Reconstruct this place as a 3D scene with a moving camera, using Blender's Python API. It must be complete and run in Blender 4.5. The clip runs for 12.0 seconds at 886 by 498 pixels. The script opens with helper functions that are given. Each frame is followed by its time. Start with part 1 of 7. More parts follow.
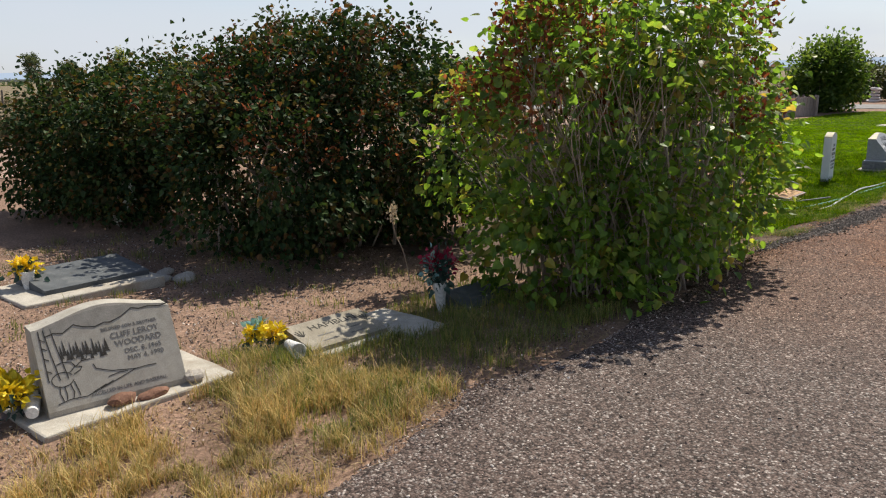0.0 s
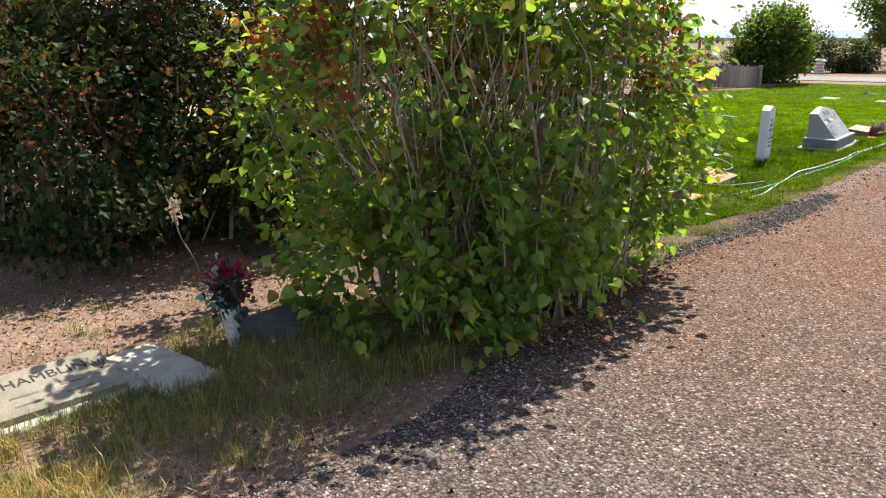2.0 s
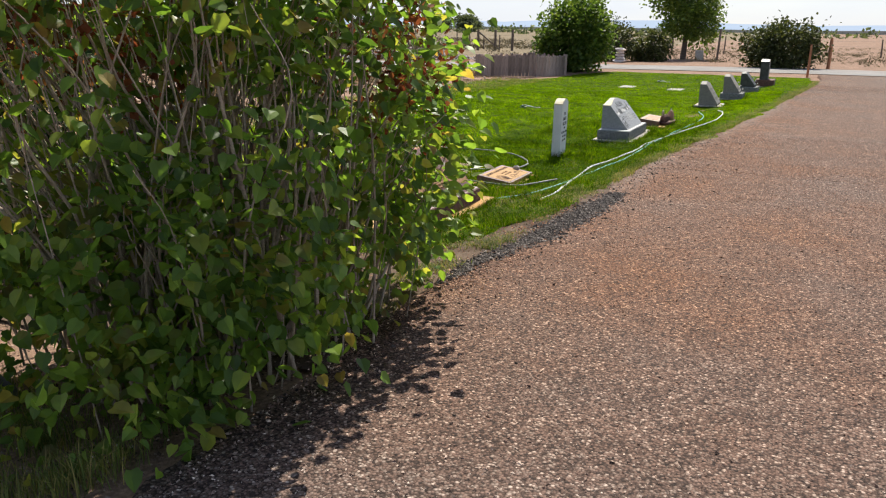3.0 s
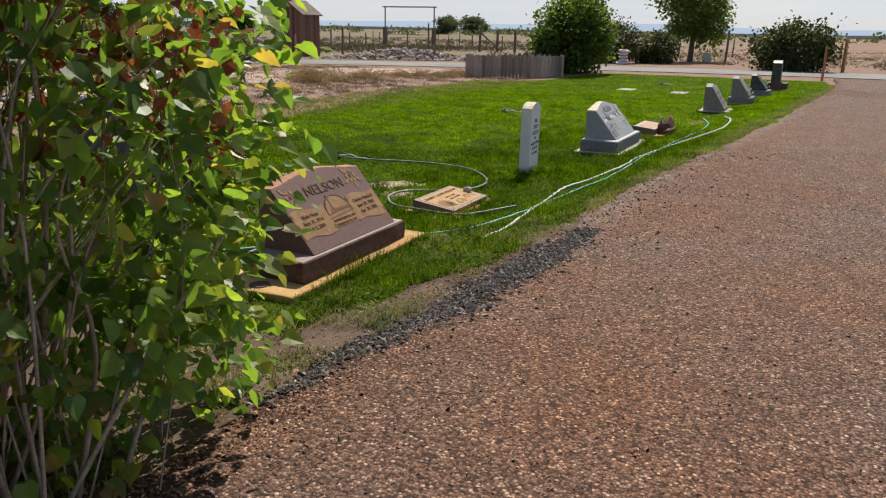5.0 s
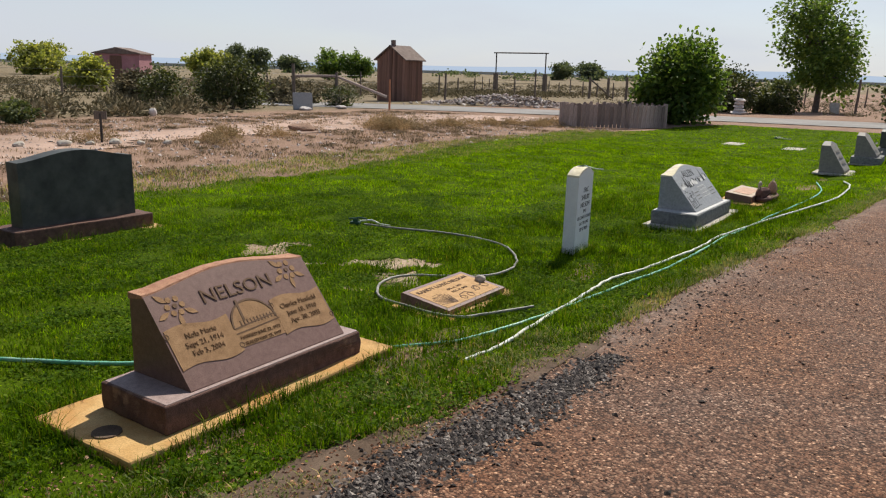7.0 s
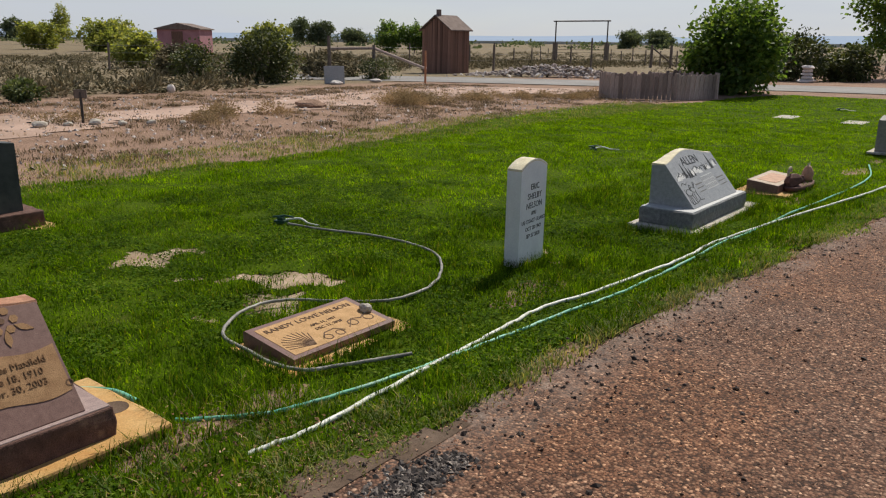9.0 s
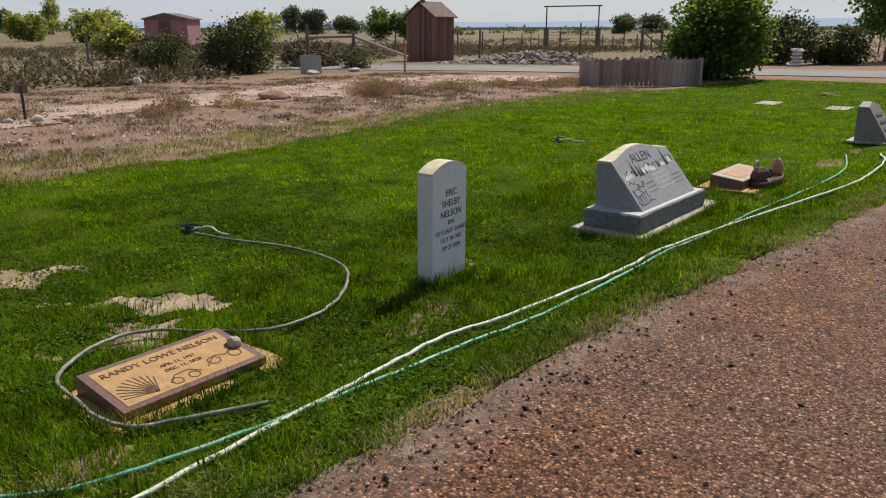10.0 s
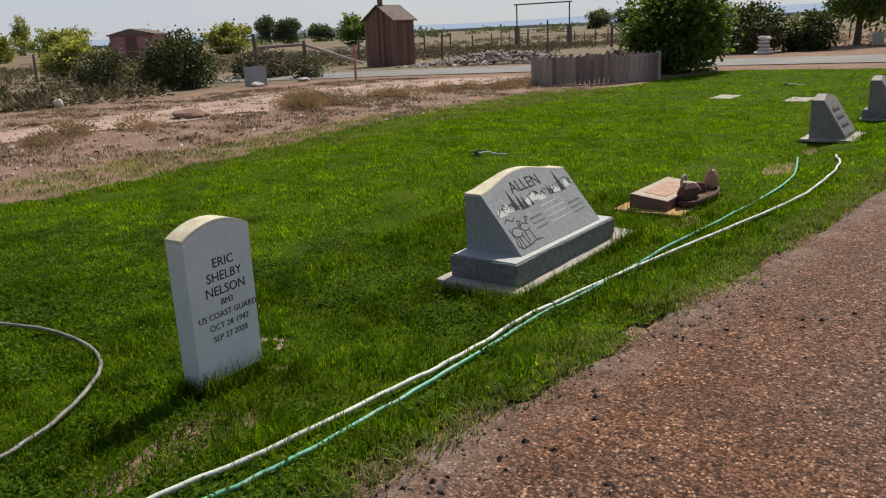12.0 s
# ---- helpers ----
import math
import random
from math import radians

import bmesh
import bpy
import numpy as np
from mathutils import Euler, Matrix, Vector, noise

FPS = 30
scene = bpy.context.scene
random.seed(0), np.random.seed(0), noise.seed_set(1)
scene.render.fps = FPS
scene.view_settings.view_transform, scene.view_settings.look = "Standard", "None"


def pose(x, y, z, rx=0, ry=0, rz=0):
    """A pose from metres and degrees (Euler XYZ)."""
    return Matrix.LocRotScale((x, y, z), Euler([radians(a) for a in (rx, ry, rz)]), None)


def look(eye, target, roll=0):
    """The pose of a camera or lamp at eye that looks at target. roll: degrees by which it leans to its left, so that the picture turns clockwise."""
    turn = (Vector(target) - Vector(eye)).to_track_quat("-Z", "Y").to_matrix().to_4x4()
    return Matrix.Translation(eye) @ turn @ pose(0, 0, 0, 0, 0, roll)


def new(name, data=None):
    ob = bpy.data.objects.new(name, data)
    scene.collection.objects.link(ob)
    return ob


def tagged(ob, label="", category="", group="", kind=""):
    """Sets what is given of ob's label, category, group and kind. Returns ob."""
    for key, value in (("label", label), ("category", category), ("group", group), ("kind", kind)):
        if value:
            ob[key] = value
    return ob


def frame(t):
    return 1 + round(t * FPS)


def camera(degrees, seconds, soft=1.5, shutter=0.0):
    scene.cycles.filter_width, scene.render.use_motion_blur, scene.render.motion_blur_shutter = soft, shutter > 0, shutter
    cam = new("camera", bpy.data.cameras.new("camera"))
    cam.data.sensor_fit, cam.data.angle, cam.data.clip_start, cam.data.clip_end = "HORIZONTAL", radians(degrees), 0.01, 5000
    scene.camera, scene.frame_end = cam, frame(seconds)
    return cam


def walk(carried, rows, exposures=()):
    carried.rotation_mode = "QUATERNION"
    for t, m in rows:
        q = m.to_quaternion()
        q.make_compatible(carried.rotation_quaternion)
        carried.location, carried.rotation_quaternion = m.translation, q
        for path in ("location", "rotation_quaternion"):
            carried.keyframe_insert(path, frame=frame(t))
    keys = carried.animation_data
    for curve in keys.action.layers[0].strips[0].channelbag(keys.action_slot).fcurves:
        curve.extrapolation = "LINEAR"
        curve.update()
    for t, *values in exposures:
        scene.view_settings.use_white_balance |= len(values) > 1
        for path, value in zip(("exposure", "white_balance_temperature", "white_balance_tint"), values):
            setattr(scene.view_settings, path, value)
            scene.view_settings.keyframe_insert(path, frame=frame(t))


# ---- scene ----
cam = camera(59.8, 12.0, 1.15)
PATH = [
    (0, (-0.349, -0.457, 1.557), (-1.638, 1.006, 1.111), -0.9),
    (0.5, (-0.513, -0.106, 1.553), (-1.882, 1.281, 1.103), -0.5),
    (1, (-0.608, 0.254, 1.541), (-2.09, 1.508, 1.063), -1.6),
    (1.5, (-0.667, 0.752, 1.506), (-2.121, 2.032, 1.009), -1.0),
    (2, (-0.704, 1.264, 1.463), (-1.885, 2.788, 0.93), 0.4),
    (2.5, (-0.74, 1.776, 1.462), (-1.613, 3.486, 0.903), 0.2),
    (3, (-0.727, 2.276, 1.48), (-1.54, 4.016, 0.924), 0.8),
    (3.5, (-0.749, 2.748, 1.455), (-1.513, 4.507, 0.885), 1.7),
    (3.7, (-0.782, 2.947, 1.475), (-1.534, 4.709, 0.899), 1.6),
    (5.3, (-0.942, 4.493, 1.317), (-1.814, 6.209, 0.776), 0.7),
    (5.5, (-0.96, 4.672, 1.321), (-1.857, 6.376, 0.78), 0.5),
    (6, (-0.914, 5.093, 1.323), (-1.82, 6.788, 0.771), 1.1),
    (6.5, (-0.913, 5.483, 1.339), (-1.941, 7.123, 0.837), 1.4),
    (6.7, (-0.932, 5.632, 1.373), (-1.989, 7.269, 0.921), 1.6),
    (8.3, (-0.857, 6.932, 1.35), (-2.061, 8.448, 0.849), 1.5),
    (8.5, (-0.857, 7.097, 1.363), (-2.064, 8.608, 0.853), 1.0),
    (9, (-0.816, 7.512, 1.364), (-2.028, 9.016, 0.842), 0.6),
    (9.5, (-0.783, 7.924, 1.362), (-1.994, 9.42, 0.819), 0.8),
    (10, (-0.774, 8.321, 1.367), (-1.974, 9.822, 0.815), -0.1),
    (10.5, (-0.739, 8.709, 1.373), (-1.893, 10.247, 0.823), -0.7),
    (11, (-0.721, 9.059, 1.379), (-1.882, 10.592, 0.829), -0.7),
    (11.5, (-0.808, 9.474, 1.366), (-1.987, 10.991, 0.809), -0.8),
    (12, (-0.824, 9.898, 1.344), (-2.002, 11.419, 0.797), -2.7),
]
EXPOSURES = [(0.0, 0.34), (0.5, 0.48), (1.0, 0.42), (1.5, 0.52), (2.0, 1.02), (2.5, 1.0), (3.3, 0.36), (3.7, 0.28), (5.5, 0.24), (6.5, 0.27), (8.5, 0.06), (10.5, 0.03), (12.0, 0.0)]
walk(cam, [(t, look(eye, target, roll)) for t, eye, target, roll in PATH], EXPOSURES)

# ---- world and sun ----
SUN_TO = Vector((-0.13, 0.79, 0.98)).normalized()
world = bpy.data.worlds.new("sky")
scene.world = world
world.use_nodes = True
wn, wl = world.node_tree.nodes, world.node_tree.links
wn.clear()
sky = wn.new("ShaderNodeTexSky")
sky.sky_type, sky.sun_disc = "NISHITA", False
sky.sun_elevation, sky.sun_rotation = math.asin(SUN_TO.z), math.atan2(SUN_TO.x, SUN_TO.y)
sky.dust_density, sky.air_density, sky.altitude = 2.5, 1.0, 1500
wtc, wmap, wno, wramp, wmix = (wn.new("ShaderNodeTexCoord"), wn.new("ShaderNodeMapping"), wn.new("ShaderNodeTexNoise"),
                               wn.new("ShaderNodeValToRGB"), wn.new("ShaderNodeMix"))
wmap.inputs["Scale"].default_value = (2.0, 2.0, 9.0)
wno.inputs["Scale"].default_value, wno.inputs["Detail"].default_value = 1.6, 6
wramp.color_ramp.elements[0].position, wramp.color_ramp.elements[1].position = 0.35, 0.7
wramp.color_ramp.elements[0].color, wramp.color_ramp.elements[1].color = (0.62, 0.62, 0.62, 1), (0.95, 0.95, 0.95, 1)
wmix.data_type = "RGBA"
wmix.inputs[7].default_value = (5.9, 6.25, 6.9, 1)
wsep, wlow, wmul = wn.new("ShaderNodeSeparateXYZ"), wn.new("ShaderNodeMapRange"), wn.new("ShaderNodeMath")
wlow.inputs[1].default_value, wlow.inputs[2].default_value, wlow.inputs[3].default_value, wlow.inputs[4].default_value = 0.05, 0.6, 1.0, 0.12
wmul.operation = "MULTIPLY"
wbg, wout = wn.new("ShaderNodeBackground"), wn.new("ShaderNodeOutputWorld")
wbg.inputs["Strength"].default_value = 0.092
for a, b in ((wtc.outputs["Generated"], wmap.inputs[0]), (wmap.outputs[0], wno.inputs["Vector"]), (wno.outputs["Fac"], wramp.inputs[0]),
             (wtc.outputs["Generated"], wsep.inputs[0]), (wsep.outputs[2], wlow.inputs[0]), (wlow.outputs[0], wmul.inputs[0]), (wramp.outputs["Color"], wmul.inputs[1]), (wmul.outputs[0], wmix.inputs[0]), (sky.outputs[0], wmix.inputs[6]), (wmix.outputs[2], wbg.inputs[0]), (wbg.outputs[0], wout.inputs[0])):
    wl.new(a, b)
sun_data = bpy.data.lights.new("sun", "SUN")
sun_data.energy, sun_data.angle, sun_data.color = 5.0, radians(0.5), (1.0, 0.94, 0.81)
sun = new("sun", sun_data)
sun.matrix_world = look(SUN_TO * 50, (0, 0, 0))

# ---- materials ----
def nodes_of(name):
    m = bpy.data.materials.new(name)
    m.use_nodes = True
    nt = m.node_tree
    return m, nt, nt.nodes["Principled BSDF"]


def ramp_node(nt, fac, stops):
    r = nt.nodes.new("ShaderNodeValToRGB")
    els = r.color_ramp.elements
    while len(els) < len(stops):
        els.new(0.5)
    for e, (p, c) in zip(els, stops):
        e.position, e.color = p, (*c, 1)
    nt.links.new(fac, r.inputs[0])
    return r


def noise_node(nt, vec, scale, detail=4, rough=0.55):
    n = nt.nodes.new("ShaderNodeTexNoise")
    n.inputs["Scale"].default_value, n.inputs["Detail"].default_value, n.inputs["Roughness"].default_value = scale, detail, rough
    nt.links.new(vec, n.inputs["Vector"])
    return n.outputs["Fac"]


def mix_node(nt, fac, a, b, blend="MIX"):
    x = nt.nodes.new("ShaderNodeMix")
    x.data_type, x.blend_type = "RGBA", blend
    for s, v in ((0, fac), (6, a), (7, b)):
        if isinstance(v, (int, float)):
            x.inputs[s].default_value = v
        elif isinstance(v, tuple):
            x.inputs[s].default_value = (*v, 1)
        else:
            nt.links.new(v, x.inputs[s])
    return x.outputs[2]


def bump_node(nt, bsdf, heights, distance=0.01):
    last = None
    for h, s in heights:
        b = nt.nodes.new("ShaderNodeBump")
        b.inputs["Strength"].default_value, b.inputs["Distance"].default_value = s, distance
        nt.links.new(h, b.inputs["Height"])
        if last:
            nt.links.new(last, b.inputs["Normal"])
        last = b.outputs[0]
    nt.links.new(last, bsdf.inputs["Normal"])


def surface(name, dark, light, scale=8.0, fine=120.0, rough=0.8, bump=0.3, stain=None, stain_at=0.6, metal=0.0, spec=0.3, speck=0.25, stretch=None, pieces=False):
    """A mottled surface: two colours by a coarse noise, a fine grain, and a stain with a shape of its own."""
    m, nt, p = nodes_of(name)
    tc = nt.nodes.new("ShaderNodeTexCoord").outputs["Object"]
    if stretch:
        mp = nt.nodes.new("ShaderNodeMapping")
        mp.inputs["Scale"].default_value = stretch
        nt.links.new(tc, mp.inputs[0])
        tc = mp.outputs[0]
    n1, n2 = noise_node(nt, tc, scale, 5), noise_node(nt, tc, fine, 3, 0.7)
    col = ramp_node(nt, n1, [(0.3, dark), (0.7, light)]).outputs[0]
    grain = ramp_node(nt, n2, [(0.3, (1 - speck,) * 3), (0.7, (1 + speck,) * 3)]).outputs[0]
    col = mix_node(nt, 1.0, col, grain, "MULTIPLY")
    if pieces:
        rnd = nt.nodes.new("ShaderNodeObjectInfo").outputs["Random"]
        col = mix_node(nt, 1.0, col, ramp_node(nt, rnd, [(0.0, (0.55, 0.53, 0.52)), (1.0, (1.3, 1.27, 1.25))]).outputs[0], "MULTIPLY")
    if stain:
        n3 = noise_node(nt, tc, scale * 0.45, 6, 0.65)
        f = ramp_node(nt, n3, [(stain_at - 0.1, (0, 0, 0)), (stain_at + 0.1, (1, 1, 1))]).outputs[0]
        col = mix_node(nt, f, col, stain)
    nt.links.new(col, p.inputs["Base Color"])
    p.inputs["Roughness"].default_value, p.inputs["Metallic"].default_value, p.inputs["Specular IOR Level"].default_value = rough, metal, spec
    bump_node(nt, p, [(n1, bump * 0.6), (n2, bump)], 0.004)
    return m


def foliage(name, stops, translucent=0.4, rough=0.5, spec=0.35, single=False, tint=(1.45, 1.45, 0.75), rust=None, mottle=0.0):
    """Leaves or blades: every island (or every object) takes a colour from the ramp; light passes through."""
    m, nt, p = nodes_of(name)
    if single:
        rnd = nt.nodes.new("ShaderNodeObjectInfo").outputs["Random"]
    else:
        rnd = nt.nodes.new("ShaderNodeNewGeometry").outputs["Random Per Island"]
    col = ramp_node(nt, rnd, stops).outputs[0]
    pos = nt.nodes.new("ShaderNodeNewGeometry").outputs["Position"]
    patch = ramp_node(nt, noise_node(nt, pos, 1.3, 3), [(0.3, (0.62, 0.66, 0.6)), (0.7, (1.3, 1.22, 1.15))]).outputs[0]
    fleck = ramp_node(nt, noise_node(nt, pos, 9.0, 3), [(0.3, (0.72, 0.74, 0.7)), (0.7, (1.25, 1.22, 1.15))]).outputs[0]
    patch = mix_node(nt, 1.0, patch, fleck, "MULTIPLY")
    col = mix_node(nt, 1.0, col, patch, "MULTIPLY")
    if mottle:
        tone = ramp_node(nt, noise_node(nt, pos, 5.5, 4), [(0.34, (1 - mottle,) * 3), (0.66, (1 + mottle, 1 + mottle * 0.85, 1 + mottle * 0.3))]).outputs[0]
        col = mix_node(nt, 1.0, col, tone, "MULTIPLY")
    if rust:
        f = ramp_node(nt, noise_node(nt, pos, 2.6, 4), [(0.56, (0, 0, 0)), (0.7, (0.8, 0.8, 0.8))]).outputs[0]
        col = mix_node(nt, f, col, rust)
    nt.links.new(col, p.inputs["Base Color"])
    p.inputs["Roughness"].default_value, p.inputs["Specular IOR Level"].default_value = rough, spec
    tr = nt.nodes.new("ShaderNodeBsdfTranslucent")
    nt.links.new(mix_node(nt, 1.0, col, tint, "MULTIPLY"), tr.inputs[0])
    mx = nt.nodes.new("ShaderNodeMixShader")
    mx.inputs[0].default_value = translucent
    nt.links.new(p.outputs[0], mx.inputs[1])
    nt.links.new(tr.outputs[0], mx.inputs[2])
    nt.links.new(mx.outputs[0], nt.nodes["Material Output"].inputs[0])
    return m


def soil_material():
    m, nt, p = nodes_of("soil")
    pos = nt.nodes.new("ShaderNodeNewGeometry").outputs["Position"]
    big, mid, fine = noise_node(nt, pos, 0.12, 5), noise_node(nt, pos, 1.3, 6, 0.65), noise_node(nt, pos, 45, 4, 0.7)
    red = ramp_node(nt, mid, [(0.3, (0.2, 0.13, 0.095)), (0.7, (0.36, 0.24, 0.18))]).outputs[0]
    tan = ramp_node(nt, mid, [(0.3, (0.15, 0.12, 0.075)), (0.7, (0.28, 0.225, 0.15))]).outputs[0]
    xyz = nt.nodes.new("ShaderNodeSeparateXYZ")
    nt.links.new(pos, xyz.inputs[0])
    away = nt.nodes.new("ShaderNodeMapRange")
    away.inputs[1].default_value, away.inputs[2].default_value = -19, -24
    nt.links.new(xyz.outputs[0], away.inputs[0])
    blend = mix_node(nt, 0.45, away.outputs[0], big)
    col = mix_node(nt, ramp_node(nt, blend, [(0.35, (0, 0, 0)), (0.6, (1, 1, 1))]).outputs[0], red, tan)
    vor = nt.nodes.new("ShaderNodeTexVoronoi")
    vor.inputs["Scale"].default_value = 38
    nt.links.new(pos, vor.inputs["Vector"])
    chips = ramp_node(nt, vor.outputs["Distance"], [(0.1, (1.35, 1.3, 1.25)), (0.55, (0.72, 0.7, 0.68))]).outputs[0]
    col = mix_node(nt, 0.75, col, chips, "MULTIPLY")
    col = mix_node(nt, 1.0, col, ramp_node(nt, fine, [(0.3, (0.7, 0.7, 0.7)), (0.7, (1.25, 1.25, 1.25))]).outputs[0], "MULTIPLY")
    nt.links.new(col, p.inputs["Base Color"])
    p.inputs["Roughness"].default_value, p.inputs["Specular IOR Level"].default_value = 0.95, 0.1
    bump_node(nt, p, [(mid, 0.5), (fine, 0.6)], 0.02)
    return m


def verge_red(nt, pos, col, bed=False):
    """Reddish dust along the left side of the drive, further on."""
    xyz = nt.nodes.new("ShaderNodeSeparateXYZ")
    nt.links.new(pos, xyz.inputs[0])
    side, along = nt.nodes.new("ShaderNodeMapRange"), nt.nodes.new("ShaderNodeMapRange")
    side.inputs[1].default_value, side.inputs[2].default_value, side.inputs[3].default_value = 2.0, -1.6, 0.35
    along.inputs[1].default_value, along.inputs[2].default_value = 3.5, 6.5
    nt.links.new(xyz.outputs[0], side.inputs[0])
    nt.links.new(xyz.outputs[1], along.inputs[0])
    both = nt.nodes.new("ShaderNodeMath")
    both.operation = "MULTIPLY"
    nt.links.new(side.outputs[0], both.inputs[0])
    nt.links.new(along.outputs[0], both.inputs[1])
    f = mix_node(nt, 1.0, both.outputs[0], ramp_node(nt, noise_node(nt, pos, 0.8, 5), [(0.3, (0.55, 0.55, 0.55)), (0.7, (1.2, 1.2, 1.2))]).outputs[0], "MULTIPLY")
    col = mix_node(nt, f, col, mix_node(nt, 1.0, col, (1.2, 0.75, 0.47), "MULTIPLY"))
    if not bed:
        return col
    # pale washed-out silt along the edge of the lawn
    line, off, band = nt.nodes.new("ShaderNodeMapRange"), nt.nodes.new("ShaderNodeMath"), nt.nodes.new("ShaderNodeMapRange")
    line.inputs[1].default_value, line.inputs[2].default_value, line.inputs[3].default_value, line.inputs[4].default_value = 10.8, 19.2, -2.42, -1.45
    nt.links.new(xyz.outputs[1], line.inputs[0])
    off.operation = "SUBTRACT"
    nt.links.new(xyz.outputs[0], off.inputs[0])
    nt.links.new(line.outputs[0], off.inputs[1])
    band.inputs[1].default_value, band.inputs[2].default_value = 0.36, 0.06
    nt.links.new(off.outputs[0], band.inputs[0])
    start = nt.nodes.new("ShaderNodeMapRange")
    start.inputs[1].default_value, start.inputs[2].default_value = 8.9, 9.7
    nt.links.new(xyz.outputs[1], start.inputs[0])
    silt = mix_node(nt, 1.0, mix_node(nt, 1.0, band.outputs[0], start.outputs[0], "MULTIPLY"), ramp_node(nt, noise_node(nt, pos, 3.2, 5, 0.65), [(0.36, (0.15, 0.15, 0.15)), (0.56, (1.0, 1.0, 1.0))]).outputs[0], "MULTIPLY")
    crust = ramp_node(nt, noise_node(nt, pos, 14, 5, 0.7), [(0.3, (0.1, 0.07, 0.055)), (0.5, (0.2, 0.15, 0.125)), (0.72, (0.33, 0.26, 0.215))]).outputs[0]
    return mix_node(nt, silt, col, mix_node(nt, 0.22, crust, col))


def gravel_material():
    m, nt, p = nodes_of("gravel_bed")
    pos = nt.nodes.new("ShaderNodeNewGeometry").outputs["Position"]
    vor = nt.nodes.new("ShaderNodeTexVoronoi")
    vor.inputs["Scale"].default_value = 88
    nt.links.new(pos, vor.inputs["Vector"])
    sep = nt.nodes.new("ShaderNodeSeparateColor")
    nt.links.new(vor.outputs["Color"], sep.inputs[0])
    stones = ramp_node(nt, sep.outputs[0], [(0.0, (0.03, 0.022, 0.02)), (0.35, (0.105, 0.074, 0.063)), (0.7, (0.18, 0.13, 0.112)), (0.9, (0.2, 0.168, 0.152)), (1.0, (0.45, 0.39, 0.355))]).outputs[0]
    gaps = ramp_node(nt, vor.outputs["Distance"], [(0.3, (1.05, 1.05, 1.05)), (0.75, (0.38, 0.36, 0.35))]).outputs[0]
    col = mix_node(nt, 1.0, stones, gaps, "MULTIPLY")
    big, mid = noise_node(nt, pos, 0.5, 5), noise_node(nt, pos, 3.5, 5)
    col = verge_red(nt, pos, col, True)
    col = mix_node(nt, 1.0, col, ramp_node(nt, mid, [(0.3, (0.84, 0.84, 0.84)), (0.7, (1.15, 1.15, 1.15))]).outputs[0], "MULTIPLY")
    nt.links.new(col, p.inputs["Base Color"])
    p.inputs["Roughness"].default_value, p.inputs["Specular IOR Level"].default_value = 0.85, 0.2
    inv = nt.nodes.new("ShaderNodeMath")
    inv.operation = "SUBTRACT"
    inv.inputs[0].default_value = 1.0
    nt.links.new(vor.outputs["Distance"], inv.inputs[1])
    bump_node(nt, p, [(inv.outputs[0], 0.5), (mid, 0.3)], 0.006)
    return m


def island_stones(name, stops, rough=0.85, dust=False):
    m, nt, p = nodes_of(name)
    rnd = nt.nodes.new("ShaderNodeNewGeometry")
    col = ramp_node(nt, rnd.outputs["Random Per Island"], stops).outputs[0]
    n = noise_node(nt, rnd.outputs["Position"], 90, 3)
    col = mix_node(nt, 1.0, col, ramp_node(nt, n, [(0.3, (0.75, 0.75, 0.75)), (0.7, (1.2, 1.2, 1.2))]).outputs[0], "MULTIPLY")
    if dust:
        col = verge_red(nt, rnd.outputs["Position"], col)
    nt.links.new(col, p.inputs["Base Color"])
    p.inputs["Roughness"].default_value, p.inputs["Specular IOR Level"].default_value = rough, 0.25
    return m


SOIL, GRAVEL = soil_material(), gravel_material()
DAMP = surface("damp_brown_soil", (0.07, 0.047, 0.033), (0.135, 0.095, 0.07), 5, 90, 0.95, 0.6, (0.17, 0.125, 0.095), 0.64, spec=0.1)
# darker copy of the pale sandstone, the marker's shade put into the colour
SAND_DULL = surface("shade_toned_sandstone", (0.25, 0.22, 0.17), (0.36, 0.32, 0.26), 9, 140, 0.9, 0.3, (0.2, 0.17, 0.12), 0.6)
TURF = surface("turf_soil", (0.03, 0.055, 0.003), (0.065, 0.1, 0.005), 2.5, 60, 0.95, 0.6, (0.075, 0.07, 0.02), 0.72, spec=0.03)
TRACK = surface("bare_track", (0.32, 0.215, 0.165), (0.47, 0.33, 0.265), 0.6, 30, 0.95, 0.4, (0.26, 0.175, 0.13), 0.55)
SANDY = surface("sandy_soil", (0.26, 0.18, 0.115), (0.5, 0.385, 0.28), 5, 60, 0.95, 0.6, (0.14, 0.1, 0.05), 0.55)
ASPHALT = surface("old_asphalt", (0.17, 0.16, 0.155), (0.25, 0.235, 0.225), 0.5, 80, 0.9, 0.3)
PEBBLE = island_stones("pebbles", [(0.0, (0.025, 0.019, 0.017)), (0.3, (0.105, 0.073, 0.062)), (0.65, (0.21, 0.145, 0.122)), (0.86, (0.3, 0.245, 0.215)), (1.0, (0.72, 0.64, 0.57))], 0.8, True)
CLOD = island_stones("dark_clods", [(0.0, (0.022, 0.018, 0.017)), (0.55, (0.07, 0.057, 0.052)), (0.85, (0.16, 0.13, 0.115)), (1.0, (0.3, 0.26, 0.23))])
CRUMB = island_stones("black_asphalt_crumbs", [(0.0, (0.014, 0.01, 0.009)), (0.7, (0.042, 0.03, 0.025)), (1.0, (0.09, 0.07, 0.062))])
RUBBLE = island_stones("rubble_stones", [(0.0, (0.2, 0.16, 0.14)), (0.5, (0.38, 0.31, 0.28)), (1.0, (0.6, 0.55, 0.52))])
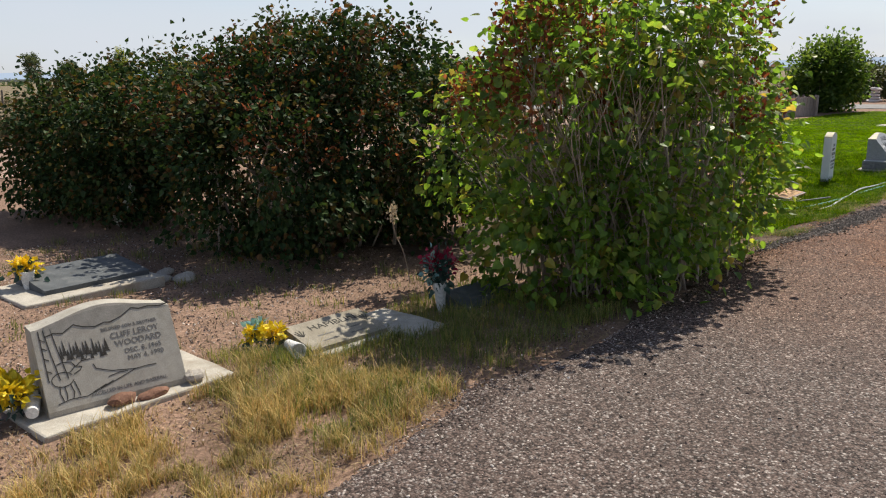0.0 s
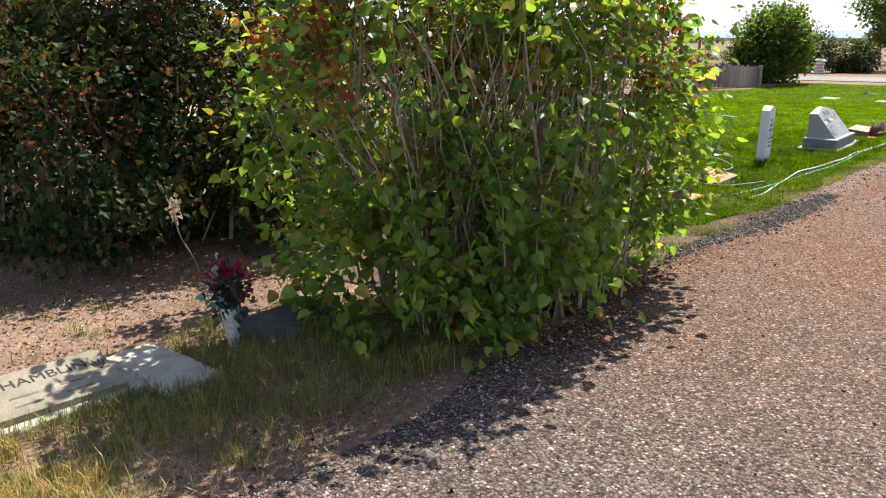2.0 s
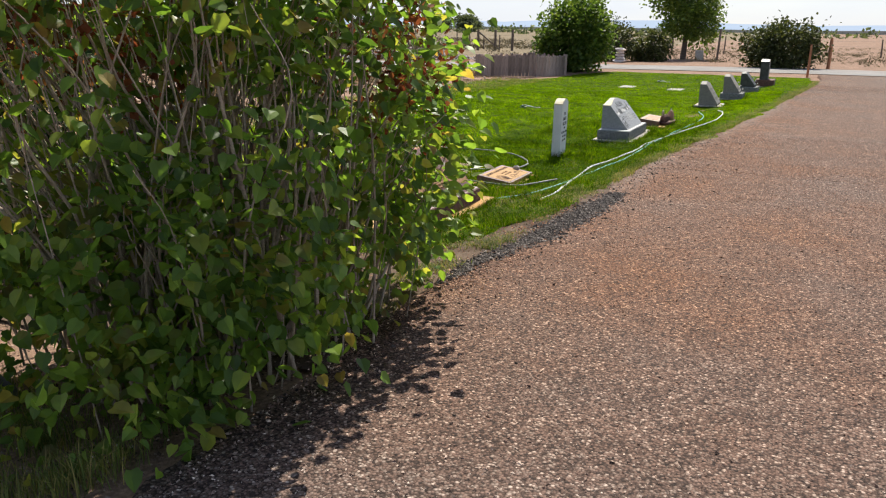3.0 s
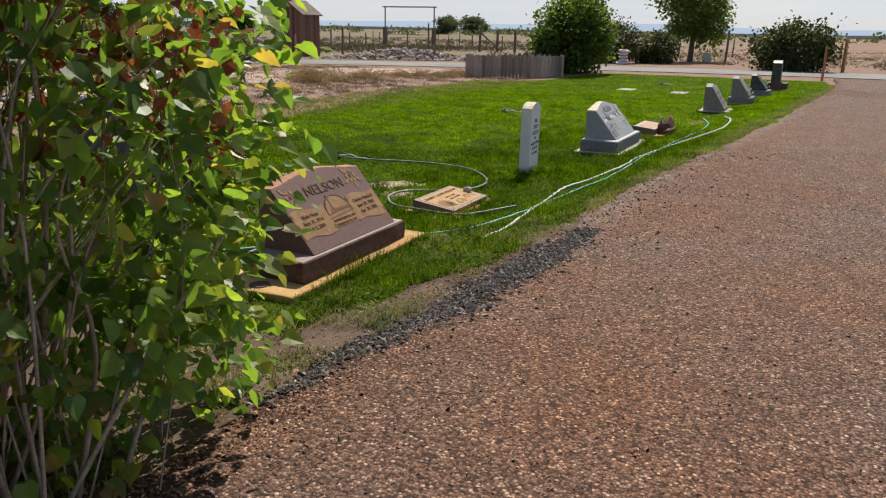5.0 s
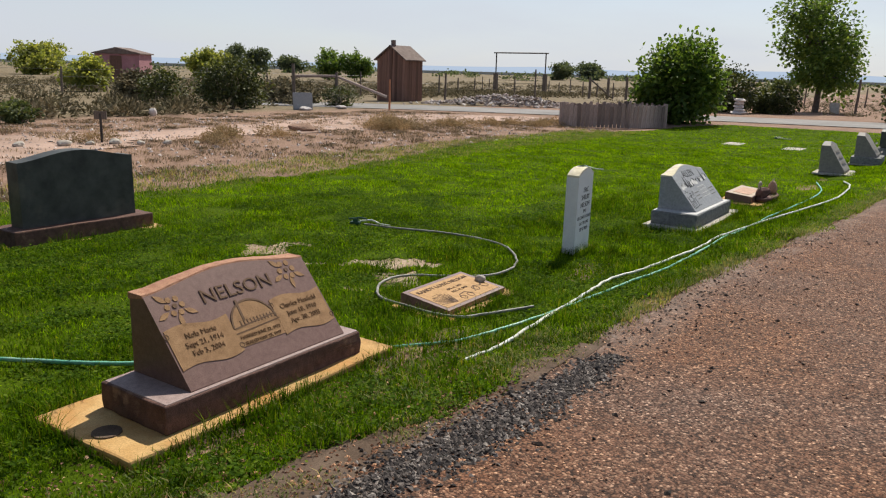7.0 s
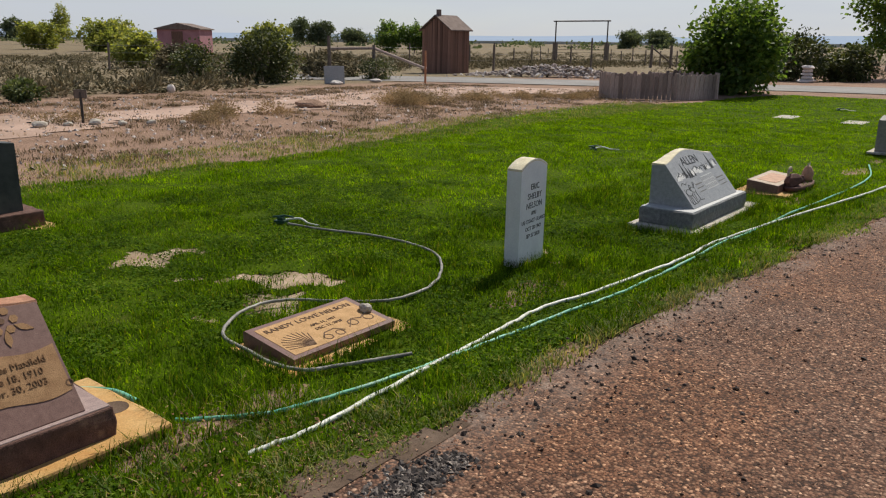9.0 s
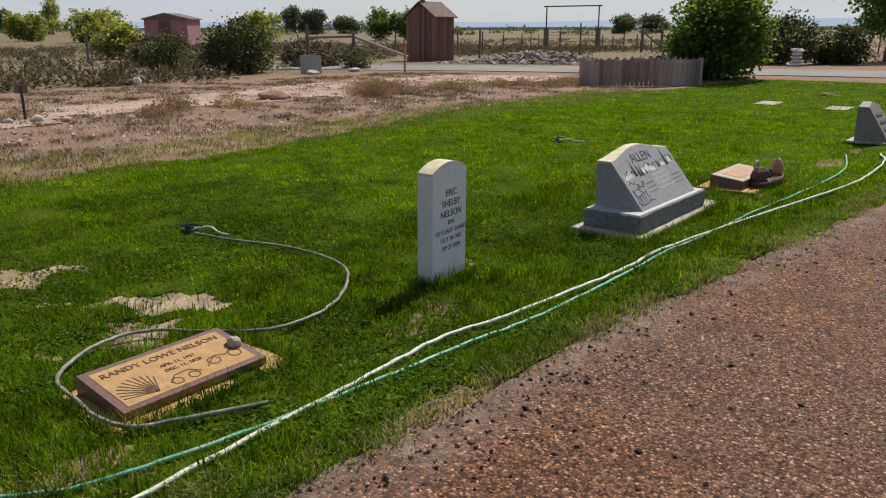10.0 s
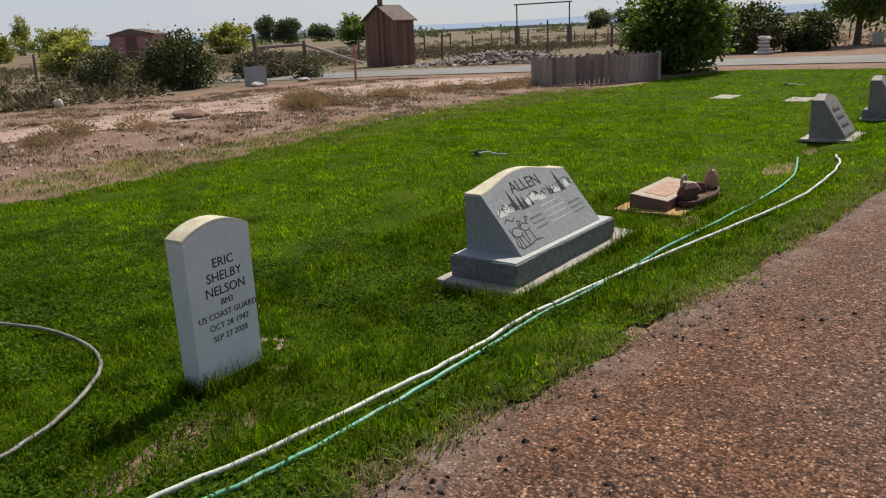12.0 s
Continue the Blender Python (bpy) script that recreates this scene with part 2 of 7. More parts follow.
CONCRETE = surface("pale_concrete", (0.34, 0.31, 0.265), (0.5, 0.455, 0.39), 9, 150, 0.9, 0.3, (0.3, 0.25, 0.19), 0.62)
RUSTY = surface("rust_stained_concrete", (0.4, 0.225, 0.075), (0.53, 0.345, 0.15), 7, 140, 0.9, 0.3, (0.42, 0.2, 0.06), 0.6)
GREY_STONE = surface("grey_granite", (0.23, 0.235, 0.24), (0.32, 0.325, 0.33), 30, 300, 0.45, 0.05, speck=0.4, spec=0.4)
# base tops: the sun on them is painted in as a paler stone
BASE_TOP = surface("sunlit_granite_top", (0.23, 0.165, 0.155), (0.33, 0.245, 0.225), 30, 300, 0.6, 0.1, speck=0.3)
PALE_TOP = surface("sunlit_grey_top", (0.36, 0.36, 0.36), (0.46, 0.46, 0.455), 30, 300, 0.6, 0.1, speck=0.3)
# rock-pitched sides: shade on the fronts is put into the darker grey
ROUGH_GREY = surface("shaded_rock_pitched_grey", (0.12, 0.12, 0.12), (0.23, 0.23, 0.225), 25, 200, 0.8, 0.9, speck=0.4)
BROWN_STONE = surface("polished_brown_granite", (0.135, 0.072, 0.058), (0.185, 0.105, 0.086), 40, 320, 0.42, 0.04, speck=0.35, spec=0.4)
# brown sides darkened in the colour too, for bases in shade
ROUGH_BROWN = surface("shaded_rock_pitched_brown", (0.075, 0.038, 0.03), (0.15, 0.078, 0.06), 22, 160, 0.8, 1.0, (0.33, 0.2, 0.13), 0.68)
ORANGE_EDGE = surface("rust_stained_granite", (0.3, 0.14, 0.085), (0.44, 0.24, 0.15), 25, 200, 0.85, 0.8)
KL_PANEL = surface("rust_tan_face", (0.36, 0.21, 0.09), (0.49, 0.3, 0.145), 20, 260, 0.85, 0.4)
DULL_STONE = surface("dull_brown_grey_granite", (0.16, 0.15, 0.135), (0.25, 0.23, 0.205), 20, 200, 0.7, 0.3)
TAN_PANEL = surface("blasted_tan_panel", (0.235, 0.13, 0.062), (0.34, 0.2, 0.1), 20, 260, 0.85, 0.5)
BLACK_STONE = surface("weathered_black_granite", (0.028, 0.03, 0.028), (0.075, 0.078, 0.07), 7, 200, 0.5, 0.1, (0.11, 0.105, 0.085), 0.66)
SAND_STONE = surface("pale_sandstone", (0.34, 0.31, 0.265), (0.44, 0.405, 0.35), 16, 260, 0.85, 0.25, (0.3, 0.27, 0.21), 0.66)
DARK_PANEL = surface("dressed_sandstone", (0.25, 0.23, 0.2), (0.32, 0.295, 0.26), 18, 260, 0.8, 0.2)
MARBLE = surface("white_marble", (0.62, 0.62, 0.63), (0.74, 0.74, 0.74), 5, 90, 0.5, 0.05, (0.5, 0.51, 0.54), 0.66, speck=0.06)
ROSE_MARKER = surface("rose_granite", (0.3, 0.16, 0.1), (0.48, 0.28, 0.18), 12, 220, 0.7, 0.2)
INK = surface("black_paint", (0.012, 0.012, 0.012), (0.022, 0.022, 0.022), 20, 100, 0.6, 0.0)
CARVED = surface("dark_carved_groove", (0.035, 0.032, 0.028), (0.07, 0.064, 0.056), 20, 100, 0.9, 0.1)
BROWN_INK = surface("dark_brown_engraving", (0.1, 0.055, 0.03), (0.14, 0.08, 0.047), 20, 100, 0.8, 0.1)
PANEL_INK = surface("shallow_tan_engraving", (0.13, 0.07, 0.034), (0.19, 0.105, 0.052), 20, 100, 0.9, 0.1)
GREY_INK = surface("grey_engraving", (0.13, 0.12, 0.11), (0.19, 0.18, 0.165), 20, 100, 0.9, 0.1)
PALE_CUT = surface("pale_engraving", (0.55, 0.54, 0.52), (0.66, 0.65, 0.63), 20, 100, 0.9, 0.1)
LILAC_STOPS = [(0.0, (0.078, 0.15, 0.036)), (0.35, (0.135, 0.245, 0.05)), (0.7, (0.21, 0.34, 0.066)), (0.94, (0.31, 0.385, 0.08)), (1.0, (0.38, 0.27, 0.09))]
LILAC = foliage("lilac_leaves", LILAC_STOPS, 0.62, 0.42, 0.45, rust=(0.2, 0.1, 0.045), tint=(1.3, 1.3, 0.6))
LILAC_ONE = foliage("lilac_single_leaf", LILAC_STOPS[:3] + [(1.0, (0.24, 0.33, 0.065))], 0.5, 0.4, 0.45, True, tint=(1.3, 1.3, 0.6))
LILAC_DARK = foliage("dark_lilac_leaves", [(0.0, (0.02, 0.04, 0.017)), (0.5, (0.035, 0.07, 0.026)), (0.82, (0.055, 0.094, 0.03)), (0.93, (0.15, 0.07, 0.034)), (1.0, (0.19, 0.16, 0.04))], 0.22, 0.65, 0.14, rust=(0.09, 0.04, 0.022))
SEED = foliage("rusty_seed_heads", [(0.0, (0.13, 0.04, 0.022)), (0.6, (0.3, 0.09, 0.042)), (1.0, (0.4, 0.18, 0.07))], 0.45, 0.7, tint=(1.1, 1.0, 0.85))
GRASS = foliage("lawn_blades", [(0.0, (0.026, 0.06, 0.002)), (0.4, (0.095, 0.197, 0.005)), (0.9, (0.19, 0.315, 0.008)), (0.985, (0.19, 0.26, 0.015)), (1.0, (0.27, 0.25, 0.05))], 0.5, 0.95, 0.0, mottle=0.35, tint=(1.72, 1.7, 0.3))
GRASS_DEEP = foliage("deep_green_blades", [(0.0, (0.018, 0.045, 0.004)), (0.5, (0.055, 0.12, 0.008)), (0.9, (0.11, 0.19, 0.012)), (1.0, (0.22, 0.21, 0.05))], 0.42, 0.9, 0.0, mottle=0.35, tint=(1.6, 1.55, 0.35))
WEED_LEAF = foliage("lawn_weed_leaves", [(0.0, (0.03, 0.068, 0.006)), (0.6, (0.075, 0.145, 0.012)), (1.0, (0.15, 0.21, 0.03))], 0.4, 0.8, 0.05)
DRY = foliage("dry_grass_blades", [(0.0, (0.17, 0.19, 0.055)), (0.22, (0.32, 0.28, 0.1)), (0.5, (0.55, 0.42, 0.18)), (0.85, (0.7, 0.56, 0.29)), (1.0, (0.36, 0.18, 0.09))], 0.35, 0.75, 0.15, tint=(1.1, 1.0, 0.85))
GREENISH = foliage("weedy_grass_blades", [(0.0, (0.09, 0.135, 0.04)), (0.5, (0.17, 0.215, 0.07)), (0.8, (0.29, 0.26, 0.09)), (1.0, (0.4, 0.32, 0.15))], 0.35, 0.7, 0.2)
SAGE = foliage("sagebrush_leaves", [(0.0, (0.075, 0.068, 0.045)), (0.5, (0.145, 0.13, 0.088)), (0.85, (0.25, 0.22, 0.165)), (1.0, (0.33, 0.29, 0.2))], 0.12, 0.9, 0.05, tint=(1.1, 1.0, 0.85))
STRAW = foliage("straw_tufts", [(0.0, (0.24, 0.175, 0.11)), (0.6, (0.37, 0.28, 0.185)), (1.0, (0.45, 0.36, 0.25))], 0.3, 0.9, 0.05, tint=(1.1, 1.0, 0.85))
DEAD = foliage("dead_weed_mats", [(0.0, (0.12, 0.09, 0.065)), (0.6, (0.2, 0.155, 0.115)), (1.0, (0.32, 0.26, 0.19))], 0.2, 0.9, 0.05, tint=(1.1, 1.0, 0.85))
TREE_LEAF = foliage("tree_leaves", [(0.0, (0.05, 0.095, 0.022)), (0.6, (0.1, 0.17, 0.036)), (1.0, (0.17, 0.23, 0.05))], 0.5, 0.55)
TREE_DARK = foliage("dark_tree_leaves", [(0.0, (0.05, 0.07, 0.03)), (0.6, (0.09, 0.12, 0.05)), (1.0, (0.155, 0.18, 0.07))], 0.3, 0.6)
SHRUB_DARK = foliage("dark_shrub_leaves", [(0.0, (0.03, 0.04, 0.016)), (0.6, (0.06, 0.078, 0.028)), (1.0, (0.12, 0.135, 0.05))], 0.25, 0.6, mottle=0.3)
# paler, greyer greens: distance haze is put into the leaf colour
TREE_FAR = foliage("haze_painted_leaves", [(0.0, (0.07, 0.095, 0.066)), (0.6, (0.12, 0.15, 0.1)), (1.0, (0.18, 0.21, 0.14))], 0.3, 0.8, 0.1)
# blue-grey slate, made darker to paint in the bush shadow on both stones
SLATE = surface("shadow_darkened_slate", (0.06, 0.066, 0.072), (0.115, 0.122, 0.128), 9, 160, 0.7, 0.2, (0.2, 0.2, 0.19), 0.68)
# cream top edges, paler than the stone below them
CREAM_EDGE = surface("cream_edge_stone", (0.5, 0.43, 0.28), (0.68, 0.62, 0.46), 14, 160, 0.85, 0.2)
TERRACOTTA = surface("dusty_dark_clay", (0.075, 0.033, 0.027), (0.15, 0.07, 0.055), 14, 120, 0.8, 0.4)
CLAY_AND_LIT_TOP = surface("clay_and_lit_marker_top", (0.36, 0.28, 0.21), (0.5, 0.41, 0.32), 14, 120, 0.85, 0.4)
TREE_YELLOW = foliage("yellowing_tree_leaves", [(0.0, (0.13, 0.16, 0.05)), (0.6, (0.25, 0.28, 0.08)), (1.0, (0.37, 0.36, 0.11))], 0.5, 0.6)
BARK = surface("twig_bark", (0.24, 0.18, 0.14), (0.48, 0.39, 0.31), 10, 90, 0.9, 0.6)
DARK_BARK = surface("dark_bark", (0.07, 0.055, 0.045), (0.15, 0.12, 0.1), 8, 60, 0.95, 0.8)
OLD_WOOD = surface("weathered_boards", (0.25, 0.195, 0.17), (0.43, 0.345, 0.31), 6, 60, 0.9, 0.5, (0.11, 0.08, 0.065), 0.62, stretch=(6, 6, 0.6), pieces=True)
RED_WOOD = surface("reddish_weathered_boards", (0.16, 0.085, 0.065), (0.26, 0.15, 0.115), 6, 60, 0.9, 0.5, (0.1, 0.06, 0.045), 0.62, stretch=(6, 6, 0.6), pieces=True)
POST_WOOD = surface("grey_post_wood", (0.09, 0.07, 0.058), (0.19, 0.155, 0.13), 6, 60, 0.95, 0.7, stretch=(5, 5, 0.7))
ROOFING = surface("brown_roofing", (0.12, 0.085, 0.075), (0.2, 0.15, 0.13), 4, 40, 0.9, 0.5)
PINK_PAINT = surface("faded_pink_paint", (0.3, 0.14, 0.16), (0.4, 0.2, 0.22), 1.5, 30, 0.85, 0.2)
ORANGE_POST = surface("faded_orange_paint", (0.36, 0.15, 0.08), (0.46, 0.22, 0.12), 8, 60, 0.8, 0.3)
STEEL = surface("dark_steel", (0.045, 0.04, 0.038), (0.09, 0.08, 0.075), 8, 60, 0.6, 0.2, (0.14, 0.07, 0.04), 0.62, metal=0.6)
WIRE = surface("galvanised_wire", (0.16, 0.15, 0.15), (0.26, 0.25, 0.24), 8, 60, 0.5, 0.0, metal=0.7)
HOSE_WHITE = surface("bleached_hose", (0.55, 0.56, 0.48), (0.72, 0.73, 0.66), 14, 70, 0.5, 0.1, (0.34, 0.36, 0.26), 0.62)
HOSE_GREEN = surface("aqua_green_hose", (0.1, 0.36, 0.24), (0.2, 0.48, 0.34), 10, 60, 0.45, 0.1, (0.4, 0.52, 0.42), 0.62)
# the grey mottling paints sunlit highlights onto a dark hose
HOSE_DARK = surface("dark_hose_painted_highlights", (0.1, 0.095, 0.085), (0.34, 0.32, 0.28), 9, 60, 0.5, 0.1)
PLASTIC_GREEN = surface("dark_green_plastic", (0.015, 0.05, 0.03), (0.03, 0.085, 0.05), 12, 60, 0.4, 0.0)
PLASTIC_WHITE = surface("white_plastic", (0.62, 0.61, 0.58), (0.75, 0.74, 0.72), 8, 60, 0.45, 0.05)
YELLOW = foliage("yellow_petals", [(0.0, (0.76, 0.53, 0.01)), (0.6, (0.86, 0.68, 0.03)), (1.0, (0.9, 0.78, 0.1))], 0.25, 0.6, tint=(1.1, 1.0, 0.85))
BLUE = foliage("pale_blue_petals", [(0.0, (0.18, 0.42, 0.5)), (1.0, (0.4, 0.62, 0.66))], 0.25, 0.6, tint=(1.1, 1.0, 0.85))
CRIMSON = foliage("crimson_petals", [(0.0, (0.3, 0.012, 0.05)), (0.7, (0.45, 0.03, 0.09)), (1.0, (0.5, 0.16, 0.22))], 0.25, 0.6, tint=(1.1, 1.0, 0.85))
DUSKY = foliage("dusky_blue_greenery", [(0.0, (0.03, 0.07, 0.065)), (0.7, (0.07, 0.13, 0.12)), (1.0, (0.2, 0.15, 0.19))], 0.25, 0.7, tint=(1.1, 1.0, 0.85))
WHITE_PETAL = foliage("white_petals", [(0.0, (0.6, 0.6, 0.58)), (1.0, (0.8, 0.8, 0.78))], 0.3, 0.6, tint=(1.0, 1.0, 1.0))
PALE_SEED = foliage("pale_dry_plume", [(0.0, (0.42, 0.34, 0.26)), (1.0, (0.6, 0.52, 0.42))], 0.3, 0.8, tint=(1.1, 1.0, 0.85))
ROCK = surface("fist_sized_rock", (0.3, 0.26, 0.22), (0.46, 0.42, 0.37), 9, 90, 0.9, 0.6)
RED_ROCK = surface("red_brown_rock", (0.13, 0.065, 0.042), (0.24, 0.125, 0.085), 12, 90, 0.9, 0.7)
HILL = surface("haze_glow_hills", (0.08, 0.1, 0.13), (0.12, 0.14, 0.17), 0.002, 0.02, 1.0, 0.0, speck=0.03)
# the far hills are a backdrop; an added glow stands in for kilometres of haze
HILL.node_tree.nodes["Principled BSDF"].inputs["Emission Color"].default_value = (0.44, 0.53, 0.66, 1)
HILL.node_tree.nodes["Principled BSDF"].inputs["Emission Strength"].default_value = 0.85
# haze over the far plain is painted in as a paler colour
PLAIN = surface("haze_painted_plain", (0.3, 0.31, 0.28), (0.42, 0.42, 0.38), 0.01, 0.1, 1.0, 0.0, speck=0.1)

# ---- building helpers ----
rng = np.random.default_rng(7)


def part(name, bm, material, parent=None, label=""):
    """Links a bmesh as one mesh object, under a thing or a part where one is given."""
    me = bpy.data.meshes.new(name)
    bm.to_mesh(me)
    bm.free()
    me.materials.append(material)
    ob = new(name, me)
    if parent:
        ob.parent = parent
    if label:
        tagged(ob, label)
    return ob


def arrays(name, verts, faces, material, parent=None, smooth=False):
    """A mesh object from arrays of corners and triangles."""
    me = bpy.data.meshes.new(name)
    verts, faces = np.asarray(verts, dtype=np.float32), np.asarray(faces, dtype=np.int32)
    me.vertices.add(len(verts))
    me.vertices.foreach_set("co", verts.ravel())
    me.loops.add(faces.size)
    me.loops.foreach_set("vertex_index", faces.ravel())
    me.polygons.add(len(faces))
    me.polygons.foreach_set("loop_start", np.arange(0, faces.size, 3, dtype=np.int32))
    me.polygons.foreach_set("use_smooth", np.full(len(faces), smooth))
    me.update(calc_edges=True)
    me.materials.append(material)
    ob = new(name, me)
    if parent:
        ob.parent = parent
    return ob


def thing(name, m, label, category, group="", kind=""):
    ob = new(name)
    ob.empty_display_size = 0.1
    ob.matrix_world = m
    return tagged(ob, label, category, group, kind)


def box(bm, x0, y0, z0, x1, y1, z1, bevel=0.0, segments=2, rough=0.0):
    made = bmesh.ops.create_cube(bm, size=1.0, matrix=Matrix.Translation(((x0 + x1) / 2, (y0 + y1) / 2, (z0 + z1) / 2)) @ Matrix.Diagonal((x1 - x0, y1 - y0, z1 - z0, 1)))
    if bevel:
        edges = {e for v in made["verts"] for e in v.link_edges}
        bmesh.ops.bevel(bm, geom=list(edges), offset=bevel, segments=segments, affect="EDGES", profile=0.5)
    if rough:
        edges = list({e for v in bm.verts for e in v.link_edges})
        bmesh.ops.subdivide_edges(bm, edges=[e for e in edges if e.calc_length() > 0.08], cuts=6, use_grid_fill=True)
        for v in bm.verts:
            v.co += noise.noise_vector(v.co * 17) * rough
    return bm


def boxed(name, dims, material, parent=None, label="", bevel=0.004, rough=0.0):
    return part(name, box(bmesh.new(), *dims, bevel=bevel, rough=rough), material, parent, label)


def loft(sections):
    """A closed solid through polygons of equal length."""
    bm = bmesh.new()
    rows = [[bm.verts.new(p) for p in s] for s in sections]
    n = len(rows[0])
    for a, b in zip(rows, rows[1:]):
        for i in range(n):
            bm.faces.new((a[i], a[(i + 1) % n], b[(i + 1) % n], b[i]))
    bm.faces.new(rows[0][::-1])
    bm.faces.new(rows[-1])
    bmesh.ops.recalc_face_normals(bm, faces=bm.faces)
    return bm


def smooth_path(points, steps=8):
    """A Catmull-Rom curve through points."""
    p = np.array(points, dtype=float)
    p = np.vstack([2 * p[0] - p[1], p, 2 * p[-1] - p[-2]])
    out = []
    for i in range(1, len(p) - 2):
        for k in range(steps):
            t = k / steps
            out.append(0.5 * (2 * p[i] + (p[i + 1] - p[i - 1]) * t + (2 * p[i - 1] - 5 * p[i] + 4 * p[i + 1] - p[i + 2]) * t * t
                              + (3 * p[i] - p[i - 1] - 3 * p[i + 1] + p[i + 2]) * t ** 3))
    out.append(p[-2])
    return np.array(out)


def tube_arrays(path, radii, sides=6):
    """Corners and triangles of a round tube along a path."""
    path = np.asarray(path, dtype=float)
    n = len(path)
    radii = np.broadcast_to(radii, n)
    tan = np.gradient(path, axis=0)
    tan /= np.linalg.norm(tan, axis=1)[:, None] + 1e-9
    ref = np.where(np.abs(tan[:, 2:3]) > 0.9, np.array([[1.0, 0, 0]]), np.array([[0, 0, 1.0]]))
    u = np.cross(tan, ref)
    u /= np.linalg.norm(u, axis=1)[:, None] + 1e-9
    w = np.cross(u, tan)
    a = np.arange(sides) / sides * 2 * np.pi
    v = path[:, None] + radii[:, None, None] * (np.cos(a)[None, :, None] * u[:, None] + np.sin(a)[None, :, None] * w[:, None])
    i, j = np.meshgrid(np.arange(n - 1), np.arange(sides), indexing="ij")
    q = [i * sides + j, i * sides + (j + 1) % sides, (i + 1) * sides + (j + 1) % sides, (i + 1) * sides + j]
    f = np.concatenate([np.stack([q[0], q[1], q[2]], -1).reshape(-1, 3), np.stack([q[0], q[2], q[3]], -1).reshape(-1, 3)])
    return v.reshape(-1, 3), f


def tube(name, points, radius, material, parent=None, sides=8, steps=8):
    path = smooth_path(points, steps) if steps > 1 else np.array(points, dtype=float)
    v, f = tube_arrays(path, radius, sides)
    return arrays(name, v, f, material, parent, True)


def joined(lists):
    vs, fs, k = [], [], 0
    for v, f in lists:
        vs.append(v)
        fs.append(f + k)
        k += len(v)
    return np.vstack(vs), np.vstack(fs)


LEAF = np.array([(0, 0, 0), (-0.36, 0.16, 0.1), (-0.4, 0.42, 0.11), (0, 1, -0.06), (0.4, 0.42, 0.11), (0.36, 0.16, 0.1)])
LEAF_F = np.array([(0, 1, 2), (0, 2, 3), (0, 3, 4), (0, 4, 5)])
HEART = np.array([(0, 0.36, -0.05), (0, 0.02, 0), (-0.27, -0.03, 0.05), (-0.45, 0.24, 0.1), (-0.34, 0.58, 0.06), (0, 1, -0.1), (0.34, 0.58, 0.06), (0.45, 0.24, 0.1), (0.27, -0.03, 0.05)])
HEART_F = np.array([(0, k, k % 8 + 1) for k in range(1, 9)])
CARD = np.array([(0, 0, 0), (-0.42, 0.5, 0.08), (0, 1, 0), (0.42, 0.5, 0.08)])
CARD_F = np.array([(0, 1, 2), (0, 2, 3)])


def scatter(shape, faces, at, tip, up, size):
    """Copies of a small shape at places, its y along tip and its z near up."""
    n = len(at)
    tip = tip / (np.linalg.norm(tip, axis=1)[:, None] + 1e-9)
    side = np.cross(tip, up)
    side /= np.linalg.norm(side, axis=1)[:, None] + 1e-9
    nor = np.cross(side, tip)
    size = np.broadcast_to(size, n)
    v = at[:, None] + size[:, None, None] * (shape[None, :, 0:1] * side[:, None] + shape[None, :, 1:2] * tip[:, None] + shape[None, :, 2:3] * nor[:, None])
    f = faces[None] + (np.arange(n) * len(shape))[:, None, None]
    return v.reshape(-1, 3), f.reshape(-1, 3)


def ground_z(x, y):
    """Height of the ground: the lawn lies a little lower than the gravel; the plain falls away from the last camera
    spot, to fit its view.
    """
    def step(a, b, v):
        t = np.clip((v - a) / (b - a), 0, 1)
        return t * t * (3 - 2 * t)
    x, y = np.asarray(x, dtype=float), np.asarray(y, dtype=float)
    edge = -2.35 + 0.055 * np.clip(y - 9, 0, 30)
    south = 1 - step(6, 9, y)
    west = step(-14, -10, x) * (1 - south) + step(-80, -50, x) * south
    hollow = -0.08 * step(0, 1.0, -3.3 - x) * step(1.5, 3.0, y) * (1 - step(5.5, 7.0, y))
    fall = -0.0125 * np.clip(np.hypot(x + 0.8, y - 9.9) - 14, 0, 85) * step(4, 9, y - 0.35 * np.clip(-14 - x, 0, 12))
    return (-0.11 * step(0, 1.0, edge - x) + hollow) * west * (1 - step(28, 33, y)) * step(-12, -8, y) + fall


def drop(x, y):
    return float(ground_z(x, y))


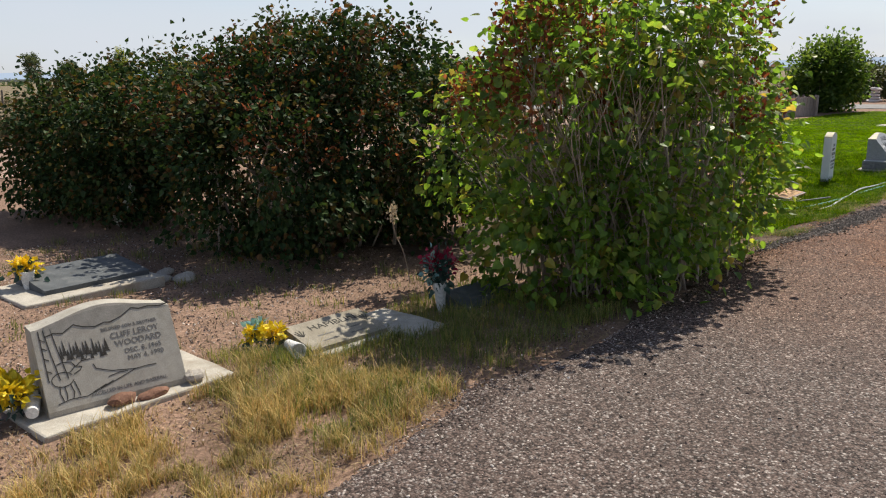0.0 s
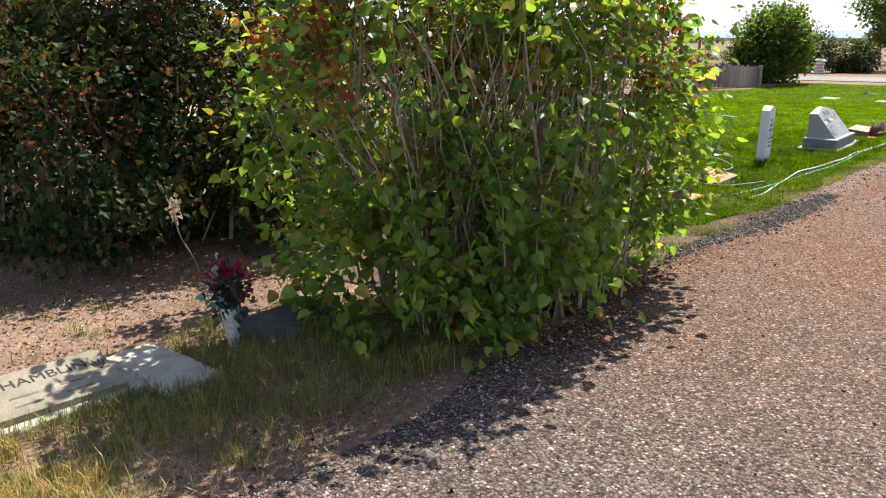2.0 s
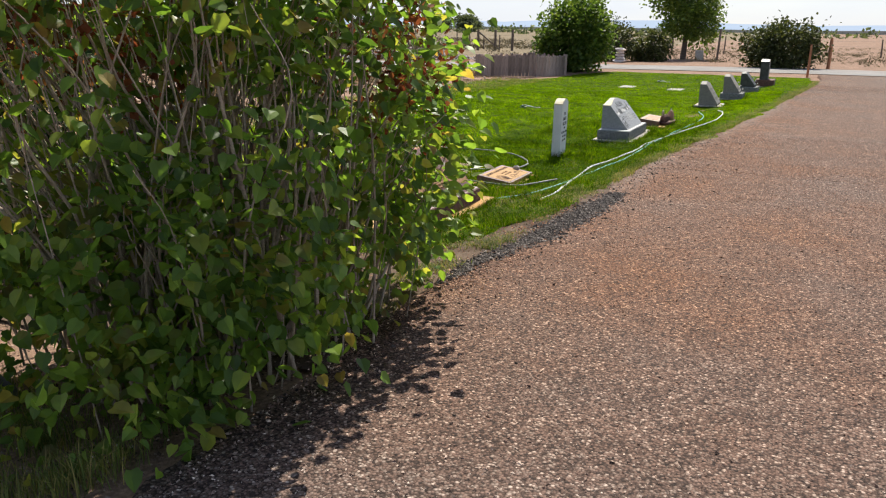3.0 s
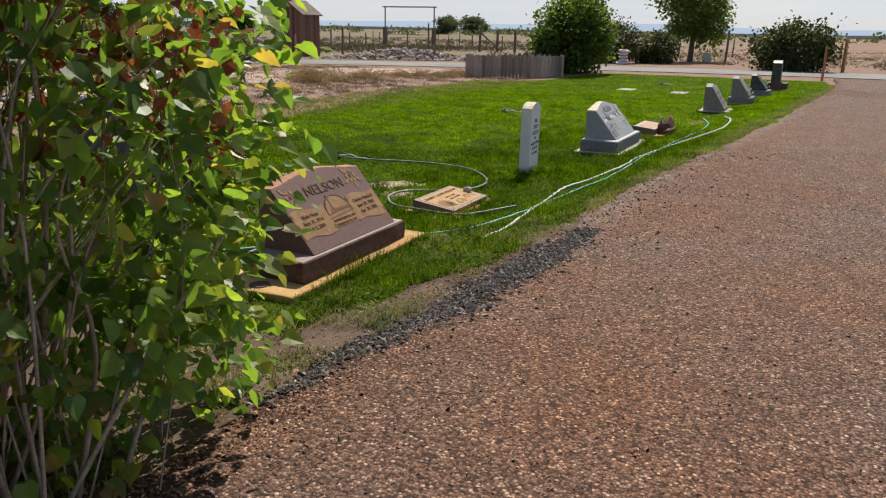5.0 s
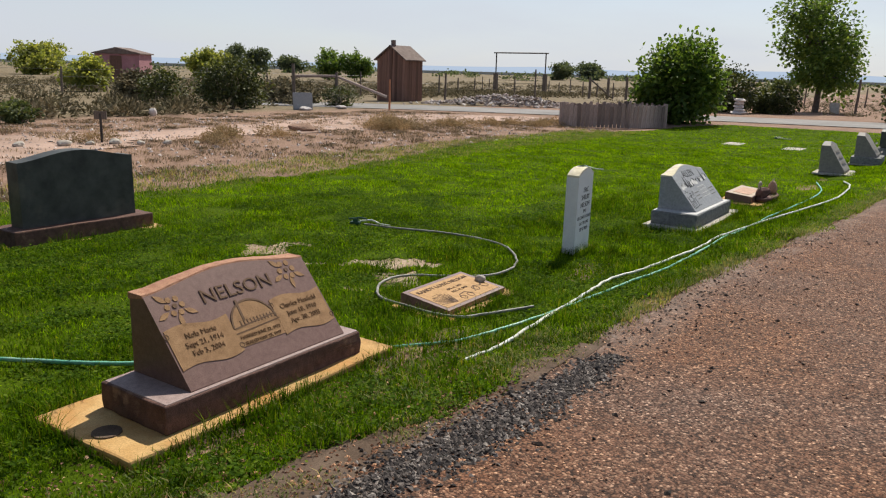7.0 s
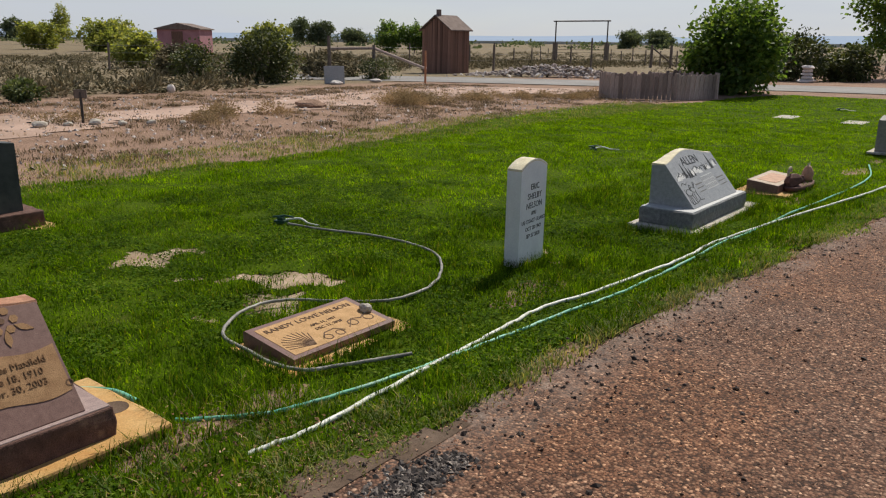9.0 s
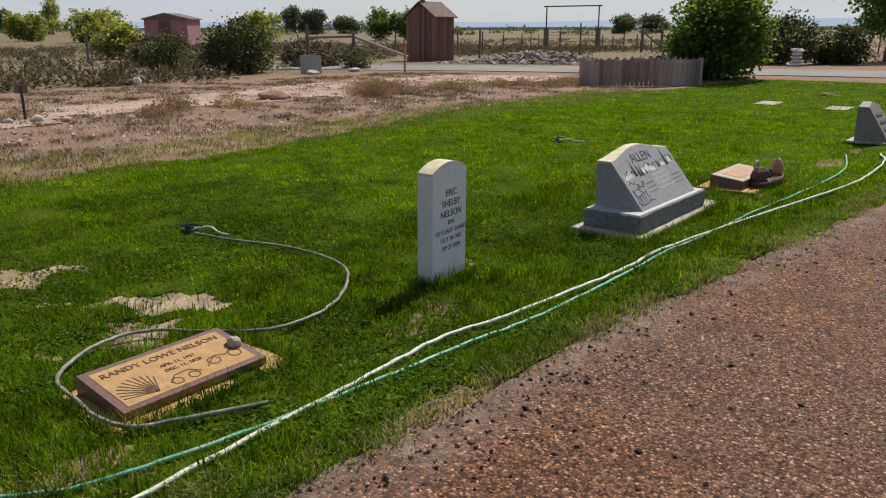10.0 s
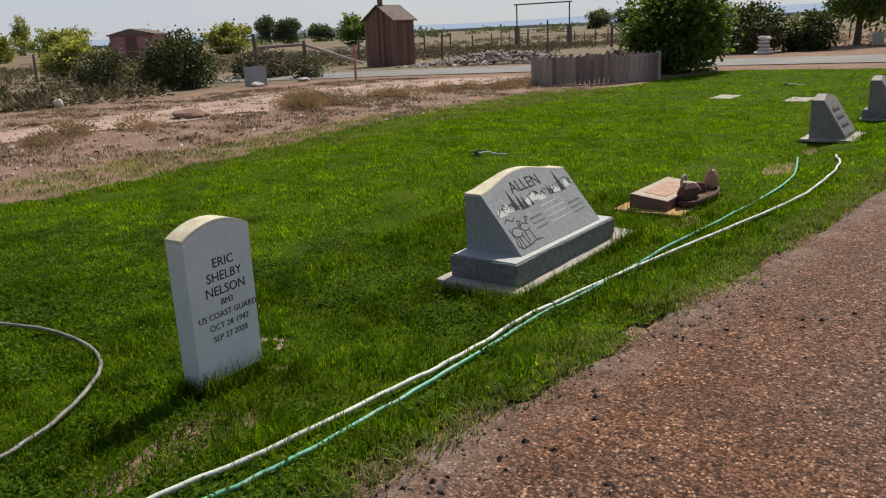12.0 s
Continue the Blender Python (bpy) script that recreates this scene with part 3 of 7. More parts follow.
def blades(name, xy, height, width, material, lean=0.5, bend=0.5, parent=None):
    """Many blades of grass, each of three triangles, bent over."""
    n = len(xy)
    a = rng.uniform(0, 2 * np.pi, n)
    pat = np.array([noise.noise(Vector((p, q, 5))) for p, q in zip(xy[:, 0] * 2.2, xy[:, 1] * 2.2)])
    h = height * rng.uniform(0.5, 1.25, n) * np.clip(0.95 + 0.9 * pat, 0.4, 1.6)
    d = np.stack([np.cos(a), np.sin(a), np.zeros(n)], 1) * (lean * rng.uniform(0.1, 1.0, n) * h)[:, None]
    s = np.stack([-np.sin(a), np.cos(a), np.zeros(n)], 1) * (width * rng.uniform(0.6, 1.2, n) / 2)[:, None]
    b = np.column_stack([xy, ground_z(xy[:, 0], xy[:, 1]) - 0.004])
    m = b + d * 0.4 + np.column_stack([np.zeros(n), np.zeros(n), h * 0.6])
    t = b + d * (1 + bend * 0.4) + np.column_stack([np.zeros(n), np.zeros(n), h])
    v = np.stack([b - s, b + s, m - s * 0.8, m + s * 0.8, t], 1).reshape(-1, 3)
    f = np.array([(0, 1, 3), (0, 3, 2), (2, 3, 4)])[None] + (np.arange(n) * 5)[:, None, None]
    return arrays(name, v, f.reshape(-1, 3), material, parent)


def inside(px, py, poly):
    ok = np.zeros(len(px), bool)
    j = len(poly) - 1
    for i in range(len(poly)):
        (xi, yi), (xj, yj) = poly[i], poly[j]
        ok ^= ((yi > py) != (yj > py)) & (px < (xj - xi) * (py - yi) / (yj - yi + 1e-12) + xi)
        j = i
    return ok


def text_mesh(body, size, depth=0.0015, width=1.0, shear=0.0):
    cu = bpy.data.curves.new("text", "FONT")
    cu.body, cu.size, cu.extrude, cu.align_x, cu.align_y, cu.shear = body, size, depth, "CENTER", "CENTER", shear
    cu.resolution_u = 3
    ob = new("text", cu)
    me = bpy.data.meshes.new_from_object(ob.evaluated_get(bpy.context.evaluated_depsgraph_get()))
    bpy.data.objects.remove(ob)
    me.transform(Matrix.Diagonal((width, 1, 1, 1)))
    return me


def lettering(body, size, m, material, parent, width=1.0, depth=0.0015):
    me = text_mesh(body, size, depth, width)
    me.materials.clear()
    me.materials.append(material)
    ob = new("lettering", me)
    ob.parent = parent
    ob.matrix_local = m
    return ob


def ribbon(points, width, depth=0.0015):
    """Flat strokes along a line in the xy plane, with a little thickness."""
    bm = bmesh.new()
    for (x0, y0), (x1, y1) in zip(points, points[1:]):
        dx, dy = x1 - x0, y1 - y0
        ln = math.hypot(dx, dy) or 1
        nx, ny = -dy / ln * width / 2, dx / ln * width / 2
        q = [(x0 + nx, y0 + ny), (x1 + nx, y1 + ny), (x1 - nx, y1 - ny), (x0 - nx, y0 - ny)]
        lo, hi = [bm.verts.new((x, y, -0.002)) for x, y in q], [bm.verts.new((x, y, depth)) for x, y in q]
        bm.faces.new(hi[::-1])
        for i in range(4):
            bm.faces.new((lo[i], lo[(i + 1) % 4], hi[(i + 1) % 4], hi[i]))
    bmesh.ops.recalc_face_normals(bm, faces=bm.faces)
    return bm


def plate(points, depth=0.002, low=-0.002):
    """A flat plate with a given outline in the xy plane."""
    bm = bmesh.new()
    lo, hi = [bm.verts.new((x, y, low)) for x, y in points], [bm.verts.new((x, y, depth)) for x, y in points]
    bm.faces.new(hi)
    n = len(points)
    for i in range(n):
        bm.faces.new((lo[i], lo[(i + 1) % n], hi[(i + 1) % n], hi[i]))
    bmesh.ops.recalc_face_normals(bm, faces=bm.faces)
    return bm


def merged(bms):
    out = bmesh.new()
    for b in bms:
        me = bpy.data.meshes.new("tmp")
        b.to_mesh(me)
        b.free()
        out.from_mesh(me)
        bpy.data.meshes.remove(me)
    return out


def drawn(name, bm, m, material, parent, label=""):
    ob = part(name, bm, material, parent, label)
    ob.matrix_local = m
    return ob


def rock_bm(r, seed, squash=0.7, detail=2):
    bm = bmesh.new()
    bmesh.ops.create_icosphere(bm, subdivisions=detail, radius=1.0)
    off = Vector((seed * 7.3, seed * 3.1, seed * 5.7))
    for v in bm.verts:
        k = 1 + 0.35 * noise.noise(v.co * 1.1 + off) + 0.12 * noise.noise(v.co * 3 + off)
        v.co = Vector((v.co.x * r[0], v.co.y * r[1], v.co.z * r[2] * squash)) * k
    low = min(v.co.z for v in bm.verts)
    for v in bm.verts:
        v.co.z = max(v.co.z, low * 0.6) - low * 0.6
    return bm

# ---- ground, road, lawn ----
def grid_sheet(name, xs, ys, material, lift=0.0, keep=None, wobble=0.0):
    gx, gy = np.meshgrid(xs, ys, indexing="ij")
    x, y = gx.ravel(), gy.ravel()
    z = ground_z(x, y) + lift
    if wobble:
        z = z + np.array([noise.noise(Vector((a * 1.7, b * 1.7, 3))) * wobble for a, b in zip(x, y)])
    v = np.column_stack([x, y, z])
    i, j = np.meshgrid(np.arange(len(xs) - 1), np.arange(len(ys) - 1), indexing="ij")
    n = len(ys)
    q = [(i * n + j).ravel(), ((i + 1) * n + j).ravel(), ((i + 1) * n + j + 1).ravel(), (i * n + j + 1).ravel()]
    if keep is not None:
        cx, cy = x[q[0]] / 2 + x[q[2]] / 2, y[q[0]] / 2 + y[q[2]] / 2
        ok = keep(cx, cy)
        q = [k[ok] for k in q]
    f = np.concatenate([np.stack(q[:3], 1), np.stack([q[0], q[2], q[3]], 1)])
    return arrays(name, v, f, material, None, True)


far = [-4000, -1500, -600, -300, -220, -160, -125] + list(range(-110, -26, 4))
xs = np.array(far + list(np.arange(-26, 6, 0.5)) + [8, 10, 12, 15, 20, 26, 32, 40, 50, 65, 90, 120, 200, 600, 2000, 4000])
ys = np.array([-4000, -1500, -500, -150, -60, -30, -15] + list(np.arange(-8, 46, 0.5)) + list(range(48, 116, 4)) + [125, 150, 190, 300, 700, 1800, 4500])
tagged(grid_sheet("ground", xs, ys, SOIL, -0.012), "dry reddish soil with chips and grit", "ground", kind="structure")


def wav(y, a, s):
    return np.array([noise.noise(Vector((a, t * s, 0.3))) for t in np.atleast_1d(y)])


# left edge of the gravel, by stations along the walk
EDGE_Y = [-40, -4, 1.2, 1.9, 2.4, 3.0, 4.0, 5.5, 6.2, 7.2, 9.5, 10.8, 13.3, 15.0, 19.2, 27.5, 31.5, 36, 44]
EDGE_X = [-2.3, -2.3, -2.45, -2.6, -2.7, -2.5, -2.55, -2.6, -2.62, -2.5, -2.42, -2.36, -2.06, -1.86, -1.42, -0.63, -0.5, -0.8, -1.0]


def edge_x(y):
    return np.interp(y, EDGE_Y, EDGE_X)


ry = np.concatenate([np.arange(-40, -4, 2.0), np.arange(-4, 16, 0.06), np.arange(16, 34, 0.3)])
left = edge_x(ry) + 0.09 * wav(ry, 1.0, 1.6) + 0.05 * wav(ry, 5.0, 6.0)
cols = np.array([0, 0.02, 0.3, 0.9, 2.0, 3.5, 6.0])
vx = left[:, None] + cols[None] * (1 + 0.0 * left[:, None])
vz = np.where(cols[None] == 0, -0.03, 0.004) + 0 * vx + np.where(cols[None] > 0, ground_z(vx, ry[:, None] + 0 * vx) * 0.3, ground_z(vx, ry[:, None] + 0 * vx))
v = np.stack([vx, ry[:, None] + 0 * vx, vz], -1).reshape(-1, 3)
i, j = np.meshgrid(np.arange(len(ry) - 1), np.arange(len(cols) - 1), indexing="ij")
n = len(cols)
q = [(i * n + j).ravel(), (i * n + j + 1).ravel(), ((i + 1) * n + j + 1).ravel(), ((i + 1) * n + j).ravel()]
tagged(arrays("road", v, np.concatenate([np.stack(q[:3], 1), np.stack([q[0], q[2], q[3]], 1)]), GRAVEL, None, True),
       "pinkish brown crushed gravel drive with a ragged edge", "road", kind="structure")

LAWN = [(-2.85, 7.45), (-3.1, 7.05), (-3.7, 6.8), (-4.6, 6.6), (-7, 6.7), (-9, 7.5), (-9.2, 10.2), (-8.8, 11.5), (-8.7, 14.5), (-9.3, 17.7), (-9.72, 21.03), (-10.2, 24.77),
        (-8.98, 27.42), (-8.71, 29.89), (-7.57, 32.94), (-4.31, 34.4), (-0.75, 32.5), (-0.7, 27.5), (-1.45, 19.2), (-1.9, 15), (-2.1, 13.3), (-2.4, 10.8), (-2.48, 9.7), (-2.62, 8.5)]


def on_lawn(x, y, ragged=0.25):
    dx = np.array([noise.noise(Vector((a * 0.9, b * 0.9, 2))) + 0.6 * noise.noise(Vector((a * 3, b * 3, 9))) for a, b in zip(x, y)]) * ragged
    dy = np.array([noise.noise(Vector((a * 0.9, b * 0.9, 7))) for a, b in zip(x, y)]) * ragged
    return inside(x + dx, y + dy, LAWN)


BARE = [(-4.55, 10.5, 0.62, 0.17), (-4.85, 10.25, 0.3, 0.14), (-5.55, 10.25, 0.4, 0.2), (-4.25, 10.12, 0.34, 0.12), (-3.44, 12.06, 0.2, 0.16), (-3.05, 9.02, 0.1, 0.08)]


def bare(x, y):
    k = np.zeros(len(x), bool)
    for cx, cy, a, b in BARE:
        x, y = x + 0.07 * np.sin(y * 17 + x * 9), y + 0.07 * np.sin(x * 13 - y * 7)
        k |= ((x - cx) * 0.6 + (y - cy) * 0.5) ** 2 / (a * a) + ((y - cy) * 0.6 - (x - cx) * 0.5) ** 2 / (b * b) < 0.35
    return k


tagged(grid_sheet("damp_verge", np.arange(-6.6, -2.0, 0.06), np.arange(4.9, 9.6, 0.06), DAMP, 0.006,
                  lambda x, y: ~on_lawn(x, y) & (x < edge_x(y) + 0.06) & (x > edge_x(y) - 3.4 + 0.5 * np.array([noise.noise(Vector((a * 1.3, b * 1.3, 6))) for a, b in zip(x, y)])) & (y > 4.9 + 0.5 * np.array([noise.noise(Vector((a, b, 4))) for a, b in zip(x, y)])), 0.004),
       "damp brown soil between the lawn and the drive", "soil", kind="structure")
SILT_Y = [8.6, 9.0, 9.5, 10.2, 11.0, 12.0, 12.9, 14.2]
SILT_IN = [-2.5, -2.52, -2.48, -2.44, -2.4, -2.33, -2.2, -2.1]
SILT_OUT = [-2.35, -2.2, -2.1, -2.04, -2.04, -2.08, -2.1, -2.06]


def on_silt(x, y):
    wave = np.array([noise.noise(Vector((a * 3, b * 3, 13))) + 0.6 * noise.noise(Vector((a * 9, b * 9, 3))) for a, b in zip(x, y)]) * 0.11
    return (x + wave > np.interp(y, SILT_Y, SILT_IN)) & (x + wave < np.interp(y, SILT_Y, SILT_OUT)) & (y > 8.6) & (y < 14.2)


lawn = grid_sheet("lawn", np.arange(-10.2, -0.4, 0.08), np.arange(6.2, 32.8, 0.08), TURF, 0.0, lambda x, y: on_lawn(x, y) & ~bare(x, y), 0.012)
tagged(lawn, "mown green lawn over damp soil", "lawn", kind="structure")
tagged(grid_sheet("bare_patches", np.arange(-6.3, -3.1, 0.04), np.arange(9.6, 12.4, 0.04), SANDY, -0.003, bare, 0.012), "bare sandy patches in the lawn", "soil", kind="structure")
track = [(-12.1, 11.6), (-13.2, 14.6), (-13.12, 16.91), (-13.09, 19.76), (-13.81, 24.28), (-12.7, 28.23), (-13.11, 31.45), (-16.86, 28.93), (-17.11, 23.44), (-15.86, 18.77), (-15.32, 15.79), (-15.57, 13.74), (-19.86, 7.91), (-27.11, -1.33), (-20.61, -3.06), (-14, 7)]
tagged(grid_sheet("dirt_track", np.arange(-25, -11, 0.25), np.arange(-3, 31, 0.25), TRACK, 0.0,
                  lambda x, y: inside(x + 0.5 * np.array([noise.noise(Vector((a, b, 1))) for a, b in zip(x, y)]), y, track), 0.01),
       "bare pinkish dirt track", "track", kind="structure")
near_edge = np.array([(-27.9, 27.54), (-20.22, 31.14), (-14.44, 33.05), (-8.16, 35.45), (-1.02, 36.87), (16.45, 36.82), (117.33, 45.06)])
far_edge = np.array([(-30.21, 33.12), (-22.63, 36.36), (-16.22, 38.29), (-9.44, 40.96), (-1.03, 43.55), (17.31, 43.67), (117.33, 52.83)])
u = np.linspace(0, len(near_edge) - 1, 90)
lo, hi = (np.column_stack([np.interp(u, np.arange(len(e)), e[:, k]) for k in (0, 1)]) for e in (near_edge, far_edge))
w = np.linspace(0, 1, 9)[None, :, None]
p = lo[:, None] * (1 - w) + hi[:, None] * w
v = np.dstack([p, ground_z(p[..., 0], p[..., 1]) + 0.012]).reshape(-1, 3)
i, j = np.meshgrid(np.arange(89), np.arange(8), indexing="ij")
q = [(i * 9 + j).ravel(), ((i + 1) * 9 + j).ravel(), ((i + 1) * 9 + j + 1).ravel(), (i * 9 + j + 1).ravel()]
tagged(arrays("cross_road", v, np.concatenate([np.stack(q[:3], 1), np.stack([q[0], q[2], q[3]], 1)]), ASPHALT, None, True), "pale grey worn asphalt lane", "road", kind="structure")


def ring(name, radius, low, heights, a0, a1, material, label):
    a = np.linspace(a0, a1, 160)
    top = np.array([heights * (0.6 + 0.8 * abs(noise.noise(Vector((k * 3.1, radius, 0)))) + 0.2 * noise.noise(Vector((k * 13, radius, 4)))) for k in a])
    p = np.column_stack([np.cos(a) * radius, np.sin(a) * radius])
    v = np.concatenate([np.column_stack([p, np.full(160, low)]), np.column_stack([p, top])])
    i = np.arange(159)
    f = np.concatenate([np.stack([i, i + 1, i + 161], 1), np.stack([i, i + 161, i + 160], 1)])
    tagged(arrays(name, v, f, material), label, "hills", kind="structure")


ring("backdrop_hills", 3600, -5, 40, 0, 2 * math.pi, HILL, "low hills along the horizon, blue haze painted as a glow")
ring("backdrop_plain", 900, -3, 2.4, 0, 2 * math.pi, PLAIN, "far scrub plain with haze painted into its colour")

# ---- headstones ----
def slant_tablet(depth, top, width, h_end, h_mid, foot, lean_back=0.0, dip=0.0):
    """A slant-faced tablet with a gently curved top; its front looks along +x, its foot is at z 0."""
    secs = []
    for k in range(25):
        u = k / 24
        s = 0.5 - 0.5 * math.cos(2 * math.pi * u)
        h = h_end + (h_mid - h_end) * s ** 0.8 - dip * math.sin(math.pi * u * 6) ** 2 * (1 - s)
        xf = depth + (top - depth) * (h - foot) / (h_mid - foot)
        y = -width / 2 + width * u
        secs.append([(0, y, 0), (depth, y, 0), (depth, y, foot), (xf, y, h), (-lean_back, y, h)])
    return loft(secs)


def face_frame(depth, top, foot, h_mid):
    """Matrix of the slant face: x along the stone, y up the slope, origin at the foot of the slope."""
    up = Vector((top - depth, 0, h_mid - foot)).normalized()
    side = Vector((0, 1, 0))
    nor = side.cross(up)
    m = Matrix.Identity(4)
    for r in range(3):
        m[r][0], m[r][1], m[r][2] = side[r], up[r], nor[r]
    m[0][3], m[2][3] = depth, foot
    return m, math.hypot(top - depth, h_mid - foot)


def scroll(cx, cy, w, h):
    pts = []
    for k in range(13):
        u = k / 12
        pts.append((cx - w / 2 + w * u, cy - h / 2 + 0.012 * math.sin(u * math.pi * 2)))
    for k in range(13):
        u = 1 - k / 12
        pts.append((cx - w / 2 + w * u, cy + h / 2 + 0.012 * math.sin(u * math.pi * 2)))
    return pts


def pad(name, x0, y0, x1, y1, z, material, label, thick=0.1):
    bm = box(bmesh.new(), x0, y0, z - thick, x1, y1, z, 0.012, 2, 0.0)
    bmesh.ops.subdivide_edges(bm, edges=[e for e in bm.edges if e.calc_length() > 0.2], cuts=8, use_grid_fill=True)
    for v in bm.verts:
        v.co += noise.noise_vector(v.co * 5) * 0.006
    return tagged(part(name, bm, material), label, "pad")


# brown companion stone
slab = pad("concrete_pad", -3.97, 7.37, -3.31, 8.96, -0.07, RUSTY, "rust-stained concrete footing slab set in the lawn", 0.07)
# vase holes are solid discs; the shade inside is only their dark colour
for sy in (7.47, 8.875):
    bm = bmesh.new()
    bmesh.ops.create_cone(bm, cap_ends=True, segments=20, radius1=0.062, radius2=0.058, depth=0.02, matrix=Matrix.Translation((-3.60, sy, -0.076)))
    part("painted_vase_hole", bm, DAMP, slab, "flat dark soil disc painted as a shaded vase hole")
stone = thing("headstone", pose(-3.80, 8.16, -0.047), "polished brown granite slant headstone on a rock-pitched base", "headstone")
base = boxed("base", (-0.02, -0.57, -0.026, 0.415, 0.615, 0.098), ROUGH_BROWN, stone, "rock-pitched brown granite base", 0.008, 0.007)
boxed("base_top", (-0.008, -0.558, 0.092, 0.405, 0.603, 0.102), BASE_TOP, base, "top of the base, sunlight painted in as a paler colour", 0.003)
D, T, F0, HM, HE = 0.384, 0.055, 0.006, 0.40, 0.355
tablet = part("tablet", slant_tablet(D, T, 0.94, HE, HM, F0), BROWN_STONE, stone)
tablet.location = (0, 0.05, 0.1)
secs = []
for k in range(25):
    u = k / 24
    s = 0.5 - 0.5 * math.cos(2 * math.pi * u)
    h = HE + (HM - HE) * s ** 0.8
    xf = D + (T - D) * (h - F0) / (HM - F0)
    j = 0.004 * noise.noise(Vector((u * 40, 1, 2)))
    secs.append([(-0.006, -0.473 + 0.946 * u, h - 0.022 + j), (xf + 0.002, -0.473 + 0.946 * u, h - 0.006 + j), (xf - 0.004, -0.473 + 0.946 * u, h + 0.007 + j), (-0.006, -0.473 + 0.946 * u, h + 0.007 + j)])
part("top_edge", loft(secs), ORANGE_EDGE, tablet, "rust-stained rough top edge")
FM, SL = face_frame(D, T, F0, HM)
lettering("NELSON", 0.096, FM @ pose(0.0, SL * 0.745, 0.0015), BROWN_INK, tablet, 1.15, 0.003)
for cx, lines in ((-0.295, ("Nola Marie", "Sept 21, 1914", "Feb 3, 2004")), (0.295, ("Charles Maxfield", "June 18, 1910", "Apr. 30, 2003"))):
    drawn("panel", plate(scroll(cx, SL * 0.36, 0.33, 0.19), 0.003), FM, TAN_PANEL, tablet, "sand-blasted tan scroll panel")
    for k, line in enumerate(lines):
        lettering(line, 0.036, FM @ pose(cx, SL * 0.37 + 0.042 - k * 0.042, 0.0045), PANEL_INK, tablet, 1.0)
    for s in (-1, 1):
        drawn("curl", ribbon([(cx + s * 0.165 + 0.012 * math.cos(a), SL * 0.36 - s * 0.068 + 0.012 * math.sin(a)) for a in np.linspace(0, 6, 10)], 0.004), FM @ pose(0, 0, 0.003), BROWN_INK, tablet)
drawn("panel", plate([(0.125 * math.cos(a), SL * 0.37 + 0.125 * math.sin(a)) for a in np.linspace(0, math.pi, 18)], 0.003), FM, TAN_PANEL, tablet, "sand-blasted tan arch with a carved building")
drawn("arch_line", ribbon([(0.128 * math.cos(a), SL * 0.37 + 0.128 * math.sin(a)) for a in np.linspace(0.05, math.pi - 0.05, 18)], 0.009, 0.005), FM, BROWN_INK, tablet)
carved = [ribbon([(-0.055, SL * 0.43), (-0.05, SL * 0.64)], 0.012), ribbon([(-0.12, SL * 0.38), (0.13, SL * 0.42)], 0.006), ribbon([(-0.13, SL * 0.33), (0.14, SL * 0.36)], 0.005)]
carved += [ribbon([(-0.08 + k * 0.02, SL * 0.385), (-0.08 + k * 0.02, SL * 0.44)], 0.006) for k in range(11)]
drawn("carving", merged(carved), FM @ pose(0, 0, 0.003), BROWN_INK, tablet)
drawn("panel", plate([(-0.15, SL * 0.20), (0.15, SL * 0.20), (0.15, SL * 0.37), (-0.15, SL * 0.37)], 0.0025), FM, TAN_PANEL, tablet)
lettering("MARRIED JUNE 22, 1932", 0.022, FM @ pose(0, SL * 0.285, 0.004), PANEL_INK, tablet, 1.05)
lettering("SEALED MAY 23, 1997", 0.022, FM @ pose(0, SL * 0.225, 0.004), PANEL_INK, tablet, 1.05)
for cx, cy, grow in ((-0.35, 0.74, 1.35), (0.33, 0.80, 1.5)):
    for a in np.linspace(0, 5.2, 6):
        tip = [(cx + grow * (0.011 * math.cos(a + b) + 0.028 * math.cos(a)), SL * cy + grow * (0.011 * math.sin(a + b) + 0.028 * math.sin(a))) for b in (0, 1.0, 2.1, 3.1, 4.2, 5.2)]
        drawn("carved_petal", plate(tip, 0.003), FM, TAN_PANEL, tablet)
    drawn("carved_heart", plate([(cx + 0.012 * math.cos(a), SL * cy + 0.012 * math.sin(a)) for a in np.linspace(0, 5.5, 8)], 0.004), FM, BROWN_INK, tablet)
    for dx, dy, ang in ((-0.07, -0.035, 0.4), (0.065, -0.04, -0.5), (0.0, -0.072, 1.5), (-0.055, 0.045, 2.4)):
        leafy = [(cx + dx + 0.034 * u * math.cos(ang) - w * math.sin(ang), SL * cy + dy + 0.034 * u * math.sin(ang) + w * math.cos(ang)) for u, w in ((-1, 0), (-0.3, 0.012), (0.3, 0.011), (1, 0), (0.3, -0.011), (-0.3, -0.012))]
        drawn("carved_leaf", plate(leafy, 0.003), FM, TAN_PANEL, tablet)

# grey companion stone
pad("concrete_pad", -3.53, 13.29, -2.94, 14.86, -0.066, CONCRETE, "pale concrete footing slab set in the lawn", 0.08)
stone = thing("headstone", pose(-3.45, 13.98, -0.037), "grey granite slant headstone on a rock-pitched base", "headstone")
boxed("base", (-0.02, -0.60, -0.032, 0.44, 0.66, 0.10), ROUGH_GREY, stone, "rock-pitched grey granite base", 0.008, 0.007)
boxed("base_top", (-0.008, -0.588, 0.097, 0.428, 0.648, 0.107), PALE_TOP, stone, "top of the base, sunlight painted in as a paler colour", 0.003)
D, T, F0, HM, HE = 0.385, 0.06, 0.006, 0.40, 0.335
tablet = part("tablet", slant_tablet(D, T, 1.0, HE, HM, F0), GREY_STONE, stone)
tablet.location = (0, 0.045, 0.105)
FM, SL = face_frame(D, T, F0, HM)
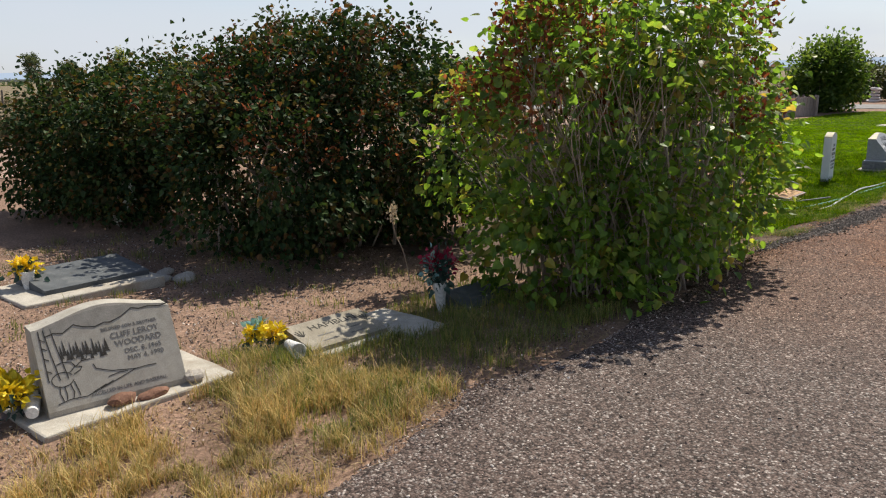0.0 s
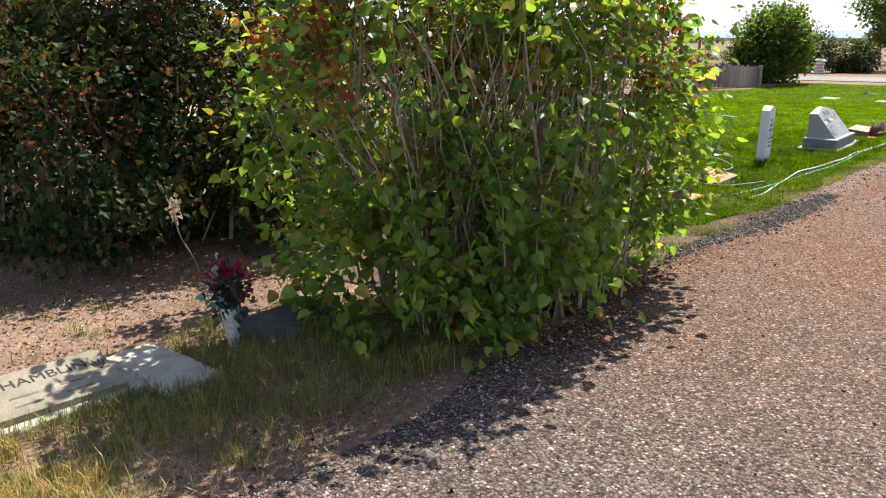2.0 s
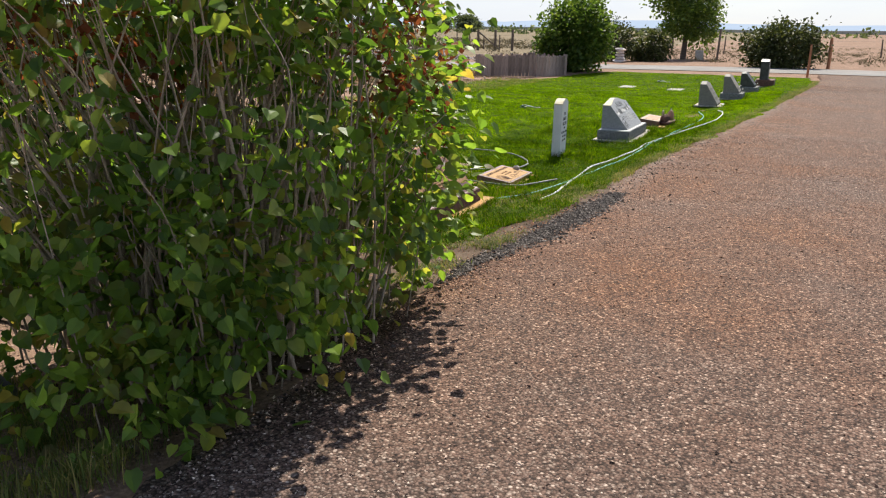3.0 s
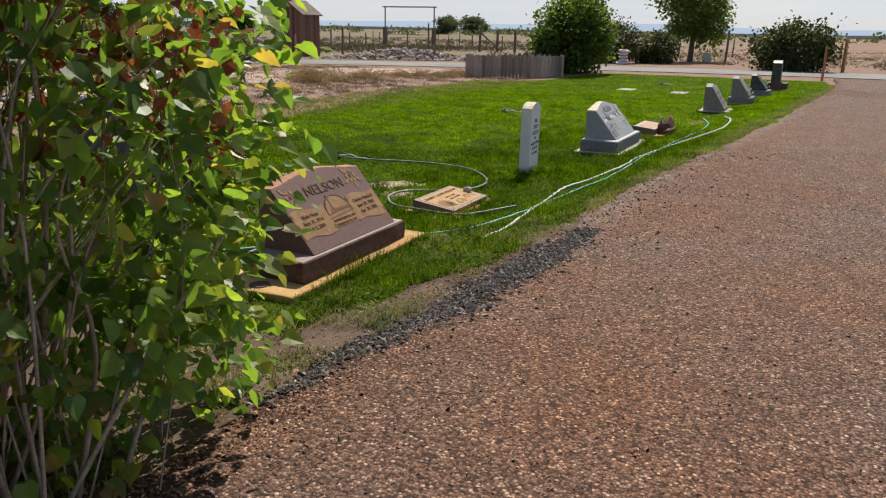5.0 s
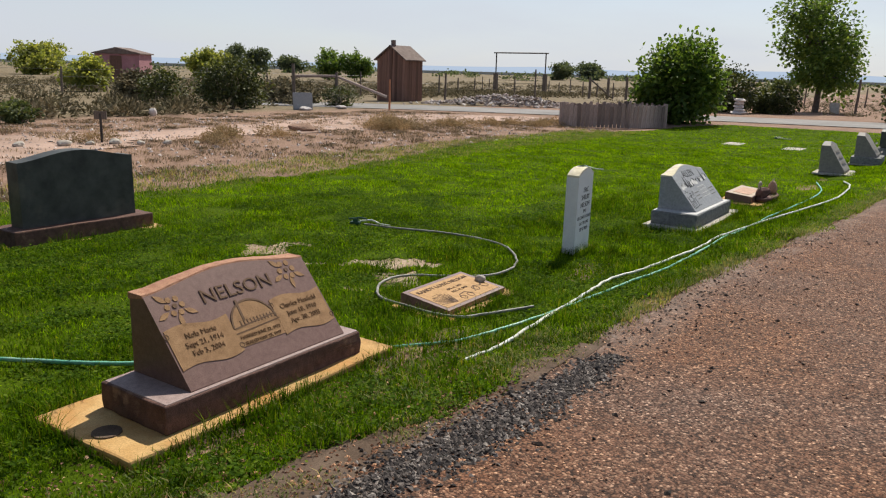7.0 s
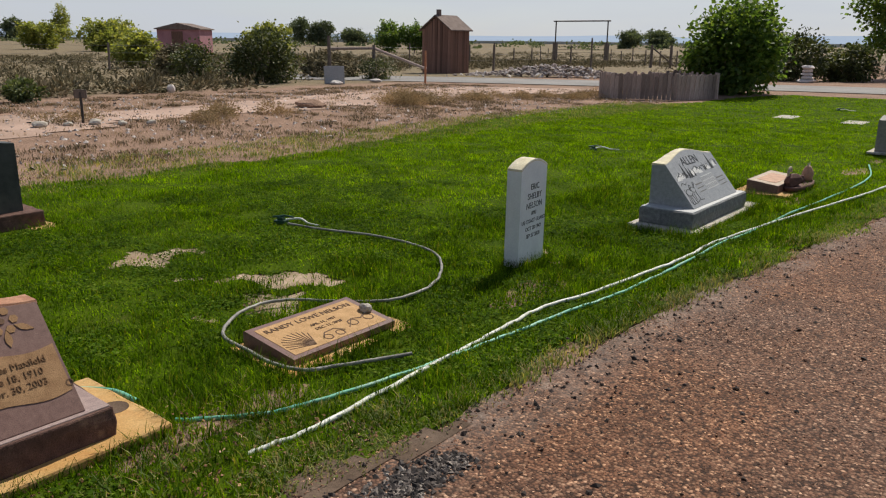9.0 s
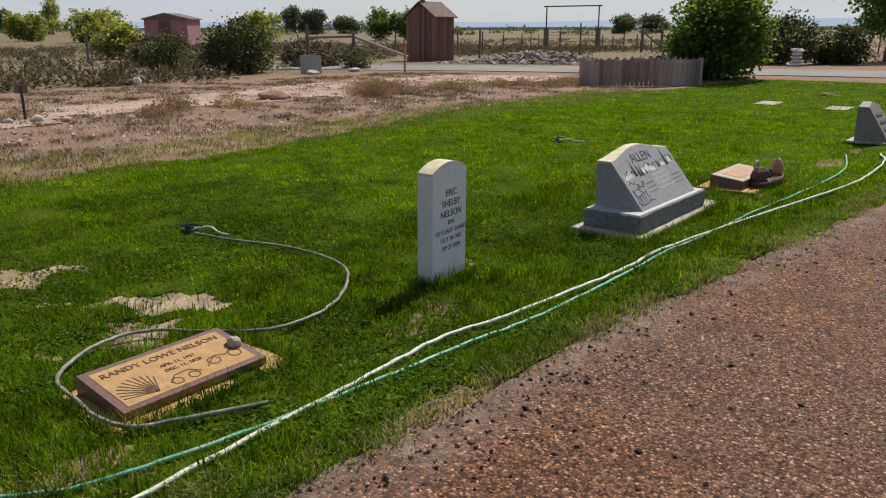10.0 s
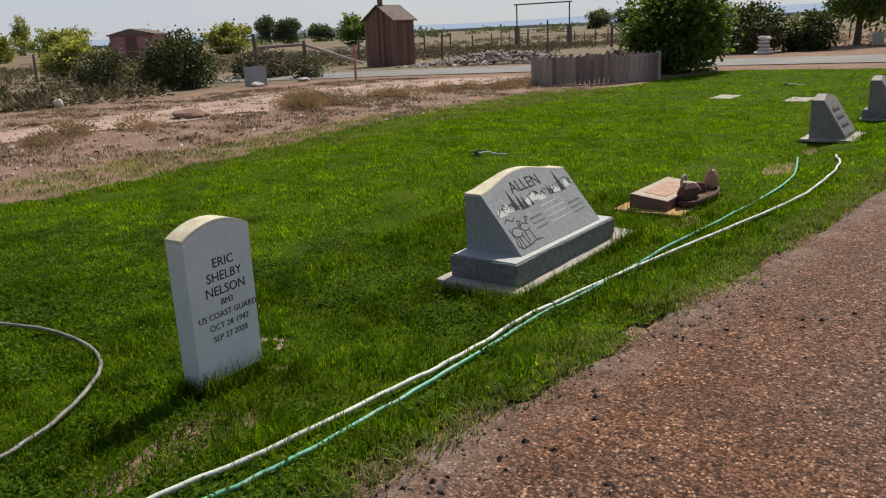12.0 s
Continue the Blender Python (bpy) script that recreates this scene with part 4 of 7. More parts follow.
lettering("ALLEN", 0.115, FM @ pose(-0.03, SL * 0.80, 0.0), INK, tablet, 1.05)


def fir(cx, cy, w, h):
    pts = [(cx, cy + h)]
    for k in range(1, 6):
        u = k / 5
        pts += [(cx + w / 2 * u, cy + h * (1 - u) - 0.004), (cx + w / 2 * u * 0.6, cy + h * (1 - u))]
    return plate(pts + [(2 * cx - x, y) for x, y in reversed(pts[1:])], 0.0015)


for cx, cy, w, h in ((-0.26, 0.52, 0.06, 0.14), (-0.195, 0.5, 0.055, 0.11), (-0.15, 0.5, 0.05, 0.09), (-0.08, 0.51, 0.035, 0.06), (0.17, 0.56, 0.03, 0.07), (0.2, 0.56, 0.03, 0.06), (0.33, 0.55, 0.065, 0.16), (0.45, 0.6, 0.04, 0.05)):
    drawn("etched_fir", fir(cx, SL * cy, w, h), FM, INK, tablet)
hill = [(-0.47, 0.52), (-0.4, 0.6), (-0.36, 0.57), (-0.3, 0.62), (-0.22, 0.55), (-0.1, 0.63), (0.0, 0.68), (0.05, 0.6), (0.12, 0.66), (0.22, 0.6), (0.3, 0.68), (0.42, 0.72), (0.48, 0.66)]
drawn("etched_hills", ribbon([(x, SL * y) for x, y in hill], 0.004), FM, INK, tablet)
for x, y0, w in ((-0.42, 0.5, 0.05), (-0.35, 0.52, 0.05), (-0.11, 0.53, 0.045), (-0.03, 0.55, 0.06), (0.05, 0.53, 0.05), (0.25, 0.56, 0.05), (0.41, 0.58, 0.04)):
    drawn("etched_snow", plate([(x - w, SL * y0), (x + w, SL * y0), (x + w * 0.55, SL * (y0 + 0.06)), (x + w * 0.15, SL * (y0 + 0.12)), (x - w * 0.3, SL * (y0 + 0.08)), (x - w * 0.7, SL * (y0 + 0.09))], 0.001), FM, PALE_CUT, tablet)
secs = []
for k in range(25):
    u = k / 24
    h = HE + (HM - HE) * (0.5 - 0.5 * math.cos(2 * math.pi * u)) ** 0.8
    xf = D + (T - D) * (h - F0) / (HM - F0)
    j = 0.003 * noise.noise(Vector((u * 40, 4, 2)))
    secs.append([(-0.004, -0.502 + 1.004 * u, h - 0.012 + j), (xf + 0.002, -0.502 + 1.004 * u, h - 0.004 + j), (xf - 0.004, -0.502 + 1.004 * u, h + 0.006 + j), (-0.004, -0.502 + 1.004 * u, h + 0.006 + j)])
part("top_edge", loft(secs), CREAM_EDGE, tablet, "cream rock-pitched top edge")
house = [ribbon([(x, SL * 0.22), (x, SL * 0.46)], 0.005) for x in np.linspace(-0.02, 0.23, 8)] + [ribbon([(-0.03, SL * y), (0.24, SL * (y + 0.02))], 0.005) for y in (0.22, 0.3, 0.38, 0.46)]
drawn("etched_house", merged(house), FM, PALE_CUT, tablet)
herd = [[(-0.4 + 0.05 * math.cos(a), 0.27 + 0.06 * math.sin(a)) for a in np.linspace(0.3, 5.9, 12)], [(-0.43, 0.22), (-0.44, 0.08)], [(-0.41, 0.21), (-0.405, 0.07)], [(-0.37, 0.22), (-0.36, 0.08)], [(-0.36, 0.31), (-0.34, 0.4), (-0.31, 0.38), (-0.35, 0.33)],
        [(-0.3 + 0.045 * math.cos(a), 0.3 + 0.05 * math.sin(a)) for a in np.linspace(0.3, 5.9, 12)], [(-0.33, 0.25), (-0.335, 0.12)], [(-0.28, 0.25), (-0.27, 0.11)], [(-0.265, 0.33), (-0.245, 0.42), (-0.22, 0.4), (-0.26, 0.35)], [(-0.46, 0.42), (-0.42, 0.46), (-0.38, 0.41), (-0.34, 0.45)],
        [(-0.47, 0.12), (-0.44, 0.06), (-0.36, 0.07), (-0.28, 0.1), (-0.2, 0.09)], [(-0.46, 0.34), (-0.45, 0.2), (-0.47, 0.12)]]
for line in herd:
    drawn("etched_line", ribbon([(x, SL * y) for x, y in line], 0.0055), FM, INK, tablet)
for x0, y0 in ((-0.42, 0.54), (-0.37, 0.57), (-0.3, 0.54), (0.02, 0.6), (0.08, 0.58), (0.25, 0.6)):
    drawn("etched_line", ribbon([(x0 - 0.03, SL * y0), (x0, SL * (y0 + 0.07)), (x0 + 0.03, SL * (y0 + 0.01))], 0.004), FM, INK, tablet)
for cx, w in ((-0.13, 0.14), (0.36, 0.16)):
    for k in range(3):
        drawn("etched_line", ribbon([(cx - w / 2, SL * (0.36 - k * 0.07)), (cx + w / 2, SL * (0.37 - k * 0.07))], 0.011 if k == 0 else 0.008), FM, GREY_INK, tablet, "small unreadable line of writing")

# white upright service stone
stone = thing("headstone", pose(-3.62, 11.80, -0.085, 0, 0.6, 5), "white marble upright headstone with a rounded top and black lettering", "headstone")
secs = []
for k in range(21):
    u = k / 20
    h = 0.655 + 0.052 * (1 - (2 * u - 1) ** 2)
    secs.append([(0, -0.18 + 0.36 * u, 0), (0.105, -0.18 + 0.36 * u, 0), (0.105, -0.18 + 0.36 * u, h), (0, -0.18 + 0.36 * u, h)])
slab = part("slab", loft(secs), MARBLE, stone)
part("top_edge", loft([[(-0.002, y, h - 0.012), (0.106, y, h - 0.012), (0.104, y, h + 0.003), (0.001, y, h + 0.003)] for y, h in ((-0.181 + 0.362 * k / 20, 0.655 + 0.052 * (1 - (2 * k / 20 - 1) ** 2)) for k in range(21))]), CREAM_EDGE, slab, "cream top edge, paler than the slab")
fm = Matrix(((0, 0, 1, 0.105), (1, 0, 0, 0), (0, 1, 0, 0), (0, 0, 0, 1)))
for k, (line, size, z) in enumerate((("ERIC", 0.058, 0.524), ("SHELBY", 0.058, 0.462), ("NELSON", 0.058, 0.400), ("BM3", 0.038, 0.346), ("US COAST GUARD", 0.0385, 0.294), ("OCT 28 1942", 0.0385, 0.243), ("SEP 27 2020", 0.0385, 0.192))):
    lettering(line, size, fm @ pose(0.015, z, 0.0), INK, slab, 1.02)

# flat slanted brown marker
pad("concrete_pad", -3.85, 9.58, -3.34, 10.44, -0.103, RUSTY, "rust-stained concrete footing slab under a flat marker")
stone = thing("grave_marker", pose(-3.79, 9.995, -0.10), "low slanted brown granite marker with a tan face", "grave marker")
prof = [(0, 0), (0.37, 0), (0.375, 0.035), (0.01, 0.085), (0, 0.08)]
part("slab", loft([[(x, y, z) for x, z in prof] for y in (-0.345, 0.345)]), BROWN_STONE, stone)
FM, SL = face_frame(0.375, 0.01, 0.035, 0.085)
drawn("panel", plate([(-0.31, 0.03), (0.31, 0.03), (0.31, SL - 0.03), (-0.31, SL - 0.03)], 0.002), FM, KL_PANEL, stone, "sand-blasted tan face")
lettering("RANDY LOWE NELSON", 0.052, FM @ pose(0, SL * 0.78, 0.003), BROWN_INK, stone, 1.03)
lettering("APR. 11, 1957", 0.03, FM @ pose(0.03, SL * 0.58, 0.003), BROWN_INK, stone)
lettering("DEC. 11, 2020", 0.03, FM @ pose(0.03, SL * 0.46, 0.003), BROWN_INK, stone)
sheaf = [ribbon([(-0.16, SL * 0.14), (-0.2 + 0.1 * math.cos(a), SL * 0.3 + 0.1 * math.sin(a))], 0.005) for a in np.linspace(0.6, 3.4, 11)]
drawn("carved_sheaf", merged(sheaf), FM @ pose(0, 0, 0.002), BROWN_INK, stone)
truck = [ribbon([(x + 0.025 * math.cos(a), SL * 0.2 + 0.025 * math.sin(a)) for a in np.linspace(0, 6.28, 9)], 0.006) for x in (-0.06, 0.02)] + [ribbon([(-0.09, SL * 0.2), (-0.05, SL * 0.32), (0.02, SL * 0.34), (0.06, SL * 0.22)], 0.007)]
truck += [ribbon([(x + 0.03 * math.cos(a), SL * 0.32 + 0.03 * math.sin(a)) for a in np.linspace(0, 6.28, 9)], 0.006) for x in (0.15, 0.26)] + [ribbon([(0.1, SL * 0.24), (0.17, SL * 0.42), (0.22, SL * 0.36), (0.28, SL * 0.46)], 0.007)]
drawn("carved_vehicles", merged(truck), FM @ pose(0, 0, 0.002), BROWN_INK, stone)
figure = thing("small_ornament", pose(-3.59, 10.295, -0.045), "small grey stone frog-like ornament on a flat marker", "ornament")
part("body", rock_bm((0.04, 0.03, 0.045), 3), ROCK, figure)

# black upright stone
pad("concrete_pad", -7.62, 8.85, -7.02, 10.3, -0.112, RUSTY, "rust-stained concrete footing slab under a black stone")
stone = thing("headstone", pose(-7.32, 9.58, -0.135), "weathered black granite upright headstone with a curved top", "headstone")
boxed("base", (-0.19, -0.64, 0, 0.19, 0.64, 0.15), ROUGH_BROWN, stone, "rock-pitched brown base", 0.01, 0.008)
secs = []
for k in range(25):
    u = k / 24
    h = 0.54 + 0.075 * (0.5 - 0.5 * math.cos(2 * math.pi * u)) ** 0.8
    secs.append([(-0.09, -0.52 + 1.04 * u, 0.148), (0.09, -0.52 + 1.04 * u, 0.148), (0.085, -0.52 + 1.04 * u, 0.15 + h), (-0.085, -0.52 + 1.04 * u, 0.15 + h)])
part("tablet", loft(secs), BLACK_STONE, stone)

# rose flat marker with keepsakes
pad("concrete_pad", -3.40, 15.46, -2.85, 16.4, -0.085, RUSTY, "rust-stained footing slab under a rose marker")
stone = thing("grave_marker", pose(-3.3, 15.93, -0.085), "low rose granite marker with its sunlit top painted pale", "grave marker")
part("slab", loft([[(x, y, z) for x, z in [(0, 0), (0.31, 0), (0.31, 0.075), (0, 0.11)]] for y in (-0.38, 0.40)]), BROWN_STONE, stone)
# the marker's sunlit top is painted as a paler plate
drawn("panel", plate([(-0.375, 0.006), (0.395, 0.006), (0.395, 0.305), (-0.375, 0.305)], 0.003), face_frame(0.31, 0.0, 0.075, 0.11)[0], CLAY_AND_LIT_TOP, stone, "pale top face with the sunlight painted in")
drawn("panel", plate([(-0.26, 0.06), (0.24, 0.06), (0.24, 0.25), (-0.26, 0.25)], 0.006), face_frame(0.31, 0.0, 0.075, 0.11)[0], ROSE_MARKER, stone, "rust-stained rose inset")
tray = thing("keepsake_tray", pose(-2.94, 16.08, -0.085, 0, 0, 3), "low dark red clay tray beside a flat marker", "tray")
bm = bmesh.new()
rows = [[bm.verts.new((r * 0.13 * math.cos(a) * (1 + 0.1 * math.sin(3 * a)), r * 0.4 * math.sin(a), z * 0.8)) for a in np.arange(18) / 18 * 2 * math.pi] for r, z in ((0.94, 0), (1.0, 0.03), (1.0, 0.062), (0.9, 0.066), (0.86, 0.05))]
for lo, hi in zip(rows, rows[1:]):
    for k in range(18):
        bm.faces.new((lo[k], lo[(k + 1) % 18], hi[(k + 1) % 18], hi[k])).smooth = True
bm.faces.new(rows[0][::-1])
bm.faces.new(rows[-1])
part("dish", bm, TERRACOTTA, tray)
basket = thing("clay_basket", pose(-2.94, 15.86, -0.045), "dark clay basket shaped like a curled animal with an arched handle", "basket")
basket.scale = (0.8, 0.8, 0.78)
part("bowl", rock_bm((0.1, 0.15, 0.11), 5, 1.0), TERRACOTTA, basket)
ob = part("muzzle", rock_bm((0.05, 0.08, 0.05), 9, 1.0), TERRACOTTA, basket)
ob.location = (0.02, 0.13, 0.05)
tube("handle", [(-0.03, -0.09, 0.09), (-0.03, -0.12, 0.19), (-0.03, -0.075, 0.25), (-0.03, -0.02, 0.235), (-0.03, -0.005, 0.19)], 0.017, CLAY_AND_LIT_TOP, basket)


def turned(name, profile, m, material, label, category):
    th = thing(name, m, label, category)
    bm = bmesh.new()
    rows = [[bm.verts.new((r * math.cos(a), r * math.sin(a), z)) for a in np.arange(16) / 16 * 2 * math.pi] for r, z in profile]
    for lo, hi in zip(rows, rows[1:]):
        for k in range(16):
            bm.faces.new((lo[k], lo[(k + 1) % 16], hi[(k + 1) % 16], hi[k])).smooth = True
    bm.faces.new(rows[0][::-1])
    bm.faces.new(rows[-1])
    part("body", bm, material, th)
    th.scale = (0.72, 0.72, 0.68)
    return th


turned("small_pot", ((0.045, 0), (0.068, 0.035), (0.066, 0.075), (0.045, 0.1), (0.05, 0.112), (0.036, 0.112), (0.03, 0.09)), pose(-2.95, 16.17, -0.045), TERRACOTTA, "small round dark clay pot in a tray", "pot")
jar = turned("keepsake_jar", ((0.055, 0), (0.08, 0.04), (0.085, 0.1), (0.07, 0.17), (0.05, 0.2), (0.045, 0.22), (0.02, 0.235)), pose(-2.92, 16.34, -0.045), ROSE_MARKER, "rose clay jar shaped like an animal with two pointed ears", "pot")
for k in (-1, 1):
    v, f = tube_arrays(smooth_path([(0, k * 0.025, 0.2), (0, k * 0.045, 0.25), (0, k * 0.055, 0.29)], 4), np.linspace(0.018, 0.003, 9), 6)
    arrays("ear", v, f, CLAY_AND_LIT_TOP, jar, True)

# far row of stones
def small_slant(x, y, w, h, depth, material, label, with_base, turn=0):
    st = thing("headstone", pose(x, y, drop(x, y) + 0.02, 0, 0, turn), label, "headstone", "stones along the drive")
    z = 0.03
    boxed("footing", (-0.08, -w / 2 - 0.1, 0, depth + 0.14, w / 2 + 0.1, 0.03), CONCRETE, st)
    if with_base:
        boxed("base", (-0.05, -w / 2 - 0.09, 0.028, depth + 0.08, w / 2 + 0.09, 0.15), ROUGH_GREY, st, "", 0.006, 0.006)
        z = 0.148
    t = part("tablet", slant_tablet(depth, 0.1, w, h * 0.9, h, 0.04), material, st)
    t.location.z = z
    fmx, sl = face_frame(depth, 0.1, 0.04, h)
    for k in range(3):
        drawn("etched_line", ribbon([(-w * 0.3, sl * (0.7 - k * 0.2)), (w * 0.3, sl * (0.7 - k * 0.2))], 0.03), fmx @ pose(0, 0, z), GREY_INK, st, "unreadable line of writing")
    return st


small_slant(-2.88, 19.9, 0.6, 0.48, 0.38, DULL_STONE, "plain grey granite slant headstone on a thin footing", False)
small_slant(-2.62, 22.0, 0.6, 0.42, 0.36, DULL_STONE, "grey granite slant headstone with a paler carved emblem", True)
small_slant(-2.46, 24.6, 0.6, 0.38, 0.36, BLACK_STONE, "dark granite slant headstone on a grey base", True)
stone = thing("headstone", pose(-2.1, 27.8, drop(-2.1, 27.8)), "tall dark granite upright headstone on a stepped base", "headstone", "stones along the drive")
boxed("footing", (-0.3, -0.5, 0, 0.55, 0.5, 0.03), CONCRETE, stone)
boxed("base", (-0.2, -0.42, 0.028, 0.32, 0.42, 0.22), ROUGH_BROWN, stone, "", 0.01, 0.01)
part("tablet", loft([[(-0.1, -0.3 + 0.6 * k / 16, 0.218), (0.13, -0.3 + 0.6 * k / 16, 0.218), (0.13, -0.3 + 0.6 * k / 16, 0.74 + 0.07 * math.sin(math.pi * k / 16)), (-0.1, -0.3 + 0.6 * k / 16, 0.74 + 0.07 * math.sin(math.pi * k / 16))] for k in range(17)]), BLACK_STONE, stone)
for x, y in ((-5.55, 25.0), (-4.15, 24.6)):
    m = thing("flat_plaque", pose(x, y, drop(x, y) - 0.015), "pale flat plaque set flush in the lawn", "plaque", "flush plaques")
    boxed("slab", (-0.2, -0.38, 0, 0.2, 0.38, 0.026), CONCRETE, m)

# pale sandstone headstone in dry grass
pad("concrete_pad", -4.68, 0.80, -3.98, 1.86, -0.09, CONCRETE, "pale concrete footing slab in dry grass")
stone = thing("headstone", pose(-4.42, 1.30, -0.09, 0, 0, -9), "pale sandstone slant headstone with a carved mountain scene", "headstone")
D, T, F0, HM, HE = 0.31, 0.10, 0.03, 0.475, 0.41
tablet = part("tablet", slant_tablet(D, T, 0.70, HE, HM, F0, 0.0), SAND_STONE, stone)
FM, SL = face_frame(D, T, F0, HM)
ridge = [(-0.29, 0.77), (-0.25, 0.79), (-0.21, 0.77), (-0.15, 0.84), (-0.11, 0.80), (-0.05, 0.775), (0.0, 0.80), (0.03, 0.79), (0.09, 0.83), (0.15, 0.9), (0.19, 0.875), (0.24, 0.885), (0.3, 0.86), (0.345, 0.875)]
upper = [(x, SL * y) for x, y in ridge] + [(0.345, SL * 0.875), (0.2, SL * 0.93), (0.0, SL * 0.975), (-0.2, SL * 0.92), (-0.29, SL * 0.875)]
drawn("sky_panel", plate(upper, 0.0015), FM, DARK_PANEL, tablet, "smooth darker carved sky above the ridge")
drawn("ridge_line", ribbon([(x, SL * y) for x, y in ridge], 0.0055, 0.002), FM, CARVED, tablet)
for line, size, cx, y in (("BELOVED SON & BROTHER", 0.024, 0.12, 0.72), ("CLIFF LEROY", 0.045, 0.14, 0.635), ("WOODARD", 0.045, 0.15, 0.54), ("DEC. 8, 1965", 0.036, 0.165, 0.445), ("MAY 4, 1990", 0.036, 0.17, 0.365), ("EXCELLED IN LIFE AND BASEBALL", 0.026, 0.055, 0.075)):
    lettering(line, size, FM @ pose(cx, SL * y, 0.0), GREY_INK, tablet, 1.0)
for k in range(15):
    cx = -0.235 + 0.0155 * k
    drawn("carved_fir", fir(cx, SL * (0.51 + 0.03 * math.sin(k * 1.9) - 0.0035 * k), 0.02 + 0.006 * (k % 3), 0.072 + 0.02 * math.sin(k * 2.7)), FM, CARVED, tablet)
for x0, lean in ((-0.318, 0.0), (-0.296, 0.03), (-0.262, 0.035)):
    drawn("carved_trunk", ribbon([(x0, SL * 0.84), (x0 + lean * 0.4, SL * 0.6), (x0 + lean, SL * 0.3)], 0.0045), FM, CARVED, tablet)
for y0 in (0.42, 0.55, 0.66, 0.75):
    drawn("carved_bough", ribbon([(-0.318, SL * y0), (-0.296, SL * (y0 - 0.03))], 0.004), FM, CARVED, tablet)
elk = [[(-0.255 + 0.052 * math.cos(a), 0.3 + 0.075 * math.sin(a)) for a in np.linspace(0.4, 6.0, 14)],
       [(-0.275, 0.24), (-0.28, 0.16), (-0.27, 0.08)], [(-0.255, 0.23), (-0.25, 0.15), (-0.255, 0.07)], [(-0.225, 0.24), (-0.215, 0.15), (-0.225, 0.08)], [(-0.205, 0.26), (-0.195, 0.17), (-0.19, 0.1)],
       [(-0.215, 0.36), (-0.185, 0.41), (-0.155, 0.39), (-0.165, 0.36), (-0.2, 0.33)], [(-0.185, 0.41), (-0.2, 0.46), (-0.24, 0.475), (-0.27, 0.46)], [(-0.18, 0.41), (-0.15, 0.45), (-0.11, 0.45)], [(-0.24, 0.475), (-0.235, 0.51)], [(-0.13, 0.45), (-0.12, 0.49)],
       [(-0.3, 0.06), (-0.24, 0.085), (-0.16, 0.075), (-0.08, 0.12), (0.0, 0.17), (0.06, 0.21), (0.1, 0.235)], [(0.1, 0.235), (0.04, 0.255), (-0.02, 0.275), (-0.09, 0.335), (-0.1, 0.39)], [(-0.13, 0.1), (-0.06, 0.15), (-0.09, 0.12), (-0.02, 0.17)],
       [(0.1, 0.235), (0.16, 0.24), (0.21, 0.235)], [(-0.04, 0.22), (0.02, 0.24), (0.06, 0.232)]]
for line in elk:
    drawn("carved_line", ribbon([(x, SL * y) for x, y in line], 0.0042, 0.0015), FM, CARVED, tablet)


def stone_at(name, x, y, z, r, seed, material, label):
    ob = part(name, rock_bm(r, seed), material)
    ob.location = (x, y, z)
    return tagged(ob, label, "rock")


stone_at("rock", -4.07, 1.23, -0.092, (0.055, 0.075, 0.055), 1, RED_ROCK, "red-brown flat rock on a concrete pad")
stone_at("rock", -4.03, 1.38, -0.092, (0.04, 0.1, 0.035), 2, RED_ROCK, "long thin red-brown rock on a concrete pad")
stone_at("rock", -4.05, 1.64, -0.092, (0.05, 0.06, 0.055), 4, ROCK, "rounded grey rock on a concrete pad")

# ---- flowers and vases ----
def petals_cloud(name, centre, spread, count, size, material, parent):
    at = rng.normal(0, 1, (count, 3)) * spread + np.array(centre)
    out = at - np.array(centre) + np.array([0, 0, 0.01])
    v, f = scatter(LEAF, LEAF_F, at, out + rng.normal(0, 0.02, (count, 3)), rng.normal(0, 1, (count, 3)) + np.array([0, 0, 1.0]), size * rng.uniform(0.7, 1.2, count))
    return tagged(arrays(name, v, f, material, parent), kind="stuff")


def vase(name, m, r0, r1, h, material, label):
    th = thing(name, m, label, "vase")
    bm = bmesh.new()
    prof = [(r0, 0), (r0 * 1.02, 0.012), (r1 * 0.95, h * 0.9), (r1, h), (r1 * 0.82, h), (r1 * 0.78, h * 0.85)]
    rows = [[bm.verts.new((r * math.cos(a), r * math.sin(a), z)) for a in np.arange(14) / 14 * 2 * math.pi] for r, z in prof]
    for a, b in zip(rows, rows[1:]):
        for k in range(14):
            bm.faces.new((a[k], a[(k + 1) % 14], b[(k + 1) % 14], b[k])).smooth = True
    bm.faces.new(rows[0][::-1])
    bm.faces.new(rows[-1])
    part("body", bm, material, th)
    return th


bouquet = thing("flower_bouquet", pose(-4.33, 0.81, -0.095), "bright yellow artificial flowers with dark leaves", "flowers")
petals_cloud("blossoms", (0, 0, 0.15), (0.042, 0.042, 0.032), 260, 0.045, YELLOW, bouquet)
petals_cloud("greenery", (0, 0, 0.06), (0.045, 0.045, 0.03), 60, 0.05, DUSKY, bouquet)
vase("vase", pose(-4.20, 0.84, -0.045, 0, 82, 160), 0.03, 0.055, 0.17, PLASTIC_WHITE, "white plastic grave vase lying on its side")
bouquet = thing("flower_bouquet", pose(-4.31, 2.31, -0.14), "yellow and pale blue artificial flowers lying in grass", "flowers")
petals_cloud("blossoms", (0.05, 0.03, 0.10), (0.034, 0.034, 0.024), 160, 0.036, YELLOW, bouquet)
petals_cloud("blossoms", (-0.03, -0.06, 0.09), (0.03, 0.03, 0.022), 120, 0.036, YELLOW, bouquet)
